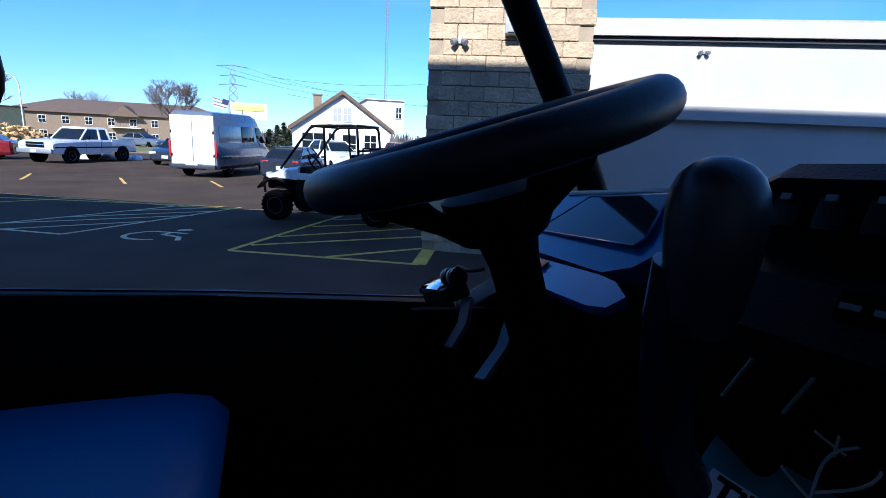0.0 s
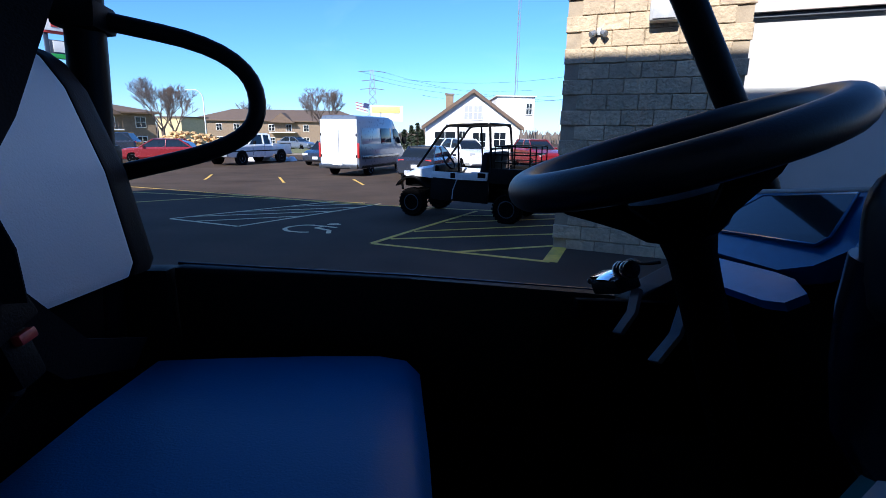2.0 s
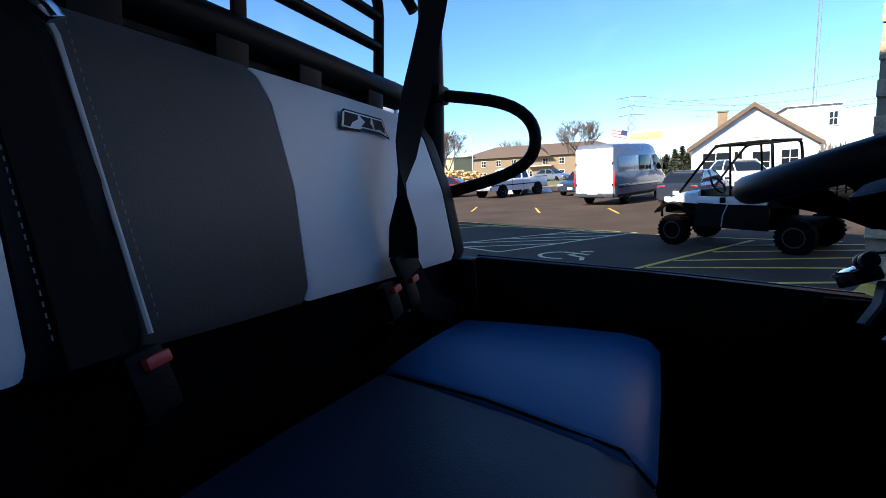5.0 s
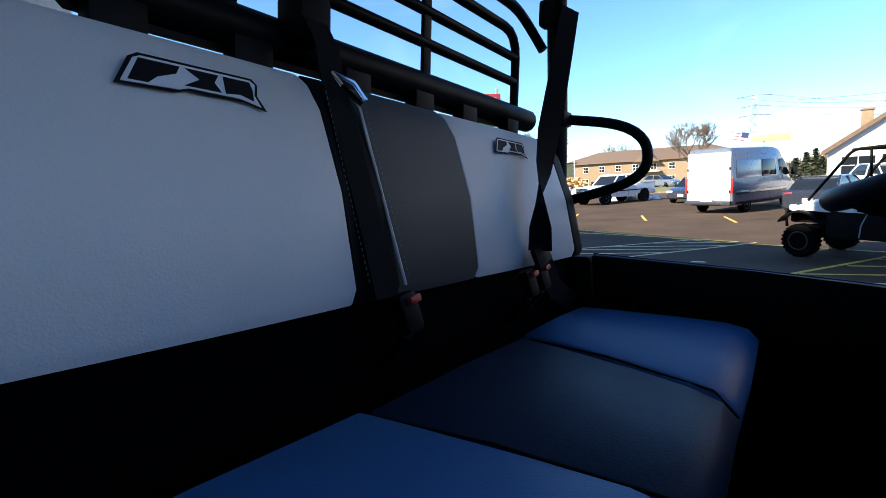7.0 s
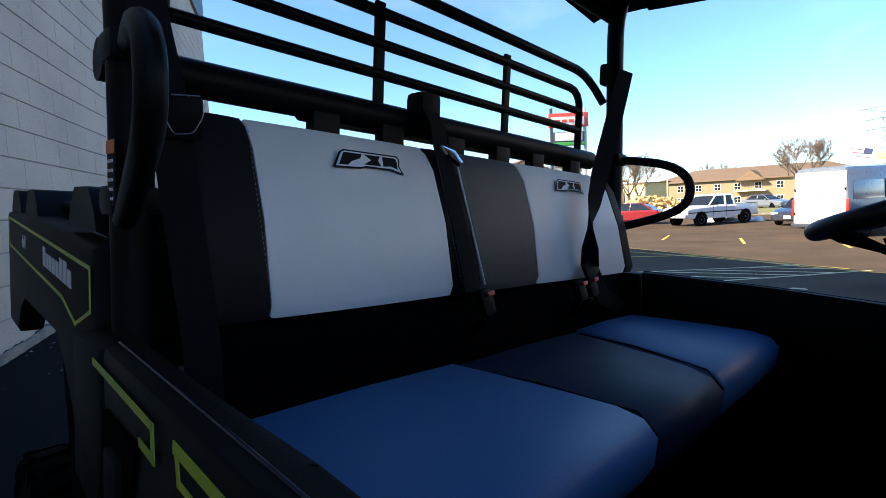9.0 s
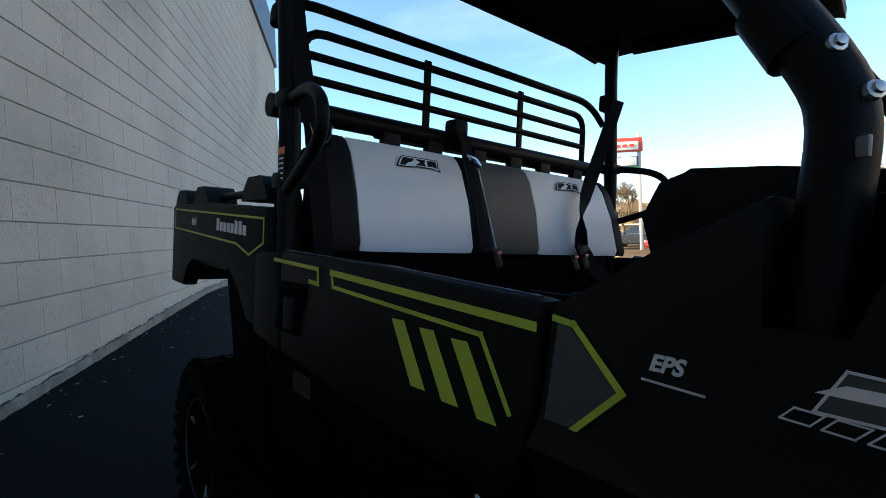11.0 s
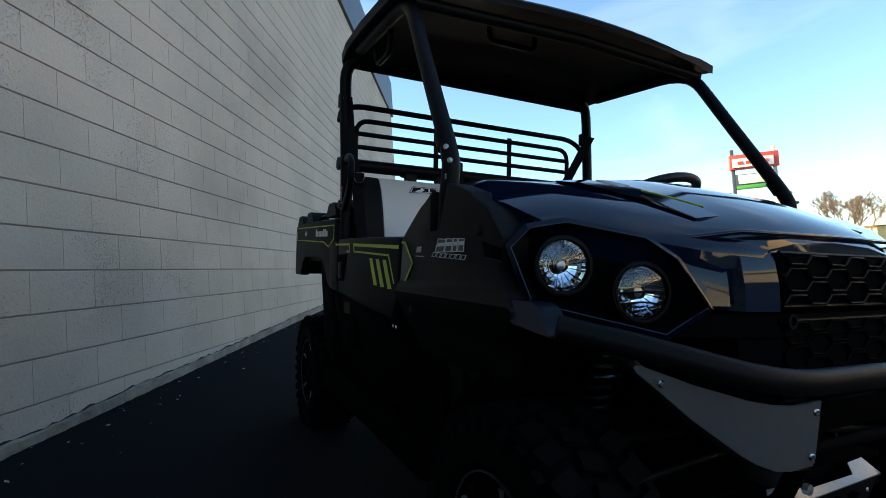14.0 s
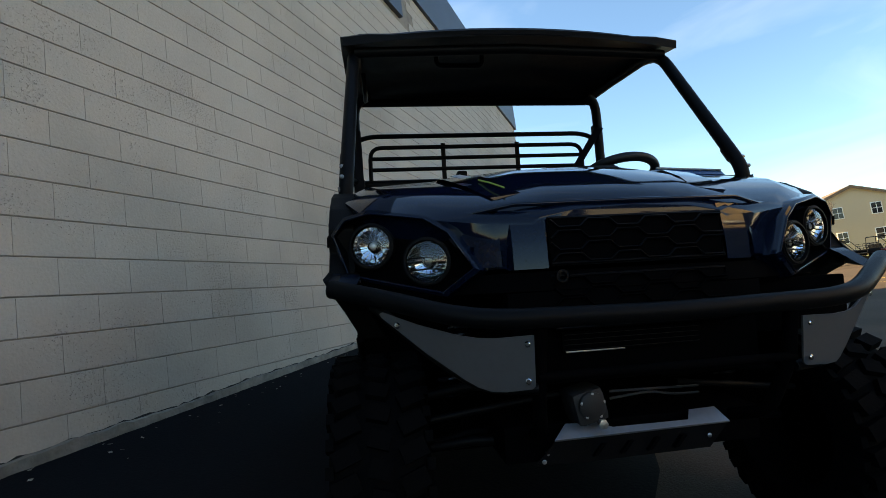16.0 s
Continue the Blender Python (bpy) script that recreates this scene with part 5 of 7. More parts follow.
cushion(0.14, 0.625, SEAT_VINYL, "grey vinyl seat cushion with skylight blue in its colour", xb0=0.165)
# The centre cushion's dark vinyl carries skylight blue in its colour too.
cushion(-0.186, 0.138, mat("skylit_dark_vinyl", (0.011, 0.022, 0.048), 0.5, spec=0.15, vary=0.08, bump=0.0006, bump_scale=350), "dark vinyl centre cushion with skylight blue in its colour", 0.006, xb0=-0.31, xb1=0.163)
cushion(-0.695, -0.188, SEAT_VINYL, "grey vinyl seat cushion with skylight blue in its colour", xb0=-0.67, xb1=-0.312)
vtube("piping", [(-0.309, -0.17, 0.99), (-0.255, 0.0, 1.002), (-0.195, 0.18, 1.0), (-0.187, 0.215, 0.97)], 0.002, WEB, "", bench, n=6)
vtube("piping", [(0.163, -0.17, 0.99), (0.152, 0.0, 1.002), (0.141, 0.18, 1.0), (0.139, 0.215, 0.97)], 0.002, WEB, "", bench, n=6)


def strap(name, pts, w, side, parent=None, label=""):
    """A flat belt through points; side is its width direction, or one for each point where it twists."""
    sides = side if isinstance(side, list) else [side] * len(pts)
    def fill(b):
        rows = []
        for i, p in enumerate(pts):
            p = Vector(p)
            d = (Vector(pts[min(i + 1, len(pts) - 1)]) - Vector(pts[max(i - 1, 0)])).normalized()
            k = Vector(sides[i])
            k = (k - d * k.dot(d)).normalized() * w / 2
            n = d.cross(k).normalized() * 0.0012
            rows.append([p - k - n, p + k - n, p + k + n, p - k + n])
        loft(b, rows)
    return vp(name, fill, WEB, label, parent)


def turned(a):
    return (math.cos(radians(a)), math.sin(radians(a)), 0)


def buckle(c, tilt, red=True):
    k = vbox("belt_buckle", c, (0.036, 0.024, 0.058), BLACK, "black belt buckle with red button", rot=(tilt, 10, 0), bev=0.008)
    if red:
        vbox("release_button", (c[0], c[1] + 0.012, c[2] + 0.021), (0.022, 0.010, 0.011), RED, "red button", k, (tilt, 10, 0), 0.003)
    vtube("buckle_stalk", [(c[0], c[1], c[2] - 0.03), (c[0] - 0.01, c[1] - 0.05, c[2] - 0.09)], 0.009, BLACK, "", k)


belt = strap("seat_belt", [(-0.712, -0.275, 1.79), (-0.615, -0.25, 1.66), (-0.52, -0.225, 1.535), (-0.44, -0.205, 1.43), (-0.375, -0.185, 1.345), (-0.349, -0.178, 1.30), (-0.345, -0.176, 1.27), (-0.348, -0.175, 1.22), (-0.352, -0.175, 1.17)], 0.05, [turned(a) for a in (-35, -45, -52, -45, -10, 15, 45, 88, 104)], label="black twisted seat belt across the driver's backrest")
strap("lap_belt", [(-0.352, -0.172, 1.165), (-0.48, -0.19, 1.07), (-0.66, -0.21, 1.01)], 0.048, (0, 0.3, 1), belt)
vbox("belt_tongue", (-0.352, -0.172, 1.162), (0.06, 0.012, 0.045), BLACK, "", belt, (15, 20, 0), 0.004)
buckle((-0.375, -0.18, 1.112), 15)
buckle((-0.315, -0.18, 1.105), 15)
buckle((0.092, -0.175, 1.115), 15)
belt = strap("seat_belt", [(0.123, -0.335, 1.535), (0.126, -0.30, 1.485), (0.130, -0.287, 1.445), (0.132, -0.276, 1.42), (0.126, -0.222, 1.26), (0.122, -0.186, 1.14)], 0.044, (1, 0, 0), label="black centre seat belt over the backrest")
vp("belt_tongue", lambda b: tube(b, [(0.140, -0.272, 1.440), (0.112, -0.262, 1.432), (0.098, -0.252, 1.410), (0.108, -0.252, 1.404), (0.135, -0.262, 1.424)], 0.0042, 8, True), CHROME, "chrome belt tongue", belt)
belt = strap("seat_belt", [(0.715, -0.31, 1.80), (0.71, -0.28, 1.66), (0.708, -0.235, 1.53), (0.702, -0.185, 1.42), (0.682, -0.19, 1.28), (0.66, -0.19, 1.12), (0.65, -0.19, 0.98)], 0.046, (1, -0.35, 0), label="black passenger seat belt hanging at the post")
vbox("belt_tongue", (0.692, -0.172, 1.402), (0.05, 0.006, 0.05), BLACK, "black belt tongue with a worn metal edge", belt, (-10, 0, -20), 0.004)
vtube("tongue_edge", [(0.666, -0.161, 1.425), (0.670, -0.160, 1.405), (0.680, -0.162, 1.384), (0.70, -0.169, 1.381), (0.71, -0.173, 1.402), (0.717, -0.176, 1.425)], 0.0008, STEEL, "", belt, rad=0.006, n=6)
vtube("tongue_bar", [(0.672, -0.163, 1.43), (0.702, -0.172, 1.428)], 0.0009, STEEL, "", belt, n=6)
st = vbox("warning_sticker", (0.7415, -0.272, 1.335), (0.002, 0.034, 0.085), INK, "black warning sticker with orange head", bev=0.0)
vbox("sticker_head", (0.743, -0.272, 1.368), (0.002, 0.034, 0.017), ORANGE, "", st, bev=0.0)
for k in range(5):
    vbox("sticker_line", (0.743, -0.272, 1.35 - 0.012 * k), (0.002, 0.024, 0.004), PAPER, "", st, bev=0.0)

# steering wheel and column
SC, SR = Vector((-0.42, 0.455, 1.341)), 0.155
sy = Vector((0, 0.355, 0.131)).normalized()
sx = Vector((1, 0, 0))
sn = sx.cross(sy)
sw = vp("steering_wheel", lambda b: tube(b, [SC + sx * SR * math.cos(a) + sy * SR * math.sin(a) for a in np.linspace(0, 2 * math.pi, 48, endpoint=False)], 0.0195, 18, True), mat("moulded_rim", (0.008, 0.0085, 0.0105), 0.45, vary=0.2, scale=20, bump=0.0002, bump_scale=500, spec=0.3), "black moulded three-spoke steering wheel", smooth=60)
DISH = [(0.150, -0.006), (0.135, -0.022), (0.110, -0.038), (0.080, -0.058), (0.058, -0.078)]
for a0, a1 in ((-0.22, 0.22), (math.pi - 0.22, math.pi + 0.22), (-math.pi / 2 - 0.75, -math.pi / 2 + 0.75)):
    # a broad moulded spoke, dished down to the hub
    rows = []
    for a in np.linspace(a0, a1, 7):
        d = sx * math.cos(a) + sy * math.sin(a)
        rows.append([SC + d * r + sn * h for r, h in DISH] + [SC + d * (r - 0.012) + sn * (h - 0.012) for r, h in DISH[::-1]])
    vp("spoke", lambda b: loft(b, rows), MATTE, "", sw, 50)
vp("hub", lambda b: lathe(b, [(0.028, -0.10), (0.042, -0.09), (0.054, -0.07), (0.056, -0.045), (0.038, -0.036)], aim(SC, sn), 24), BLACK, "", sw)
vp("column_shroud", lambda b: tube(b, [SC - sn * 0.09, SC - sn * 0.12, SC - sn * 0.16, SC - sn * 0.24, SC - sn * 0.34], [0.032, 0.026, 0.025, 0.025, 0.025], 12), MATTE, "black steering column shroud")
for a, c, w in (((-0.546, 0.50, 1.162), (-0.552, 0.482, 1.096), 0.012), ((-0.468, 0.524, 1.16), (-0.436, 0.475, 1.100), 0.012)):
    a, c = Vector(a), Vector(c)
    k = Vector((0.75, 0.65, 0.1)) * w / 2
    mid = a.lerp(c, 0.5) + Vector((0.006, 0.004, 0.0))
    vp("pedal_arm", lambda b: loft(b, [[p - k, p + k, p + k + Vector((0, 0.005, -0.003)), p - k + Vector((0, 0.005, -0.003))] for p in (a, mid, c)]), STEEL, "dull steel pedal arm")
ig = vbox("clip_mount", (-0.565, 0.478, 1.162), (0.085, 0.035, 0.02), BLACK, "black clamp with a chrome latch", rot=(20, -14, 0), bev=0.005)
vbox("latch", (-0.582, 0.474, 1.174), (0.062, 0.026, 0.005), CHROME, "", ig, (26, -16, 8), 0.002)
vbox("latch_lever", (-0.560, 0.462, 1.171), (0.034, 0.012, 0.005), CHROME, "", ig, (40, -10, 8), 0.002)
vbox("latch_hook", (-0.612, 0.470, 1.160), (0.014, 0.024, 0.008), STEEL, "", ig, (20, -30, 8), 0.002)
for k in range(4):
    vp("knob_ring", lambda b: lathe(b, [(0.0105, 0), (0.0115, 0.001), (0.0115, 0.004), (0.0105, 0.005), (0.007, 0.0055)], aim((-0.540 + 0.010 * k, 0.472, 1.188 + 0.002 * k), (1, 0, 0.2)), 16), POD_TIP if k % 2 else STEEL, "", ig)
vtube("column_cable", [(-0.545, 0.478, 1.195), (-0.515, 0.475, 1.208), (-0.480, 0.470, 1.206), (-0.452, 0.478, 1.214)], 0.0022, BLACK, rad=0.02, n=6)
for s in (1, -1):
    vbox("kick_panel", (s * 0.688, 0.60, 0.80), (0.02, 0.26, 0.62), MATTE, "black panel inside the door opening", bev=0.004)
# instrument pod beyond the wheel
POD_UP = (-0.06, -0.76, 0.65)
pod = vp("instrument_pod", lambda b: plate(b, [(-0.70, 0.735, 1.296), (-0.738, 0.705, 1.266), (-0.712, 0.668, 1.234), (-0.66, 0.65, 1.208), (-0.48, 0.648, 1.206), (-0.435, 0.655, 1.22), (-0.405, 0.672, 1.245), (-0.43, 0.735, 1.310)], -0.03, POD_UP), POD_SKY_TINT, "glossy black instrument pod with a slanted screen", smooth=20)
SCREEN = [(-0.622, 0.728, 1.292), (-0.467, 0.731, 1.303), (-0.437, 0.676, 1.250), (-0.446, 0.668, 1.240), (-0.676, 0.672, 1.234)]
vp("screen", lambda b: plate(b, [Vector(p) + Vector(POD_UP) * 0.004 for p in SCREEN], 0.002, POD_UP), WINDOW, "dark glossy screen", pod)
vtube("screen_rim", [Vector(p) + Vector(POD_UP) * 0.005 for p in SCREEN], 0.0022, POD_SKY_TINT, "", pod, closed=True, n=6)
# Pale colour paints the glint along the pod's top edge.
vtube("pod_brow", [(-0.70, 0.735, 1.299), (-0.60, 0.738, 1.304), (-0.43, 0.738, 1.313)], 0.004, PIPING, "pale top edge of the pod, a painted glint", pod, n=6)
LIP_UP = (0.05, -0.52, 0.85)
lip = vp("pod_lip", lambda b: plate(b, [(-0.66, 0.646, 1.200), (-0.475, 0.642, 1.204), (-0.436, 0.636, 1.203), (-0.392, 0.615, 1.196), (-0.401, 0.598, 1.183), (-0.431, 0.595, 1.178), (-0.573, 0.604, 1.174), (-0.655, 0.620, 1.182)], -0.012, LIP_UP), POD_SKY_TINT, "glossy black lower lip of the pod")
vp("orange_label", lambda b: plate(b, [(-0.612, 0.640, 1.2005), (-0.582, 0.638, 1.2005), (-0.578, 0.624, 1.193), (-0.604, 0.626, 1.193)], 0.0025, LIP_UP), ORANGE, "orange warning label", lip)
# Black box put in as the shade of the gap behind the pod.
vbox("pod_shadow_gap", (-0.58, 0.775, 1.15), (0.30, 0.02, 0.24), MATTE, "black box filling the shadow gap behind the pod")

# dashboard
vp("dashboard", lambda b: loft(b, [[(x, y, z) for y, z in ((0.87, 1.02), (0.87, 1.245), (0.74, 1.330 - d), (0.655, 1.334 - d), (0.636, 1.322 - d), (0.655, 1.262), (0.62, 1.250), (0.60, 1.21), (0.64, 1.08), (0.72, 0.98))] for x, d in ((-0.285, 0.012), (-0.26, 0.0), (0.0, 0.004), (0.2, 0.03), (0.5, 0.06), (0.64, 0.07))]), BLACK, "black moulded dashboard", smooth=30)
for k in range(5):
    x = -0.252 + 0.033 * k
    sw_ = vbox("rocker_switch", (x, 0.644, 1.299), (0.024, 0.014, 0.034), BLACK, "black rocker switch", rot=(-18, 0, 0), bev=0.004)
    vbox("switch_mark", (x, 0.6362, 1.308), (0.008, 0.002, 0.005), THREAD, "", sw_, (-18, 0, 0), 0)
pk = vbox("dash_plate", (-0.13, 0.613, 1.240), (0.12, 0.006, 0.022), MATTE, "black lettered dash plate", rot=(-20, 0, 0), bev=0.003)
for k in range(6):
    vbox("plate_mark", (-0.18 + 0.02 * k, 0.609, 1.240), (0.012, 0.002, 0.004), THREAD, "", pk, (-20, 0, 0), 0)
vbox("dash_latch", (-0.318, 0.616, 1.325), (0.012, 0.008, 0.009), BLACK, "small black clip on the dash", rot=(0, 30, 0), bev=0.002)
sh = vp("shift_lever", lambda b: lathe(b, [(0.012, -0.064), (0.018, -0.055), (0.0225, -0.038), (0.0257, -0.016), (0.027, 0.0), (0.027, 0.011), (0.0255, 0.021), (0.0222, 0.029), (0.0165, 0.035), (0.009, 0.0388), (0.003, 0.04)], (-0.193, 0.503, 1.286), 32), mat("worn_black_knob", (0.016, 0.016, 0.018), 0.35, vary=0.2, bump=0.0001, bump_scale=500), "black shift lever with a rounded knob", smooth=60)
vp("lever_arm", lambda b: tube(b, [(-0.203, 0.503, 1.262), (-0.212, 0.506, 1.225), (-0.220, 0.512, 1.18), (-0.226, 0.525, 1.13), (-0.23, 0.58, 1.06)], [0.024, 0.022, 0.019, 0.017, 0.015], 16), POD_TIP, "smooth black lever shaft", sh, 60)
dev = vbox("cable_box", (-0.205, 0.59, 1.165), (0.05, 0.02, 0.085), MATTE, "black control box with pale edges", rot=(-15, 20, 0), bev=0.006)
vbox("box_edge", (-0.225, 0.578, 1.178), (0.0015, 0.003, 0.035), THREAD, "", dev, (-15, 20, 0), 0)
vbox("box_edge", (-0.182, 0.578, 1.183), (0.0015, 0.003, 0.030), THREAD, "", dev, (-15, 20, 0), 0)
vbox("knee_panel", (0.18, 0.70, 0.95), (0.85, 0.05, 0.30), MATTE, "black glove-box panel")


# hang tag
def hang_tag():
    eye = Vector((0.03, 0.24, 1.29))
    c = Vector((-0.226, 0.575, 1.125))
    z = ((eye - c).normalized() + Vector((0, 0, 0.55))).normalized()
    x = Vector((0, 0, 1)).cross(z).normalized()
    y = z.cross(x)
    a = radians(-19)
    x, y = x * math.cos(a) + y * math.sin(a), y * math.cos(a) - x * math.sin(a)
    m = Matrix(((x.x, y.x, z.x, c.x), (x.y, y.y, z.y, c.y), (x.z, y.z, z.z, c.z), (0, 0, 0, 1)))
    t = thing("hang_tag", "white and teal printed safety card hanging on a string", "tag", RV @ m)
    boxpart("card_back", (0.065, -0.07, -0.001), (0.145, 0.165, 0.0015), TEAL, t, bev=0, label="teal card")
    boxpart("card_face", (0.063, -0.082, 0.0006), (0.122, 0.13, 0.0012), PAPER, t, bev=0, label="white printed card")
    I = Matrix.Translation((0.008, -0.036, 0.0016))
    text_mesh("title_text", "Tilt Table", 0.024, INK, t, I, 0.0004, bold=0.0009)
    text_mesh("subtitle_text", "Test Results", 0.021, INK, t, Matrix.Translation((0.008, -0.057, 0.0016)), 0.0002)
    for k in range(5):
        boxpart("print_line", (0.05 - 0.003 * (k % 3), -0.072 - 0.008 * k, 0.0016), (0.08 - 0.006 * (k % 3), 0.003, 0.0006), INK, t, bev=0)
    for pts in (((0.055, 0.0, 0.002), (0.05, 0.03, 0.02), (0.075, 0.05, 0.02), (0.08, 0.025, 0.015), (0.055, 0.005, 0.004)), ((0.06, 0.035, 0.012), (0.035, 0.04, 0.015), (0.02, 0.052, 0.015)), ((0.055, 0.03, 0.012), (0.05, 0.055, 0.02), (0.035, 0.075, 0.02)), ((0.055, 0.0, 0.003), (0.035, 0.005, 0.012), (0.03, 0.012, 0.012))):
        tubepart("string", pts, 0.0011, STRING, t, rad=0.02, n=6)


hang_tag()

# ---- the lot and its surroundings ----
def at(az, dist, z=None):
    """A place by bearing to the left of +y and distance from the lot's corner of the wall."""
    x, y = -math.sin(radians(az)) * dist, 0.25 + math.cos(radians(az)) * dist
    return Vector((x, y, gz(x, y) if z is None else z))


def stand(p, heading):
    return pose(p[0], p[1], p[2], 0, 0, heading)


def car_wheel(t, x, y, r, w, s):
    k = solid("wheel", lambda b: lathe(b, [(r * 0.6, -w / 2), (r * 0.92, -w / 2), (r, -w * 0.35), (r, w * 0.35), (r * 0.92, w / 2), (r * 0.6, w / 2)], aim((x, y, r), (0, s, 0)), 20), RUBBER, t)
    solid("rim", lambda b: lathe(b, [(r * 0.62, w * 0.3), (r * 0.6, w * 0.52), (r * 0.5, w * 0.42), (r * 0.2, w * 0.36), (r * 0.12, w * 0.5), (r * 0.05, w * 0.5)], aim((x, y, r), (0, s, 0)), 16), GALV, k)
    for a in range(5):
        q = aim((x, y, r), (0, s, 0)) @ Matrix.Rotation(2 * math.pi * a / 5, 4, "Z")
        solid("spoke", lambda b: bx(b, (r * 0.33, 0, w * 0.44), (r * 0.5, r * 0.1, w * 0.08), bev=0) or bmesh.ops.transform(b, matrix=q, verts=b.verts), GALV, k)


def hull(name, rows, material, parent, label=""):
    return solid(name, lambda b: loft(b, rows), material, parent, label, 30)


def section(x, w, z0, z1, tuck=0.88, r=0.06):
    """A rounded cross-section of a car body at x."""
    h = w / 2
    return [(x, -h * tuck, z0), (x, -h, z0 + 0.14), (x, -h, z1 - r * 2), (x, -h + r, z1 - r * 0.4), (x, -h + 3 * r, z1), (x, h - 3 * r, z1), (x, h - r, z1 - r * 0.4), (x, h, z1 - r * 2), (x, h, z0 + 0.14), (x, h * tuck, z0)]


def lamps(t, xf_, xr, y, zf, zr):
    for s in (-1, 1):
        boxpart("headlight", (xf_, s * y, zf), (0.08, 0.34, 0.14), LAMP_CLEAR, t, bev=0.02)
        boxpart("tail_light", (xr, s * y, zr), (0.06, 0.26, 0.16), LAMP_RED, t, bev=0.02)


def saloon(label, p, heading, paint, suv=False):
    """A four-door car or small SUV; +x is its nose."""
    t = thing("car", label, "car", stand(p, heading))
    L, W, h = (4.6, 1.85, 0.2) if suv else (4.6, 1.8, 0.0)
    hull("body", [section(-L / 2, W * 0.86, 0.32, 0.85 + h), section(-L / 2 + 0.12, W * 0.96, 0.24, 0.98 + h), section(-1.2, W, 0.22, 0.98 + h), section(0.9, W, 0.22, 0.95 + h), section(L / 2 - 0.6, W * 0.97, 0.22, 0.88 + h), section(L / 2 - 0.1, W * 0.9, 0.26, 0.74 + h), section(L / 2, W * 0.78, 0.34, 0.62 + h)], paint, t)
    top = 1.44 + (0.28 if suv else 0)
    back = -2.15 if suv else -1.95
    def cab(k, z0, z1):
        return [[(back, -0.72, z0), (back, 0.72, z0), (1.05, 0.74, z0), (1.05, -0.74, z0)], [(back + 0.2, -0.7, (z0 + z1) / 2), (back + 0.2, 0.7, (z0 + z1) / 2), (0.65, 0.7, (z0 + z1) / 2), (0.65, -0.7, (z0 + z1) / 2)], [(back + (0.35 if suv else 0.75), -0.6, z1), (back + (0.35 if suv else 0.75), 0.6, z1), (0.15, 0.6, z1), (0.15, -0.6, z1)]]
    hull("cabin_glass", cab(0, 0.93 + h, top - 0.03), WINDOW, t, "dark car windows")
    hull("roof", [[(x, y, z) for y, z in ((-0.62, top - 0.06), (-0.5, top), (0.5, top), (0.62, top - 0.06))] for x in (back + (0.33 if suv else 0.7), -0.3, 0.2)], paint, t)
    for s in (-1, 1):
        tubepart("window_pillar", [(0.98, s * 0.75, 0.94 + h), (0.2, s * 0.61, top - 0.03)], 0.035, paint, t)
        tubepart("window_pillar", [(-0.45, s * 0.76, 0.94 + h), (-0.5, s * 0.62, top - 0.03)], 0.035, paint, t)
        tubepart("window_pillar", [(back + 0.05, s * 0.73, 0.94 + h), (back + 0.72, s * 0.61, top - 0.03)], 0.05, paint, t)
        boxpart("mirror", (0.75, s * 0.98, 1.0 + h), (0.12, 0.16, 0.11), paint, t, bev=0.03)
        for x in (-1.35, 1.35):
            car_wheel(t, x, s * (W / 2 - 0.12), 0.33, 0.22, s)
    lamps(t, L / 2 - 0.06, -L / 2 + 0.04, W / 2 - 0.28, 0.68 + h, 0.82 + h)
    boxpart("number_plate", (-L / 2 - 0.01, 0, 0.6), (0.02, 0.32, 0.16), PAPER, t, bev=0)
    boxpart("number_plate", (L / 2 + 0.01, 0, 0.48), (0.02, 0.32, 0.16), PAPER, t, bev=0)
    return t


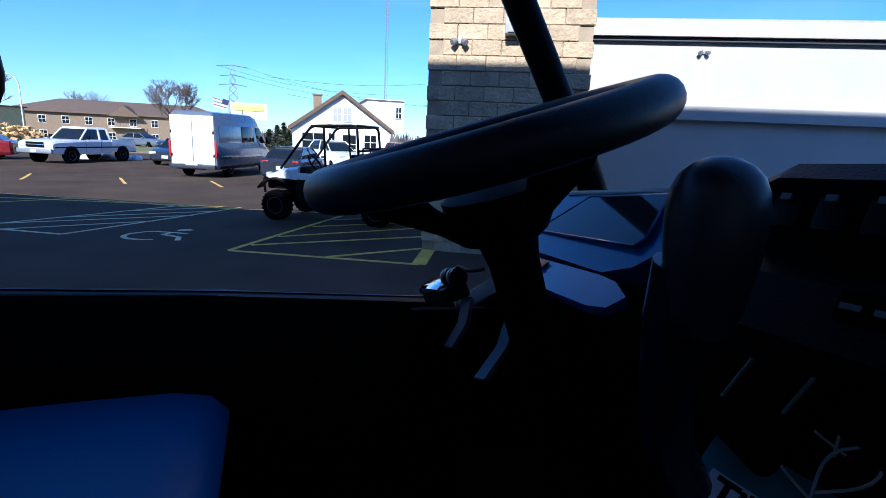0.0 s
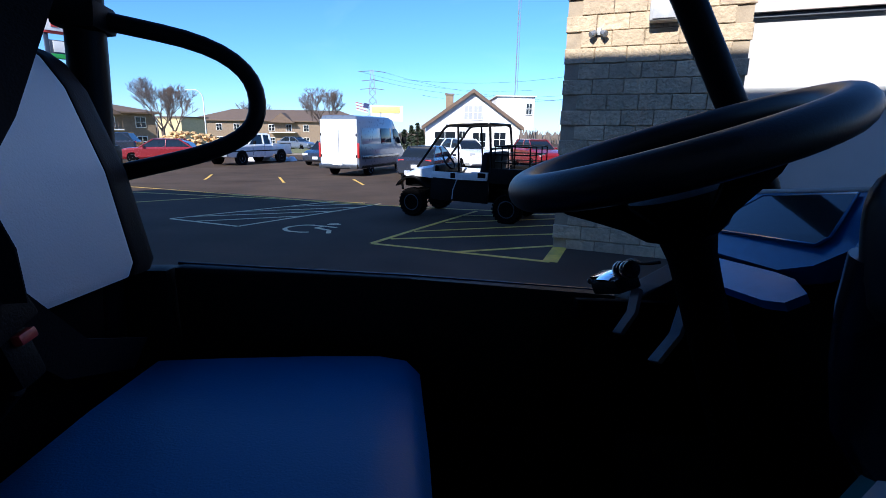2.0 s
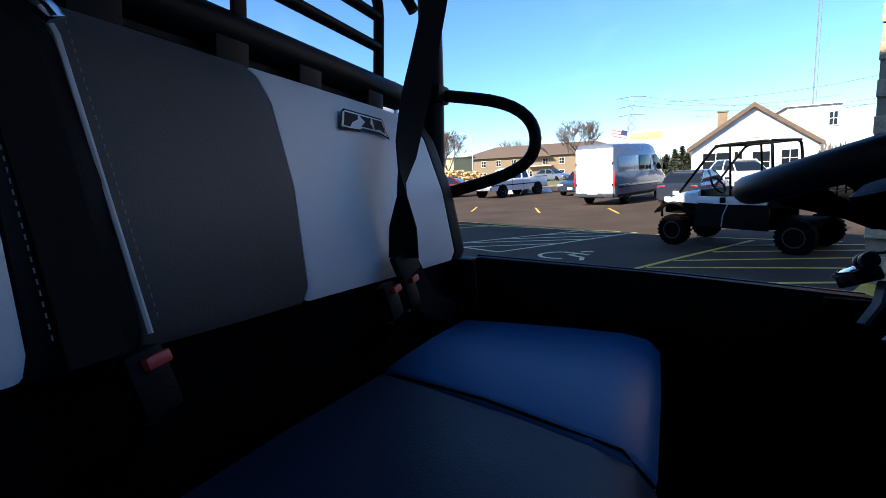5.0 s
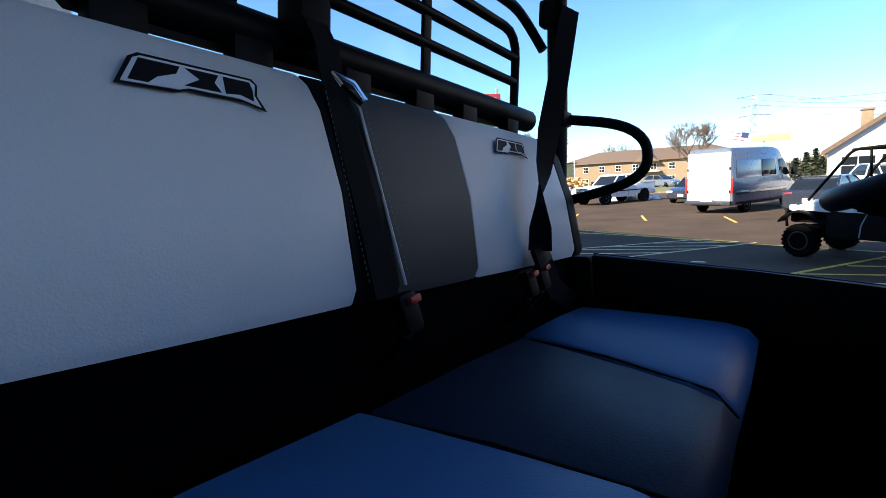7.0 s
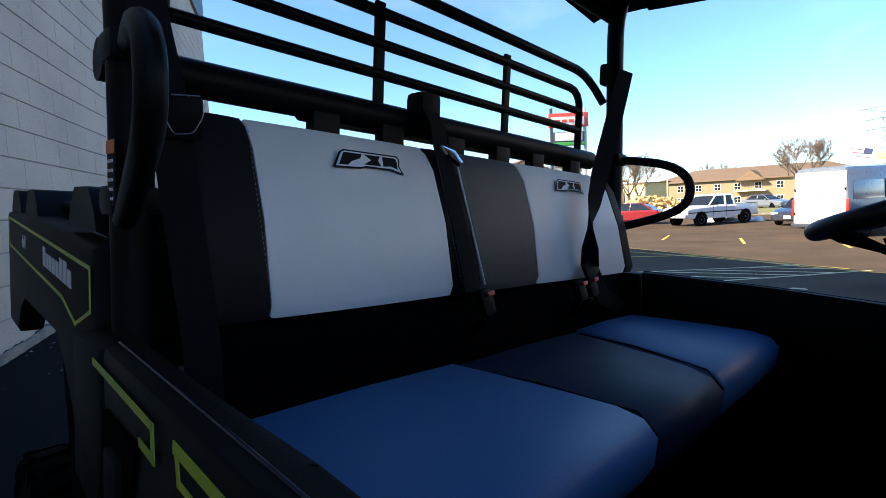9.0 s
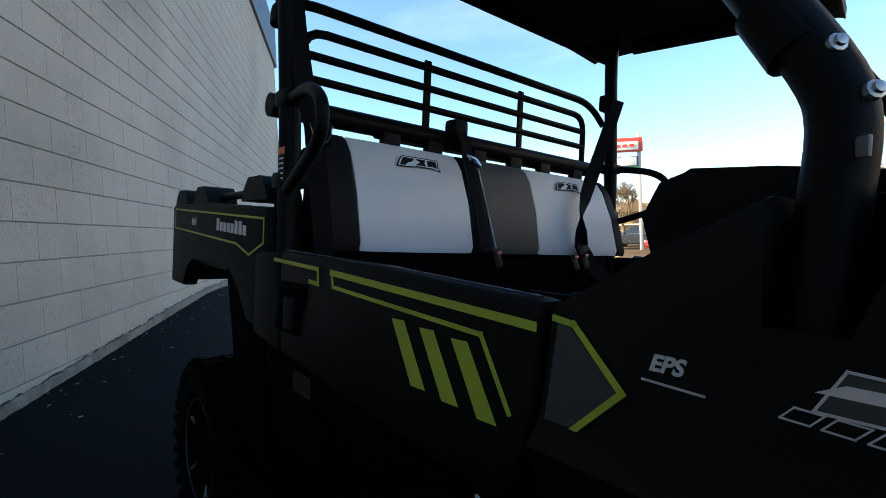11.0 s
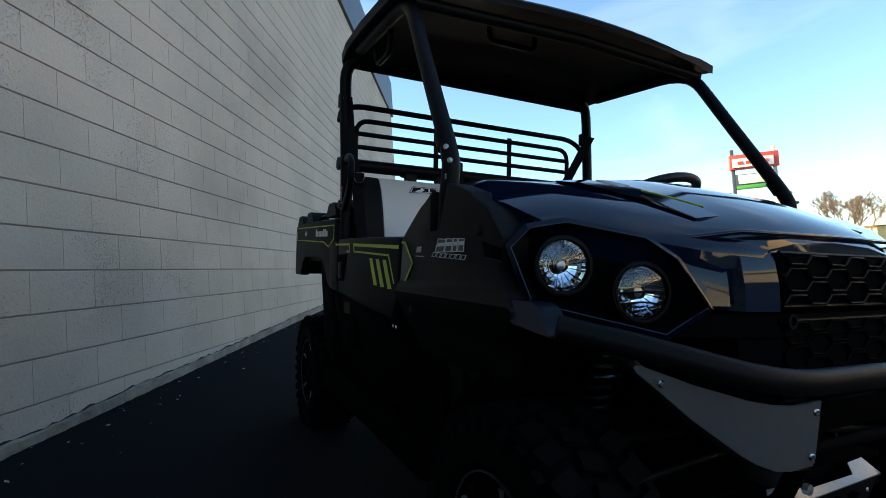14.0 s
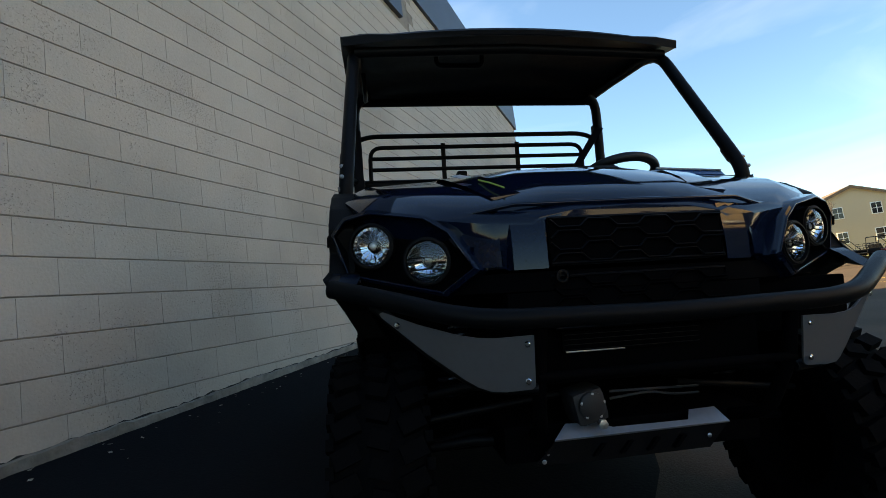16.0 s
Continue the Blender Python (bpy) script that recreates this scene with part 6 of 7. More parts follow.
def pickup(label, p, heading):
    """A boxy extended-cab truck; +x is its nose."""
    t = thing("pickup_truck", label, "pickup truck", stand(p, heading))
    hull("body", [section(0.55, 1.94, 0.46, 1.20, 0.95), section(1.5, 1.94, 0.46, 1.18, 0.95), section(2.55, 1.94, 0.48, 1.13, 0.95), section(2.74, 1.9, 0.52, 1.06, 0.95)], WHITE_PAINT, t, "boxy white hood")
    hull("cab", [section(-0.98, 1.92, 0.42, 1.20, 0.95), section(0.6, 1.94, 0.42, 1.22, 0.95)], WHITE_PAINT, t)
    hull("cabin_glass", [[(-0.93, -0.84, 1.18), (-0.93, 0.84, 1.18), (0.98, 0.84, 1.17), (0.98, -0.84, 1.17)], [(-0.86, -0.72, 1.76), (-0.86, 0.72, 1.76), (0.36, 0.72, 1.76), (0.36, -0.72, 1.76)]], WINDOW, t, "dark truck windows")
    hull("roof", [[(x, y, z) for y, z in ((-0.77, 1.73), (-0.6, 1.84), (0.6, 1.84), (0.77, 1.73))] for x in (-0.95, -0.2, 0.42)], WHITE_PAINT, t)
    for s in (-1, 1):
        for xa, xb, r in ((1.0, 0.38, 0.045), (-0.28, -0.30, 0.07), (-0.96, -0.90, 0.08)):
            tubepart("window_pillar", [(xa, s * 0.85, 1.18), (xb, s * 0.74, 1.76)], r, WHITE_PAINT, t)
        boxpart("bed_side", (-1.86, s * 0.92, 0.86), (1.76, 0.10, 0.66), WHITE_PAINT, t, bev=0.03)
        boxpart("bed_rail", (-1.86, s * 0.92, 1.20), (1.76, 0.12, 0.03), BLACK, t, bev=0.008)
        boxpart("mirror", (0.74, s * 1.08, 1.30), (0.1, 0.2, 0.2), BLACK, t, bev=0.03)
        boxpart("headlight", (2.74, s * 0.68, 0.92), (0.08, 0.38, 0.2), LAMP_CLEAR, t, bev=0.02)
        boxpart("tail_light", (-2.75, s * 0.9, 0.95), (0.05, 0.1, 0.4), LAMP_RED, t, bev=0.02)
        boxpart("side_moulding", (0.3, s * 0.975, 0.80), (4.7, 0.02, 0.06), BLACK, t, bev=0.005)
        boxpart("door_seam", (-0.24, s * 0.972, 0.85), (0.015, 0.01, 0.66), BLACK, t, bev=0)
        boxpart("door_seam", (0.78, s * 0.972, 0.85), (0.015, 0.01, 0.6), BLACK, t, bev=0)
        for x in (-1.75, 1.72):
            solid("wheel_arch", lambda b: lathe(b, [(0.47, 0.0), (0.47, 0.02), (0.30, 0.02), (0.30, 0.0)], aim((x, s * 0.965, 0.40), (0, s, 0)), 24, True), BLACK, t)
            car_wheel(t, x, s * 0.86, 0.39, 0.26, s)
    boxpart("bed_floor", (-1.85, 0, 0.66), (1.7, 1.8, 0.06), BLACK, t)
    boxpart("tailgate", (-2.72, 0, 0.88), (0.07, 1.75, 0.62), WHITE_PAINT, t)
    boxpart("grille", (2.765, 0, 0.92), (0.05, 0.98, 0.26), BLACK, t, bev=0.02)
    boxpart("grille_bar", (2.80, 0, 0.92), (0.03, 0.96, 0.05), CHROME, t, bev=0.01)
    boxpart("bumper", (2.82, 0, 0.62), (0.14, 1.9, 0.22), GALV, t, bev=0.04)
    boxpart("rear_bumper", (-2.82, 0, 0.58), (0.14, 1.85, 0.2), GALV, t, bev=0.04)
    boxpart("number_plate", (2.90, 0, 0.62), (0.02, 0.3, 0.14), PAPER, t, bev=0)
    return t


def van(label, p, heading):
    t = thing("van", label, "van", stand(p, heading))
    def ring(x, w, z0, z1):
        h = w / 2
        return [(x, -h * 0.96, z0), (x, -h, z0 + 0.12), (x, -h, 1.25), (x, -h * 0.93, z1 - 0.25), (x, -h * 0.84, z1 - 0.05), (x, -h * 0.6, z1), (x, h * 0.6, z1), (x, h * 0.84, z1 - 0.05), (x, h * 0.93, z1 - 0.25), (x, h, 1.25), (x, h, z0 + 0.12), (x, h * 0.96, z0)]
    # Sun and shade are in the paint: white rear doors, darkened silver sides.
    hull("body", [ring(-3.0, 1.98, 0.40, 2.70), ring(-2.92, 2.06, 0.36, 2.77), ring(0.6, 2.06, 0.34, 2.79), ring(1.15, 2.05, 0.40, 2.66), ring(1.75, 2.02, 0.40, 2.12), ring(2.15, 2.0, 0.40, 1.62)], SILVER_PAINT, t, "tall silver van body, darkened for shade")
    hull("bonnet", [section(1.9, 2.0, 0.4, 1.45, 0.95, 0.08), section(2.5, 1.92, 0.4, 1.26, 0.95, 0.08), section(2.95, 1.7, 0.44, 1.0, 0.95, 0.08)], SILVER_PAINT, t)
    for s in (-1, 1):
        door = boxpart("rear_door", (-3.02, s * 0.47, 1.58), (0.06, 0.92, 2.0), WHITE_PAINT, t, bev=0.03, label="rear door whitened for sunlight")
        boxpart("hinge", (-3.06, s * 0.9, 1.9), (0.03, 0.05, 0.12), BLACK, door, bev=0.005)
        boxpart("hinge", (-3.06, s * 0.9, 0.95), (0.03, 0.05, 0.12), BLACK, door, bev=0.005)
        boxpart("tail_light", (-3.0, s * 0.985, 1.2), (0.12, 0.09, 0.66), LAMP_RED, t, bev=0.02)
        boxpart("upper_panel", (-1.75, s * 1.006, 1.85), (2.0, 0.03, 0.72), SILVER_PAINT, t, (s * 3.5, 0, 0), 0.012, "pressed side panel")
        boxpart("side_window", (0.0, s * 1.002, 1.85), (1.25, 0.03, 0.74), WINDOW, t, (s * 3.5, 0, 0), 0.012)
        solid("door_window", lambda b: prism(b, [(0.95, 1.45), (2.0, 1.45), (1.75, 1.85), (1.3, 2.2), (0.95, 2.2)], "y", s * 0.955, s * 1.0, 0.01), WINDOW, t)
        boxpart("rub_strip", (-0.6, s * 1.03, 0.88), (4.4, 0.03, 0.16), GREY_PAINT, t, bev=0.008)
        boxpart("sill", (-0.4, s * 1.0, 0.46), (4.8, 0.06, 0.14), BLACK, t, bev=0.02)
        boxpart("mirror", (2.0, s * 1.18, 1.62), (0.16, 0.22, 0.36), BLACK, t, bev=0.04)
        boxpart("headlight", (2.85, s * 0.66, 0.98), (0.2, 0.3, 0.22), LAMP_CLEAR, t, bev=0.04)
        for x in (-1.85, 1.9):
            car_wheel(t, x, s * 0.90, 0.36, 0.24, s)
    boxpart("rear_bumper", (-3.08, 0, 0.48), (0.22, 1.98, 0.2), GREY_PAINT, t, bev=0.05)
    solid("windscreen", lambda b: plate(b, [(2.16, -0.85, 1.62), (2.16, 0.85, 1.62), (1.30, 0.78, 2.58), (1.30, -0.78, 2.58)], 0.03), WINDOW, t)
    boxpart("number_plate", (-3.2, 0.0, 0.62), (0.02, 0.5, 0.16), PAPER, t, bev=0)
    boxpart("door_step", (-3.2, 0.0, 0.40), (0.1, 1.2, 0.05), BLACK, t, bev=0.01)
    return t


van("tall silver panel van with rear doors whitened for sunlight", at(94.0, 26.5), 158)
pickup("white extended-cab pickup truck parked at the lot edge", at(106.4, 34), -26)
saloon("maroon saloon car parked facing the lot edge", at(114.6, 36), -80, RED_PAINT)
saloon("dark blue hatchback half hidden behind the van", at(98.3, 33), -12, DARK_PAINT)
saloon("dark navy saloon parked with its tail to the lot", at(87.1, 24.0), 160, DARK_PAINT)
saloon("white SUV parked in front of the house", at(83.2, 31), 20, WHITE_PAINT, True)
saloon("red car parked near the house", at(75.3, 33), 10, RED_PAINT, True)
saloon("dark blue SUV parked far along the lot", at(119.2, 44), -80, DARK_PAINT, True)
saloon("silver car parked by the apartments", at(101.6, 62), 60, SILVER_PAINT)
saloon("dark blue hatchback parked beside a lawn", at(124.0, 40), -60, DARK_PAINT)


UTV_RIM = mat("dull_dark_rim", (0.06, 0.065, 0.075), 0.4, metal=0.5, vary=0.1)


def small_utv(label, p, heading, paint, m=None):
    """Another side-by-side with an open cage; +y is its nose."""
    t = thing("utility_vehicle", label, "utility vehicle", stand(p, heading))
    solid("hood", lambda b: loft(b, [[(-w, y, z0), (-w, y, z1 - 0.05), (-w + 0.1, y, z1), (w - 0.1, y, z1), (w, y, z1 - 0.05), (w, y, z0)] for y, w, z0, z1 in ((0.55, 0.68, 0.80, 1.06), (0.9, 0.66, 0.82, 1.00), (1.26, 0.52, 0.80, 0.87))]), paint, t)
    boxpart("nose", (0, 0.98, 0.70), (1.0, 0.62, 0.22), BLACK, t, bev=0.04)
    for s in (-1, 1):
        solid("side_panel", lambda b: prism(b, [(-0.62, 0.96), (-0.30, 0.96), (-0.24, 0.92), (0.55, 0.94), (0.58, 0.82), (0.02, 0.80), (-0.6, 0.80)], "x", s * 0.62, s * 0.70, 0.01), paint, t)
        boxpart("panel_vent", (s * 0.701, 0.10, 0.875), (0.008, 0.10, 0.10), BLACK, t, bev=0.01)
        boxpart("panel_vent", (s * 0.701, -0.50, 0.90), (0.008, 0.16, 0.09), BLACK, t, bev=0.01)
        solid("body_seam", lambda b: prism(b, [(0.02, 0.80), (0.10, 0.60), (0.12, 0.40), (0.14, 0.40), (0.12, 0.60), (0.04, 0.80)], "x", s * 0.659, s * 0.664, 0), GALV, t)
        solid("lower_panel", lambda b: prism(b, [(-0.62, 0.80), (0.6, 0.82), (0.62, 0.38), (-0.62, 0.36)], "x", s * 0.60, s * 0.66, 0.01), BLACK, t)
        boxpart("bed_side", (s * 0.64, -1.05, 0.9), (0.07, 0.85, 0.28), BLACK, t)
        solid("fender", lambda b: loft(b, [[(s * x, 1.02 + r * math.cos(a), 0.40 + r * math.sin(a)) for a in np.linspace(0.55, 2.6, 9)] + [(s * x, 1.02 + (r + 0.03) * math.cos(a), 0.40 + (r + 0.03) * math.sin(a)) for a in np.linspace(2.6, 0.55, 9)] for x, r in ((0.50, 0.41), (0.74, 0.39))]), BLACK, t)
        tubepart("cage_bar", [(s * 0.64, 0.92, 1.0), (s * 0.60, 0.3, 1.82), (s * 0.60, -0.6, 1.86), (s * 0.66, -0.68, 0.95)], 0.024, TUBE, t, rad=0.1, n=8)
        tubepart("cage_bar", [(s * 0.61, 0.05, 1.83), (s * 0.64, 0.0, 0.95)], 0.02, TUBE, t, n=8)
        for y in (1.02, -1.02):
            k = solid("wheel", lambda b: lathe(b, [(0.17, -0.1), (0.26, -0.11), (0.285, -0.07), (0.285, 0.07), (0.26, 0.11), (0.17, 0.1)], aim((s * 0.62, y, 0.29), (s, 0, 0)), 28), RUBBER, t)
            solid("tread", lambda b: [bx(b, (0, 0, 0), (0.016, 0.04, 0.18)) or bmesh.ops.transform(b, matrix=aim((s * 0.62, y, 0.29), (s, 0, 0)) @ Matrix.Rotation(2 * math.pi * q / 24, 4, "Z") @ Matrix.Translation((0.286, 0, 0)), verts=b.verts[-8:]) for q in range(24)] and None, RUBBER, k)
            solid("rim", lambda b: lathe(b, [(0.172, 0.08), (0.165, 0.108), (0.15, 0.108), (0.14, 0.06), (0.10, 0.045), (0.06, 0.05), (0.055, 0.085), (0.02, 0.09)], aim((s * 0.62, y, 0.29), (s, 0, 0)), 20), UTV_RIM, k)
            for q in range(5):
                solid("rim_spoke", lambda b: bx(b, (0.095, 0, 0.062), (0.10, 0.03, 0.02), bev=0) or bmesh.ops.transform(b, matrix=aim((s * 0.62, y, 0.29), (s, 0, 0)) @ Matrix.Rotation(2 * math.pi * q / 5, 4, "Z"), verts=b.verts), UTV_RIM, k)
    for y, z in ((0.3, 1.82), (-0.6, 1.86), (-0.64, 1.4)):
        tubepart("cage_bar", [(-0.6, y, z), (0.6, y, z)], 0.022, TUBE, t, n=8)
    for z in (1.0, 1.15, 1.3, 1.45):
        tubepart("cargo_rack_bar", [(-0.6, -0.72, z), (0.6, -0.72, z), (0.6, -1.4, z), (-0.6, -1.4, z)], 0.014, TUBE, t, n=6, closed=True)
    for x in (-0.6, -0.2, 0.2, 0.6):
        for y in (-0.72, -1.4):
            tubepart("cargo_rack_bar", [(x, y, 0.95), (x, y, 1.46)], 0.014, TUBE, t, n=6)
    boxpart("seat", (0, -0.25, 0.78), (1.2, 0.5, 0.14), SIDE_VINYL, t, bev=0.03)
    boxpart("backrest", (0, -0.5, 1.08), (1.2, 0.12, 0.5), SIDE_VINYL, t, (10, 0, 0), 0.03)
    boxpart("bed_floor", (0, -1.05, 0.8), (1.3, 0.9, 0.06), BLACK, t)
    boxpart("chassis", (0, 0, 0.45), (1.0, 2.3, 0.16), MATTE, t)
    boxpart("dashboard", (0, 0.6, 0.95), (1.15, 0.25, 0.2), BLACK, t, bev=0.04)
    solid("steering_wheel", lambda b: tube(b, [Vector((-0.35 + 0.18 * math.cos(a), 0.35 + 0.1 * math.sin(a), 1.12 + 0.14 * math.sin(a))) for a in np.linspace(0, 6.28, 24, endpoint=False)], 0.018, 6, True), BLACK, t)
    solid("roof_panel", lambda b: plate(b, [(-0.5, 0.28, 1.85), (0.5, 0.28, 1.85), (0.5, 0.02, 1.87), (-0.5, 0.02, 1.87)], 0.02), BRICK_LIGHT, t, "tan cage cover")
    tubepart("front_guard", [(-0.4, 1.4, 0.5), (-0.42, 1.42, 0.8), (0.42, 1.42, 0.8), (0.4, 1.4, 0.5)], 0.025, TUBE, t, rad=0.1)
    for s in (-1, 1):
        boxpart("headlight", (s * 0.45, 1.27, 0.86), (0.16, 0.06, 0.1), LAMP_CLEAR, t, bev=0.02)
    return t


hu = Vector((-10.35, 1.62))
small_utv("white and black side-by-side with an open cage and cargo rack", (hu.x, hu.y, gz(hu.x, hu.y)), math.degrees(math.atan2(0.50, -0.86)), WHITE_PAINT)
p = at(132.2, 46)
small_utv("black side-by-side parked by the tan houses", p, 60, DARK_PAINT)
p = at(129.3, 45)
small_utv("red side-by-side parked by the tan houses", p, 75, RED_PAINT)


# houses
def win(parent, c, w, h, rot=0.0, material=WINDOW):
    k = boxpart("window", c, (w + 0.16, 0.08, h + 0.16), HOUSE_WHITE, parent, (0, 0, rot), 0.01)
    q = boxpart("pane", (c[0], c[1] - 0.03, c[2]), (w, 0.05, h), material, parent, (0, 0, rot), 0)
    q.parent = k
    q2 = boxpart("mullion", (c[0], c[1] - 0.05, c[2]), (0.05, 0.04, h), HOUSE_WHITE, k, (0, 0, rot), 0)
    q3 = boxpart("mullion", (c[0], c[1] - 0.05, c[2]), (w, 0.04, 0.05), HOUSE_WHITE, k, (0, 0, rot), 0)
    return k


def gable_house(label, p, heading, w, d, eave, ridge, wall, roofm, windows=(), dormer=False, chimney=False):
    """-y is its front gable; x runs across it."""
    t = thing("house", label, "house", stand(p, heading))
    solid("wall", lambda b: prism(b, [(-w / 2, -2.0), (w / 2, -2.0), (w / 2, eave), (0, ridge), (-w / 2, eave)], "y", 0, d), wall, t)
    for s in (-1, 1):
        o = 0.35
        k = (ridge - eave) / (w / 2)
        solid("roof", lambda b: loft(b, [[(0, y, ridge + 0.02), (0, y, ridge + 0.22), (s * (w / 2 + o), y, eave - k * o + 0.22), (s * (w / 2 + o), y, eave - k * o + 0.02)] for y in (-0.35, d + 0.35)]), roofm, t)
        solid("bargeboard", lambda b: loft(b, [[(0, y, ridge - 0.12), (0, y, ridge + 0.10), (s * (w / 2 + o), y, eave - k * o + 0.10), (s * (w / 2 + o), y, eave - k * o - 0.12)] for y in (-0.42, -0.36)]), SHINGLE if roofm is SHINGLE else HOUSE_WHITE, t)
    for c, ww, hh in windows:
        win(t, (c[0], -0.02, c[1]), ww, hh, 0.0, TRIM_GREY if c[1] > 3.5 and wall is HOUSE_WHITE else WINDOW)
    if dormer:
        boxpart("dormer", (w * 0.46, d * 0.45, (eave + ridge) / 2 - 0.28), (w * 0.40, d * 0.8, ridge - eave - 0.1), HOUSE_WHITE, t, bev=0.02)
        win(t, (w * 0.60, d * 0.05 - 0.05, (eave + ridge) / 2 + 0.1), 0.45, 0.9)
        boxpart("dormer_roof", (w * 0.46, d * 0.45, ridge - 0.30), (w * 0.43, d * 0.84, 0.08), HOUSE_WHITE, t, bev=0.0)
    if chimney:
        boxpart("chimney", (-w * 0.24, d * 0.3, ridge - 0.75), (0.7, 0.7, 1.3), BRICK_TAN, t, bev=0.02)
        boxpart("chimney_cap", (-w * 0.24, d * 0.3, ridge - 0.07), (0.85, 0.85, 0.12), CONCRETE, t, bev=0.0)
    return t


def wide_house(label, p, heading, w, d, eave, ridge, wall, roofm, rows):
    """A long two-storey block with a hipped roof; -y is its front."""
    t = thing("apartment_building", label, "apartment building", stand(p, heading))
    boxpart("wall", (0, d / 2, (eave - 2) / 2), (w, d, eave + 2), wall, t, bev=0.0)
    o, h = 0.7, d / 2
    solid("roof", lambda b: loft(b, [[(-w / 2 - o, -o, eave), (w / 2 + o, -o, eave), (w / 2 + o, d + o, eave), (-w / 2 - o, d + o, eave)], [(-w / 2 - o, -o, eave + 0.18), (w / 2 + o, -o, eave + 0.18), (w / 2 + o, d + o, eave + 0.18), (-w / 2 - o, d + o, eave + 0.18)], [(-w / 2 + h, h - 0.1, ridge), (w / 2 - h, h - 0.1, ridge), (w / 2 - h, h + 0.1, ridge), (-w / 2 + h, h + 0.1, ridge)]]), roofm, t)
    n = int(w / 3.2)
    for i in range(n):
        x = -w / 2 + w * (i + 0.5) / n
        for z in rows:
            win(t, (x, -0.02, z), 1.0, 1.15)
    boxpart("balcony", (w * 0.02, -0.7, rows[-1] - 0.9), (5.0, 1.4, 0.15), HOUSE_WHITE, t, bev=0)
    for k in range(12):
        boxpart("balcony_rail", (w * 0.02 - 2.4 + 0.436 * k, -1.36, rows[-1] - 0.4), (0.05, 0.05, 0.9), SHINGLE, t, bev=0)
    solid("porch_gable", lambda b: prism(b, [(w * 0.02 - 2.4, eave - 0.2), (w * 0.02 + 2.4, eave - 0.2), (w * 0.02, eave + 1.7)], "y", -1.6, 2.0), roofm, t)
    return t


def facing(az, extra=0.0):
    """The heading that turns a front to the lot."""
    return 180 + az + extra - 180


gable_house("white gabled house with brown roof trim and a dormer", at(82.4, 45), facing(82.4, 4), 8.2, 10, 2.6, 5.5, HOUSE_WHITE, SHINGLE, (((-0.42, 3.75), 0.66, 1.1), ((0.42, 3.75), 0.66, 1.1), ((-2.4, 1.5), 1.8, 1.2), ((0.6, 1.3), 1.1, 1.5), ((2.4, 1.5), 1.0, 1.2), ((-0.9, 1.4), 0.5, 1.5)), True, True)
wide_house("brown two-storey brick apartment block with a hipped roof", at(103.2, 108), facing(103.2, -14), 34, 12, 4.9, 7.4, BRICK_TAN, SHINGLE, (1.2, 3.7))
p = at(111.4, 99)
t = thing("apartment_building", "sunlit cream end wall of the apartment block", "apartment building", stand(p, facing(109.6, 40)))
boxpart("wall", (0, 3, 1.4), (5.0, 6, 6.8), BRICK_LIGHT, t, bev=0)
boxpart("eave", (0, 3, 4.9), (5.6, 6.6, 0.2), SHINGLE, t, bev=0)
wide_house("brown brick two-storey apartment house behind bare trees", at(119.8, 72), facing(119.8, 10), 13, 10, 3.9, 5.3, BRICK_TAN, SHINGLE, (0.6, 2.9))
gable_house("tan two-storey house with white windows", at(131.3, 72), facing(131.3, 18), 8.5, 11, 6.3, 8.0, mat("tan_siding", (0.5, 0.39, 0.26), 0.8, vary=0.06), SHINGLE, (((-1.6, 5.2), 0.9, 1.2), ((2.0, 5.2), 0.9, 1.2), ((2.2, 2.3), 1.4, 1.2), ((-1.6, 2.3), 0.9, 1.2)))
gable_house("tan two-storey house with white windows", at(125.2, 74), facing(125.2, 18), 8.5, 11, 6.0, 7.8, mat("sand_siding", (0.55, 0.42, 0.26), 0.8, vary=0.06), SHINGLE, (((-1.6, 4.9), 0.9, 1.2), ((2.0, 4.9), 0.9, 1.2)))


# trees
def bare_tree(label, p, height, spread_, seed, levels=4):
    rnd = random.Random(seed)
    t = thing("tree", label, "tree", Matrix.Translation(p))
    def fork(b, a, d, ln, r, depth):
        pts, q = [Vector(a)], Vector(d)
        for _ in range(3):
            q = (q + Vector((rnd.uniform(-0.18, 0.18), rnd.uniform(-0.18, 0.18), rnd.uniform(-0.02, 0.14)))).normalized()
            pts.append(pts[-1] + q * ln / 3)
        tube(b, pts, [r, r * 0.88, r * 0.76, r * 0.62], 5 if depth < 3 else 3)
        if depth > 0:
            for k in range(3 if depth > 2 else 4):
                a2 = rnd.uniform(0, 6.28)
                s = rnd.uniform(0.4, 0.95) * spread_
                dd = (q + Vector((math.cos(a2) * s, math.sin(a2) * s, rnd.uniform(-0.1, 0.35)))).normalized()
                fork(b, pts[-1 - (k % 2)] if k else pts[-1], dd, ln * rnd.uniform(0.6, 0.8), max(0.013, r * 0.55), depth - 1)
    solid("trunk", lambda b: tube(b, [(0, 0, -0.5), (0.03, 0.02, height * 0.12), (0.05, 0.0, height * 0.26)], [height * 0.032, height * 0.026, height * 0.022], 8), TREE_BARK, t)
    bm_ = bmesh.new()
    for k in range(5):
        a = 6.28 * k / 5 + rnd.uniform(-0.3, 0.3)
        fork(bm_, (0.05, 0, height * (0.2 + 0.02 * k)), (math.cos(a) * 0.7 * spread_, math.sin(a) * 0.7 * spread_, 1.0), height * (0.27 if levels == 4 else 0.23), height * 0.012, levels)
    part("crown", bm_, TREE_BARK, t, "bare winter branches")
    return t


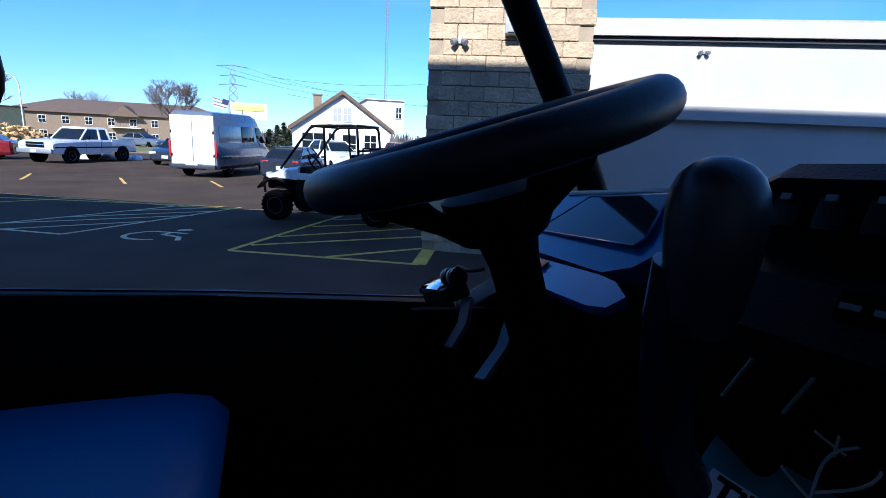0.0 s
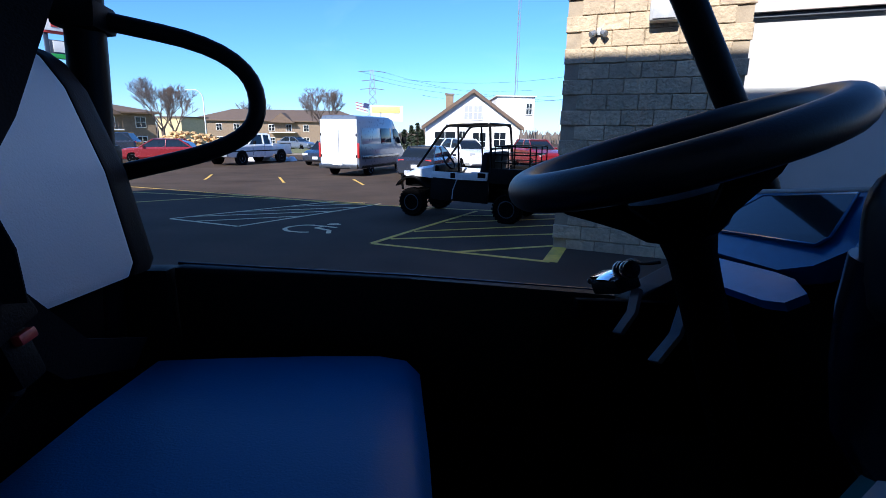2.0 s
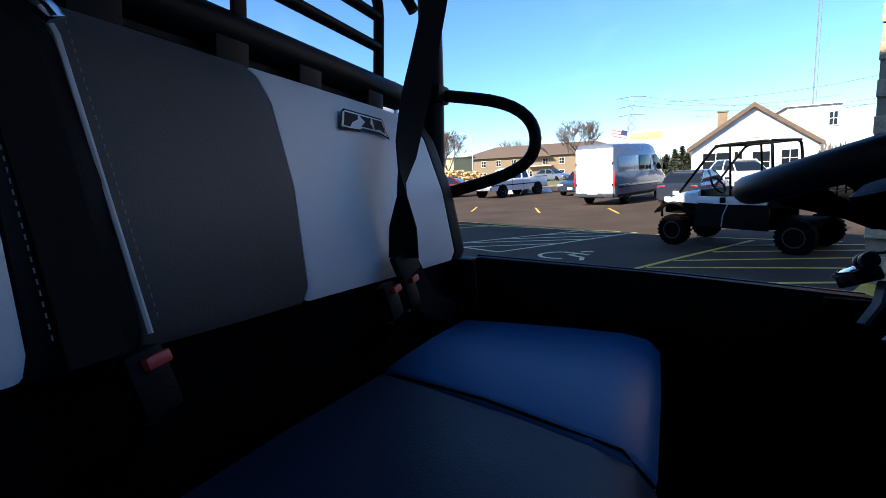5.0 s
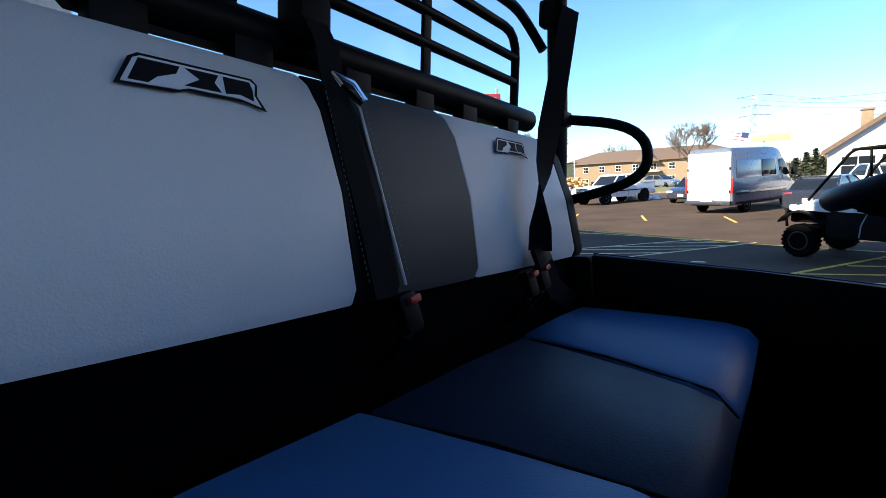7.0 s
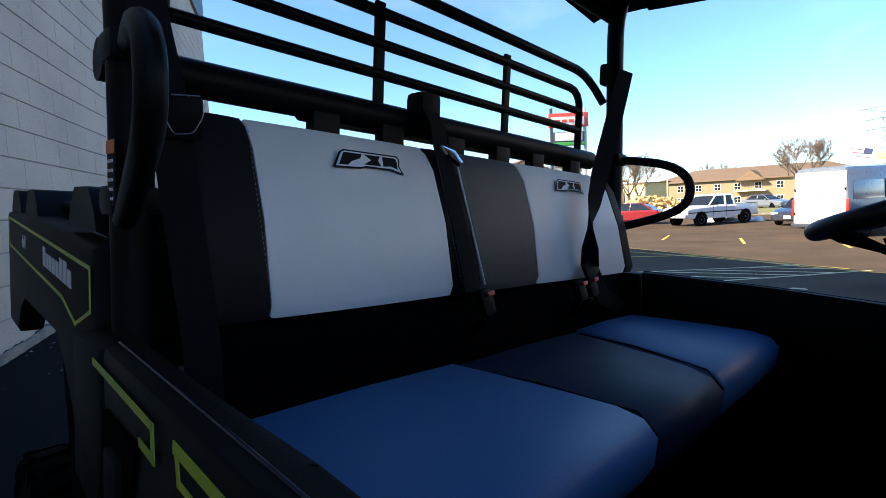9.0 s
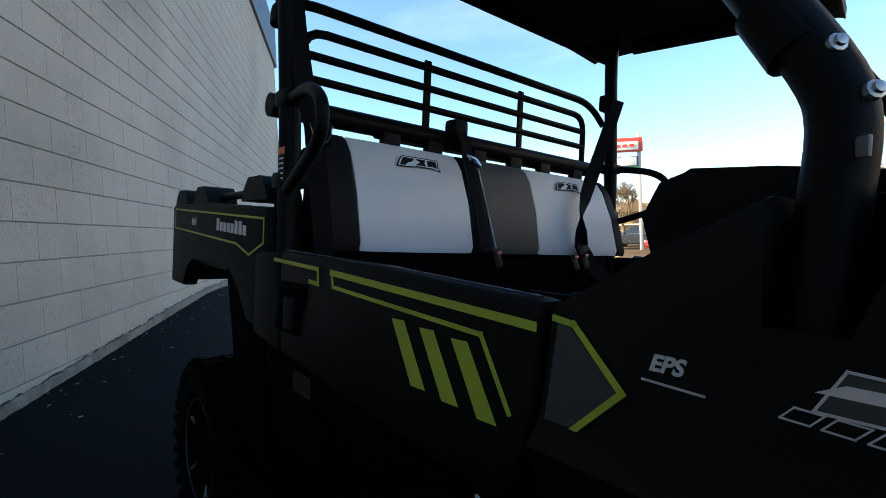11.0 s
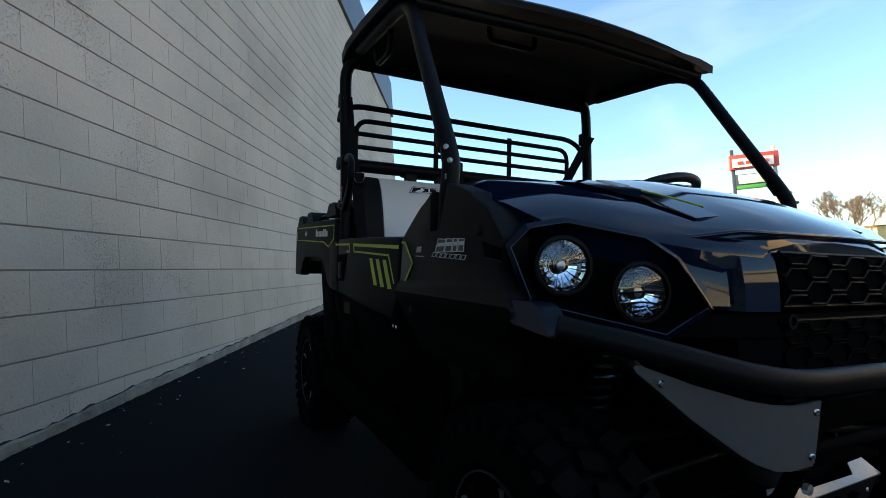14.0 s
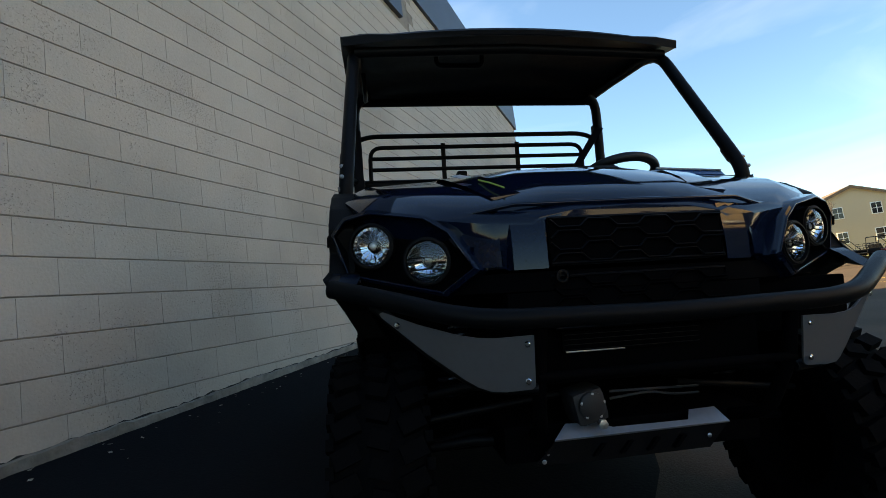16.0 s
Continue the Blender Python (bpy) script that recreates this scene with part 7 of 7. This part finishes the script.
bare_tree("bare winter tree with a rounded crown beside the van", at(98.6, 60), 7.8, 1.05, 3, 5)
bare_tree("large bare winter tree behind the lot", at(114.2, 64), 8.4, 1.0, 8, 5)
bare_tree("bare winter tree behind the road sign", at(120.6, 62), 7.8, 0.9, 12, 5)
bare_tree("bare winter tree far behind", at(105.8, 125), 10.5, 0.9, 15)
bare_tree("bare winter tree beside the tan house", at(134.0, 66), 6.6, 0.8, 21)
bare_tree("bare winter tree behind the road sign", at(113.2, 70), 7.0, 0.9, 25)


def evergreen(p, h, seed):
    rnd = random.Random(seed)
    t = thing("evergreen_tree", "dark evergreen tree behind the parked cars", "tree", Matrix.Translation(p), "evergreens")
    solid("trunk", lambda b: tube(b, [(0, 0, -0.5), (0, 0, h * 0.9)], [0.14, 0.03], 6), TREE_BARK, t)
    bm_ = bmesh.new()
    for k in range(420):
        z = rnd.random() ** 0.8
        r = (1 - z) * h * 0.28 * rnd.uniform(0.35, 1.0)
        a = rnd.uniform(0, 6.28)
        c = Vector((r * math.cos(a), r * math.sin(a), 0.3 + z * h))
        s = rnd.uniform(0.14, 0.3)
        d = Vector((math.cos(a), math.sin(a), rnd.uniform(-0.4, 0.4)))
        e = d.cross(Vector((rnd.uniform(-1, 1), rnd.uniform(-1, 1), 1))).normalized()
        bm_.faces.new([bm_.verts.new(q) for q in (c - e * s * 0.4, c + d * s, c + e * s * 0.4, c - d * s * 0.6)])
    part("crown", bm_, EVERGREEN, t)


for k, (az, dist, h) in enumerate(((88.5, 50, 2.6), (89.2, 52, 2.4), (88.0, 53, 2.0), (90.0, 54, 2.0))):
    evergreen(at(az, dist), h, 40 + k)


def far_woods():
    """A low bare wood along the horizon, of many thin stems and twigs."""
    rnd = random.Random(77)
    bm_ = bmesh.new()
    for k in range(3800):
        p = at(rnd.uniform(52, 140), rnd.uniform(175, 230))
        h = rnd.uniform(3.0, 7.5) * (0.75 + 0.25 * math.sin(p.y * 0.05) + 0.15 * math.sin(p.y * 0.21))
        w, lean = rnd.uniform(0.15, 0.7), rnd.uniform(-1.2, 1.2)
        b0 = p - Vector((0, 0, 1.0))
        bm_.faces.new([bm_.verts.new(q) for q in (b0 + Vector((0, -w, 0)), b0 + Vector((0, w, 0)), b0 + Vector((rnd.uniform(-1, 1), lean + w * 0.2, h)), b0 + Vector((0, lean - w * 0.3, h * 0.85)))])
    tagged(part("far_woods", bm_, mat("winter_woods", (0.17, 0.135, 0.11), 0.95, vary=0.4, scale=0.3), None), "low bare winter woods along the horizon", "woods", kind="stuff")


far_woods()


# firewood heap, snow, grass
def heap():
    rnd = random.Random(2)
    bm_ = bmesh.new()
    for k in range(260):
        u, v = rnd.uniform(-1, 1), rnd.random()
        z = v * 1.75 * (1 - abs(u) ** 3)
        a, e = rnd.uniform(0, 6.28), rnd.uniform(-0.5, 0.5)
        d = Vector((math.cos(a), math.sin(a), e)) * rnd.uniform(0.16, 0.26)
        c = Vector((u * 3.2, rnd.uniform(-0.8, 0.8) * (1.1 - v), z))
        tube(bm_, [c - d, c + d], rnd.uniform(0.07, 0.14), 5)
    t = part("firewood_heap", bm_, LOGS)
    t.matrix_world = stand(at(112.0, 46), facing(112.0))
    tagged(t, "heap of split firewood at the lot edge", "firewood", kind="stuff")


heap()


def snow(p, w, seed):
    rnd = random.Random(seed)
    t = solid("snow_pile", lambda b: loft(b, [[(w * k * math.cos(a) * rnd.uniform(0.8, 1.1), 0.5 * k * math.sin(a), z) for a in np.linspace(0, 6.28, 12, endpoint=False)] for k, z in ((1.0, -0.05), (0.9, 0.12), (0.55, 0.26), (0.1, 0.3))]), SNOW)
    t.matrix_world = stand(p, facing(104))
    tagged(t, "small heap of old snow by the pickup", "snow", group="snow heaps")


for k, (az, w) in enumerate(((104.6, 0.5), (103.2, 0.6), (102.2, 0.35), (106, 0.5))):
    snow(at(az, 36.5), w, k)
bm = bmesh.new()
rows = []
for x in np.linspace(-140, -44, 40):
    rows.append([(x, y, gz(x, y) + 0.03 + (0.05 if x < -45 else 0)) for y in np.linspace(-60, 25, 12)])
loft(bm, rows, False, False)
tagged(part("lawn", bm, GRASS, None, "", 80), "pale winter lawn beyond the lot", "grass", kind="stuff")
bm = bmesh.new()
bx(bm, (-43.8, -18, gz(-43.8, 0) + 0.05), (0.3, 84, 0.18))
tagged(part("kerb", bm, CONCRETE), "pale concrete kerb at the lot edge", "kerb", kind="structure")


# signs, masts, lines
def road_sign():
    p = at(120.5, 38)
    t = thing("road_sign", "tall two-pole sign with red top, white panel and green band", "sign", stand(p, facing(120.5, 16)))
    for x in (-1.25, 1.25):
        boxpart("pole", (x, 0, 3.9), (0.2, 0.2, 9.4), FASCIA if x < 0 else TRIM_GREY, t, bev=0.01)
    boxpart("upper_panel", (0, -0.05, 7.7), (2.9, 0.4, 1.0), SIGN_RED, t, label="red sign cabinet")
    boxpart("upper_face", (-0.1, -0.28, 7.62), (2.45, 0.06, 0.6), HOUSE_WHITE, t, label="white sign face with unreadable marks")
    for k in range(4):
        boxpart("face_mark", (-0.85 + 0.5 * k, -0.32, 7.62), (0.34, 0.03, 0.2), SIGN_RED, t, bev=0)
    boxpart("lower_panel", (0, 0, 6.35), (2.3, 0.3, 1.0), FASCIA, t)
    boxpart("lower_face", (0, -0.17, 6.5), (2.0, 0.05, 0.6), HOUSE_WHITE, t)
    boxpart("lower_band", (0, -0.18, 5.98), (2.3, 0.05, 0.24), SIGN_GREEN, t)


road_sign()
p = at(91.9, 60)
t = thing("billboard", "pale yellow and white roadside sign board", "sign", stand(p, facing(91.9)))
boxpart("board", (0, 0, 4.2), (3.7, 0.35, 1.75), HOUSE_WHITE, t)
boxpart("face", (-0.1, -0.2, 4.6), (3.2, 0.05, 0.7), SIGN_YELLOW, t)
boxpart("pole", (0, 0, 1.6), (0.3, 0.3, 3.6), GALV, t)
p = at(94.6, 58)
t = thing("flag", "national flag on a pole behind the van", "flag", stand(p, facing(94.6)))
tubepart("pole", [(0.9, 0, -0.5), (0.9, 0, 5.6)], 0.05, GALV, t)
boxpart("canton", (0.5, 0, 4.9), (0.6, 0.03, 0.5), FLAG_BLUE, t, (0, 14, 0), 0)
for k in range(6):
    boxpart("stripe", (-0.05 + 0.02 * k, 0.01, 5.1 - 0.16 * k), (1.3, 0.03, 0.08), FLAG_STRIPE if k % 2 == 0 else HOUSE_WHITE, t, (0, 14, 0), 0)


def pylon(p, heading, h, w, label):
    t = thing("transmission_tower", label, "pylon", stand(p, heading))
    bm_ = bmesh.new()
    lv = 9
    for i in range(lv):
        z0, z1 = h * i / lv, h * (i + 1) / lv
        a, c = w * (1 - 0.8 * i / lv) / 2, w * (1 - 0.8 * (i + 1) / lv) / 2
        for sx_, sy_ in ((-1, -1), (1, -1), (1, 1), (-1, 1)):
            tube(bm_, [(sx_ * a, sy_ * a, z0), (sx_ * c, sy_ * c, z1)], h * 0.004, 4)
        for sy_ in (-1, 1):
            tube(bm_, [(-a, sy_ * a, z0), (c, sy_ * c, z1)], h * 0.0028, 4)
            tube(bm_, [(a, sy_ * a, z0), (-c, sy_ * c, z1)], h * 0.0028, 4)
            tube(bm_, [(sy_ * a, -a, z0), (sy_ * c, c, z1)], h * 0.0028, 4)
    part("lattice", bm_, GALV, t)
    for z, r in ((0.97, 0.20), (0.84, 0.16), (0.72, 0.18)):
        tubepart("cross_arm", [(-h * r, 0, h * z), (0, 0, h * (z + 0.02)), (h * r, 0, h * z)], h * 0.005, GALV, t, n=4)
    return t


pylon(at(93.4, 230), facing(93.4), 29, 6, "tall steel lattice transmission tower")
pylon(at(28.0, 130), facing(28.0, 30), 48, 9, "tall steel lattice transmission tower")


def cable(a, b, sag, r):
    a, b = Vector(a), Vector(b)
    t = tubepart("power_line", [a.lerp(b, k / 12) - Vector((0, 0, sag * 4 * (k / 12) * (1 - k / 12))) for k in range(13)], r, TUBE, None, n=4)
    tagged(t, "sagging overhead power line", "cable", group="power lines")


top = at(93.4, 230, 26)
for k in range(3):
    cable(top + Vector((0, 5 * (k - 1), -3 * (k % 2))), at(76 - 3 * k, 200, 17 - 2 * k), 3, 0.04)
cable(at(88, 70, 6.0), at(70, 60, 5.4), 0.8, 0.014)
cable(at(70, 70, 9.0), at(90, 60, 7.0), 0.8, 0.014)
p = at(77.9, 62)
t = thing("radio_mast", "slender grey lattice radio mast", "mast", stand(p, 0))
bm = bmesh.new()
for x, y in ((-0.15, 0), (0.15, 0), (0, 0.25)):
    tube(bm, [(x, y, -1), (x, y, 30)], 0.03, 5)
for k in range(50):
    z = 0.6 * k
    tube(bm, [(-0.15, 0, z), (0.15, 0, z + 0.3), (0, 0.25, z + 0.6)], 0.014, 4)
part("lattice", bm, GALV, t)
p = at(110.4, 62)
t = thing("street_lamp", "pale curved street lamp beside the apartments", "street lamp", stand(p, facing(110.4)))
tubepart("pole", [(0, 0, -1), (0, 0, 5.6), (-0.5, 0, 6.2), (-1.2, 0, 6.2)], 0.06, HOUSE_WHITE, t, rad=0.5)
boxpart("lamp_head", (-1.4, 0, 6.17), (0.5, 0.2, 0.1), HOUSE_WHITE, t)

# ---- the pieces of the walls ----
BW, BH = 0.4064, COURSE
face = block_mesh("block", BW - 0.0014, BH - 0.0065, 0.009, 0.003, BLOCK, 0.0008)


def lay(me, m, mesh_list):
    o = len(mesh_list[0])
    for v in me.vertices:
        mesh_list[0].append(tuple(m @ v.co))
    for f in me.polygons:
        mesh_list[1].append(tuple(o + k for k in f.vertices))


store = ([], [])
for k in range(-5, 25):
    zc = C0 + COURSE * (k + 0.5)
    off = (k % 2) * BW / 2
    for i in range(-36, 9):
        sc = i * BW + off + 0.12
        if sc < -13.95 or sc > 3.6:
            continue
        if zc + BH / 2 < footing(sc) + 0.03 or zc > (6.2 if sc < -5.2 else 5.45):
            continue
        m = Matrix.Translation((sc, -0.012, zc))
        if -5.6 < sc < 2.1 and k < 10:
            b = new("block", face)
            b.parent = wall_east
            b.matrix_local = m
        else:
            lay(face, m, store)
me = bpy.data.meshes.new("block_work")
me.from_pydata(store[0], [], store[1])
me.materials.append(BLOCK)
b = new("block_work", me)
b.parent = wall_east
tagged(b, "cream painted concrete blocks further along", kind="stuff")

sface = block_mesh("split_block", BW - 0.008, 0.2032 - 0.008, 0.03, 0.008, SPLIT)
for k in range(26):
    zc = -0.62 + 0.2032 * (k + 0.5)
    off = (k % 2) * BW / 2
    for i in range(6):
        sc = -0.2 - i * BW - off
        if sc < -2.2:
            continue
        rnd = random.Random(k * 31 + i)
        b = new("block", sface)
        b.parent = tower
        b.matrix_local = pose(sc, -0.02 + rnd.uniform(-0.008, 0.008), zc, rnd.uniform(-1, 1), 0, rnd.uniform(-1.5, 1.5))
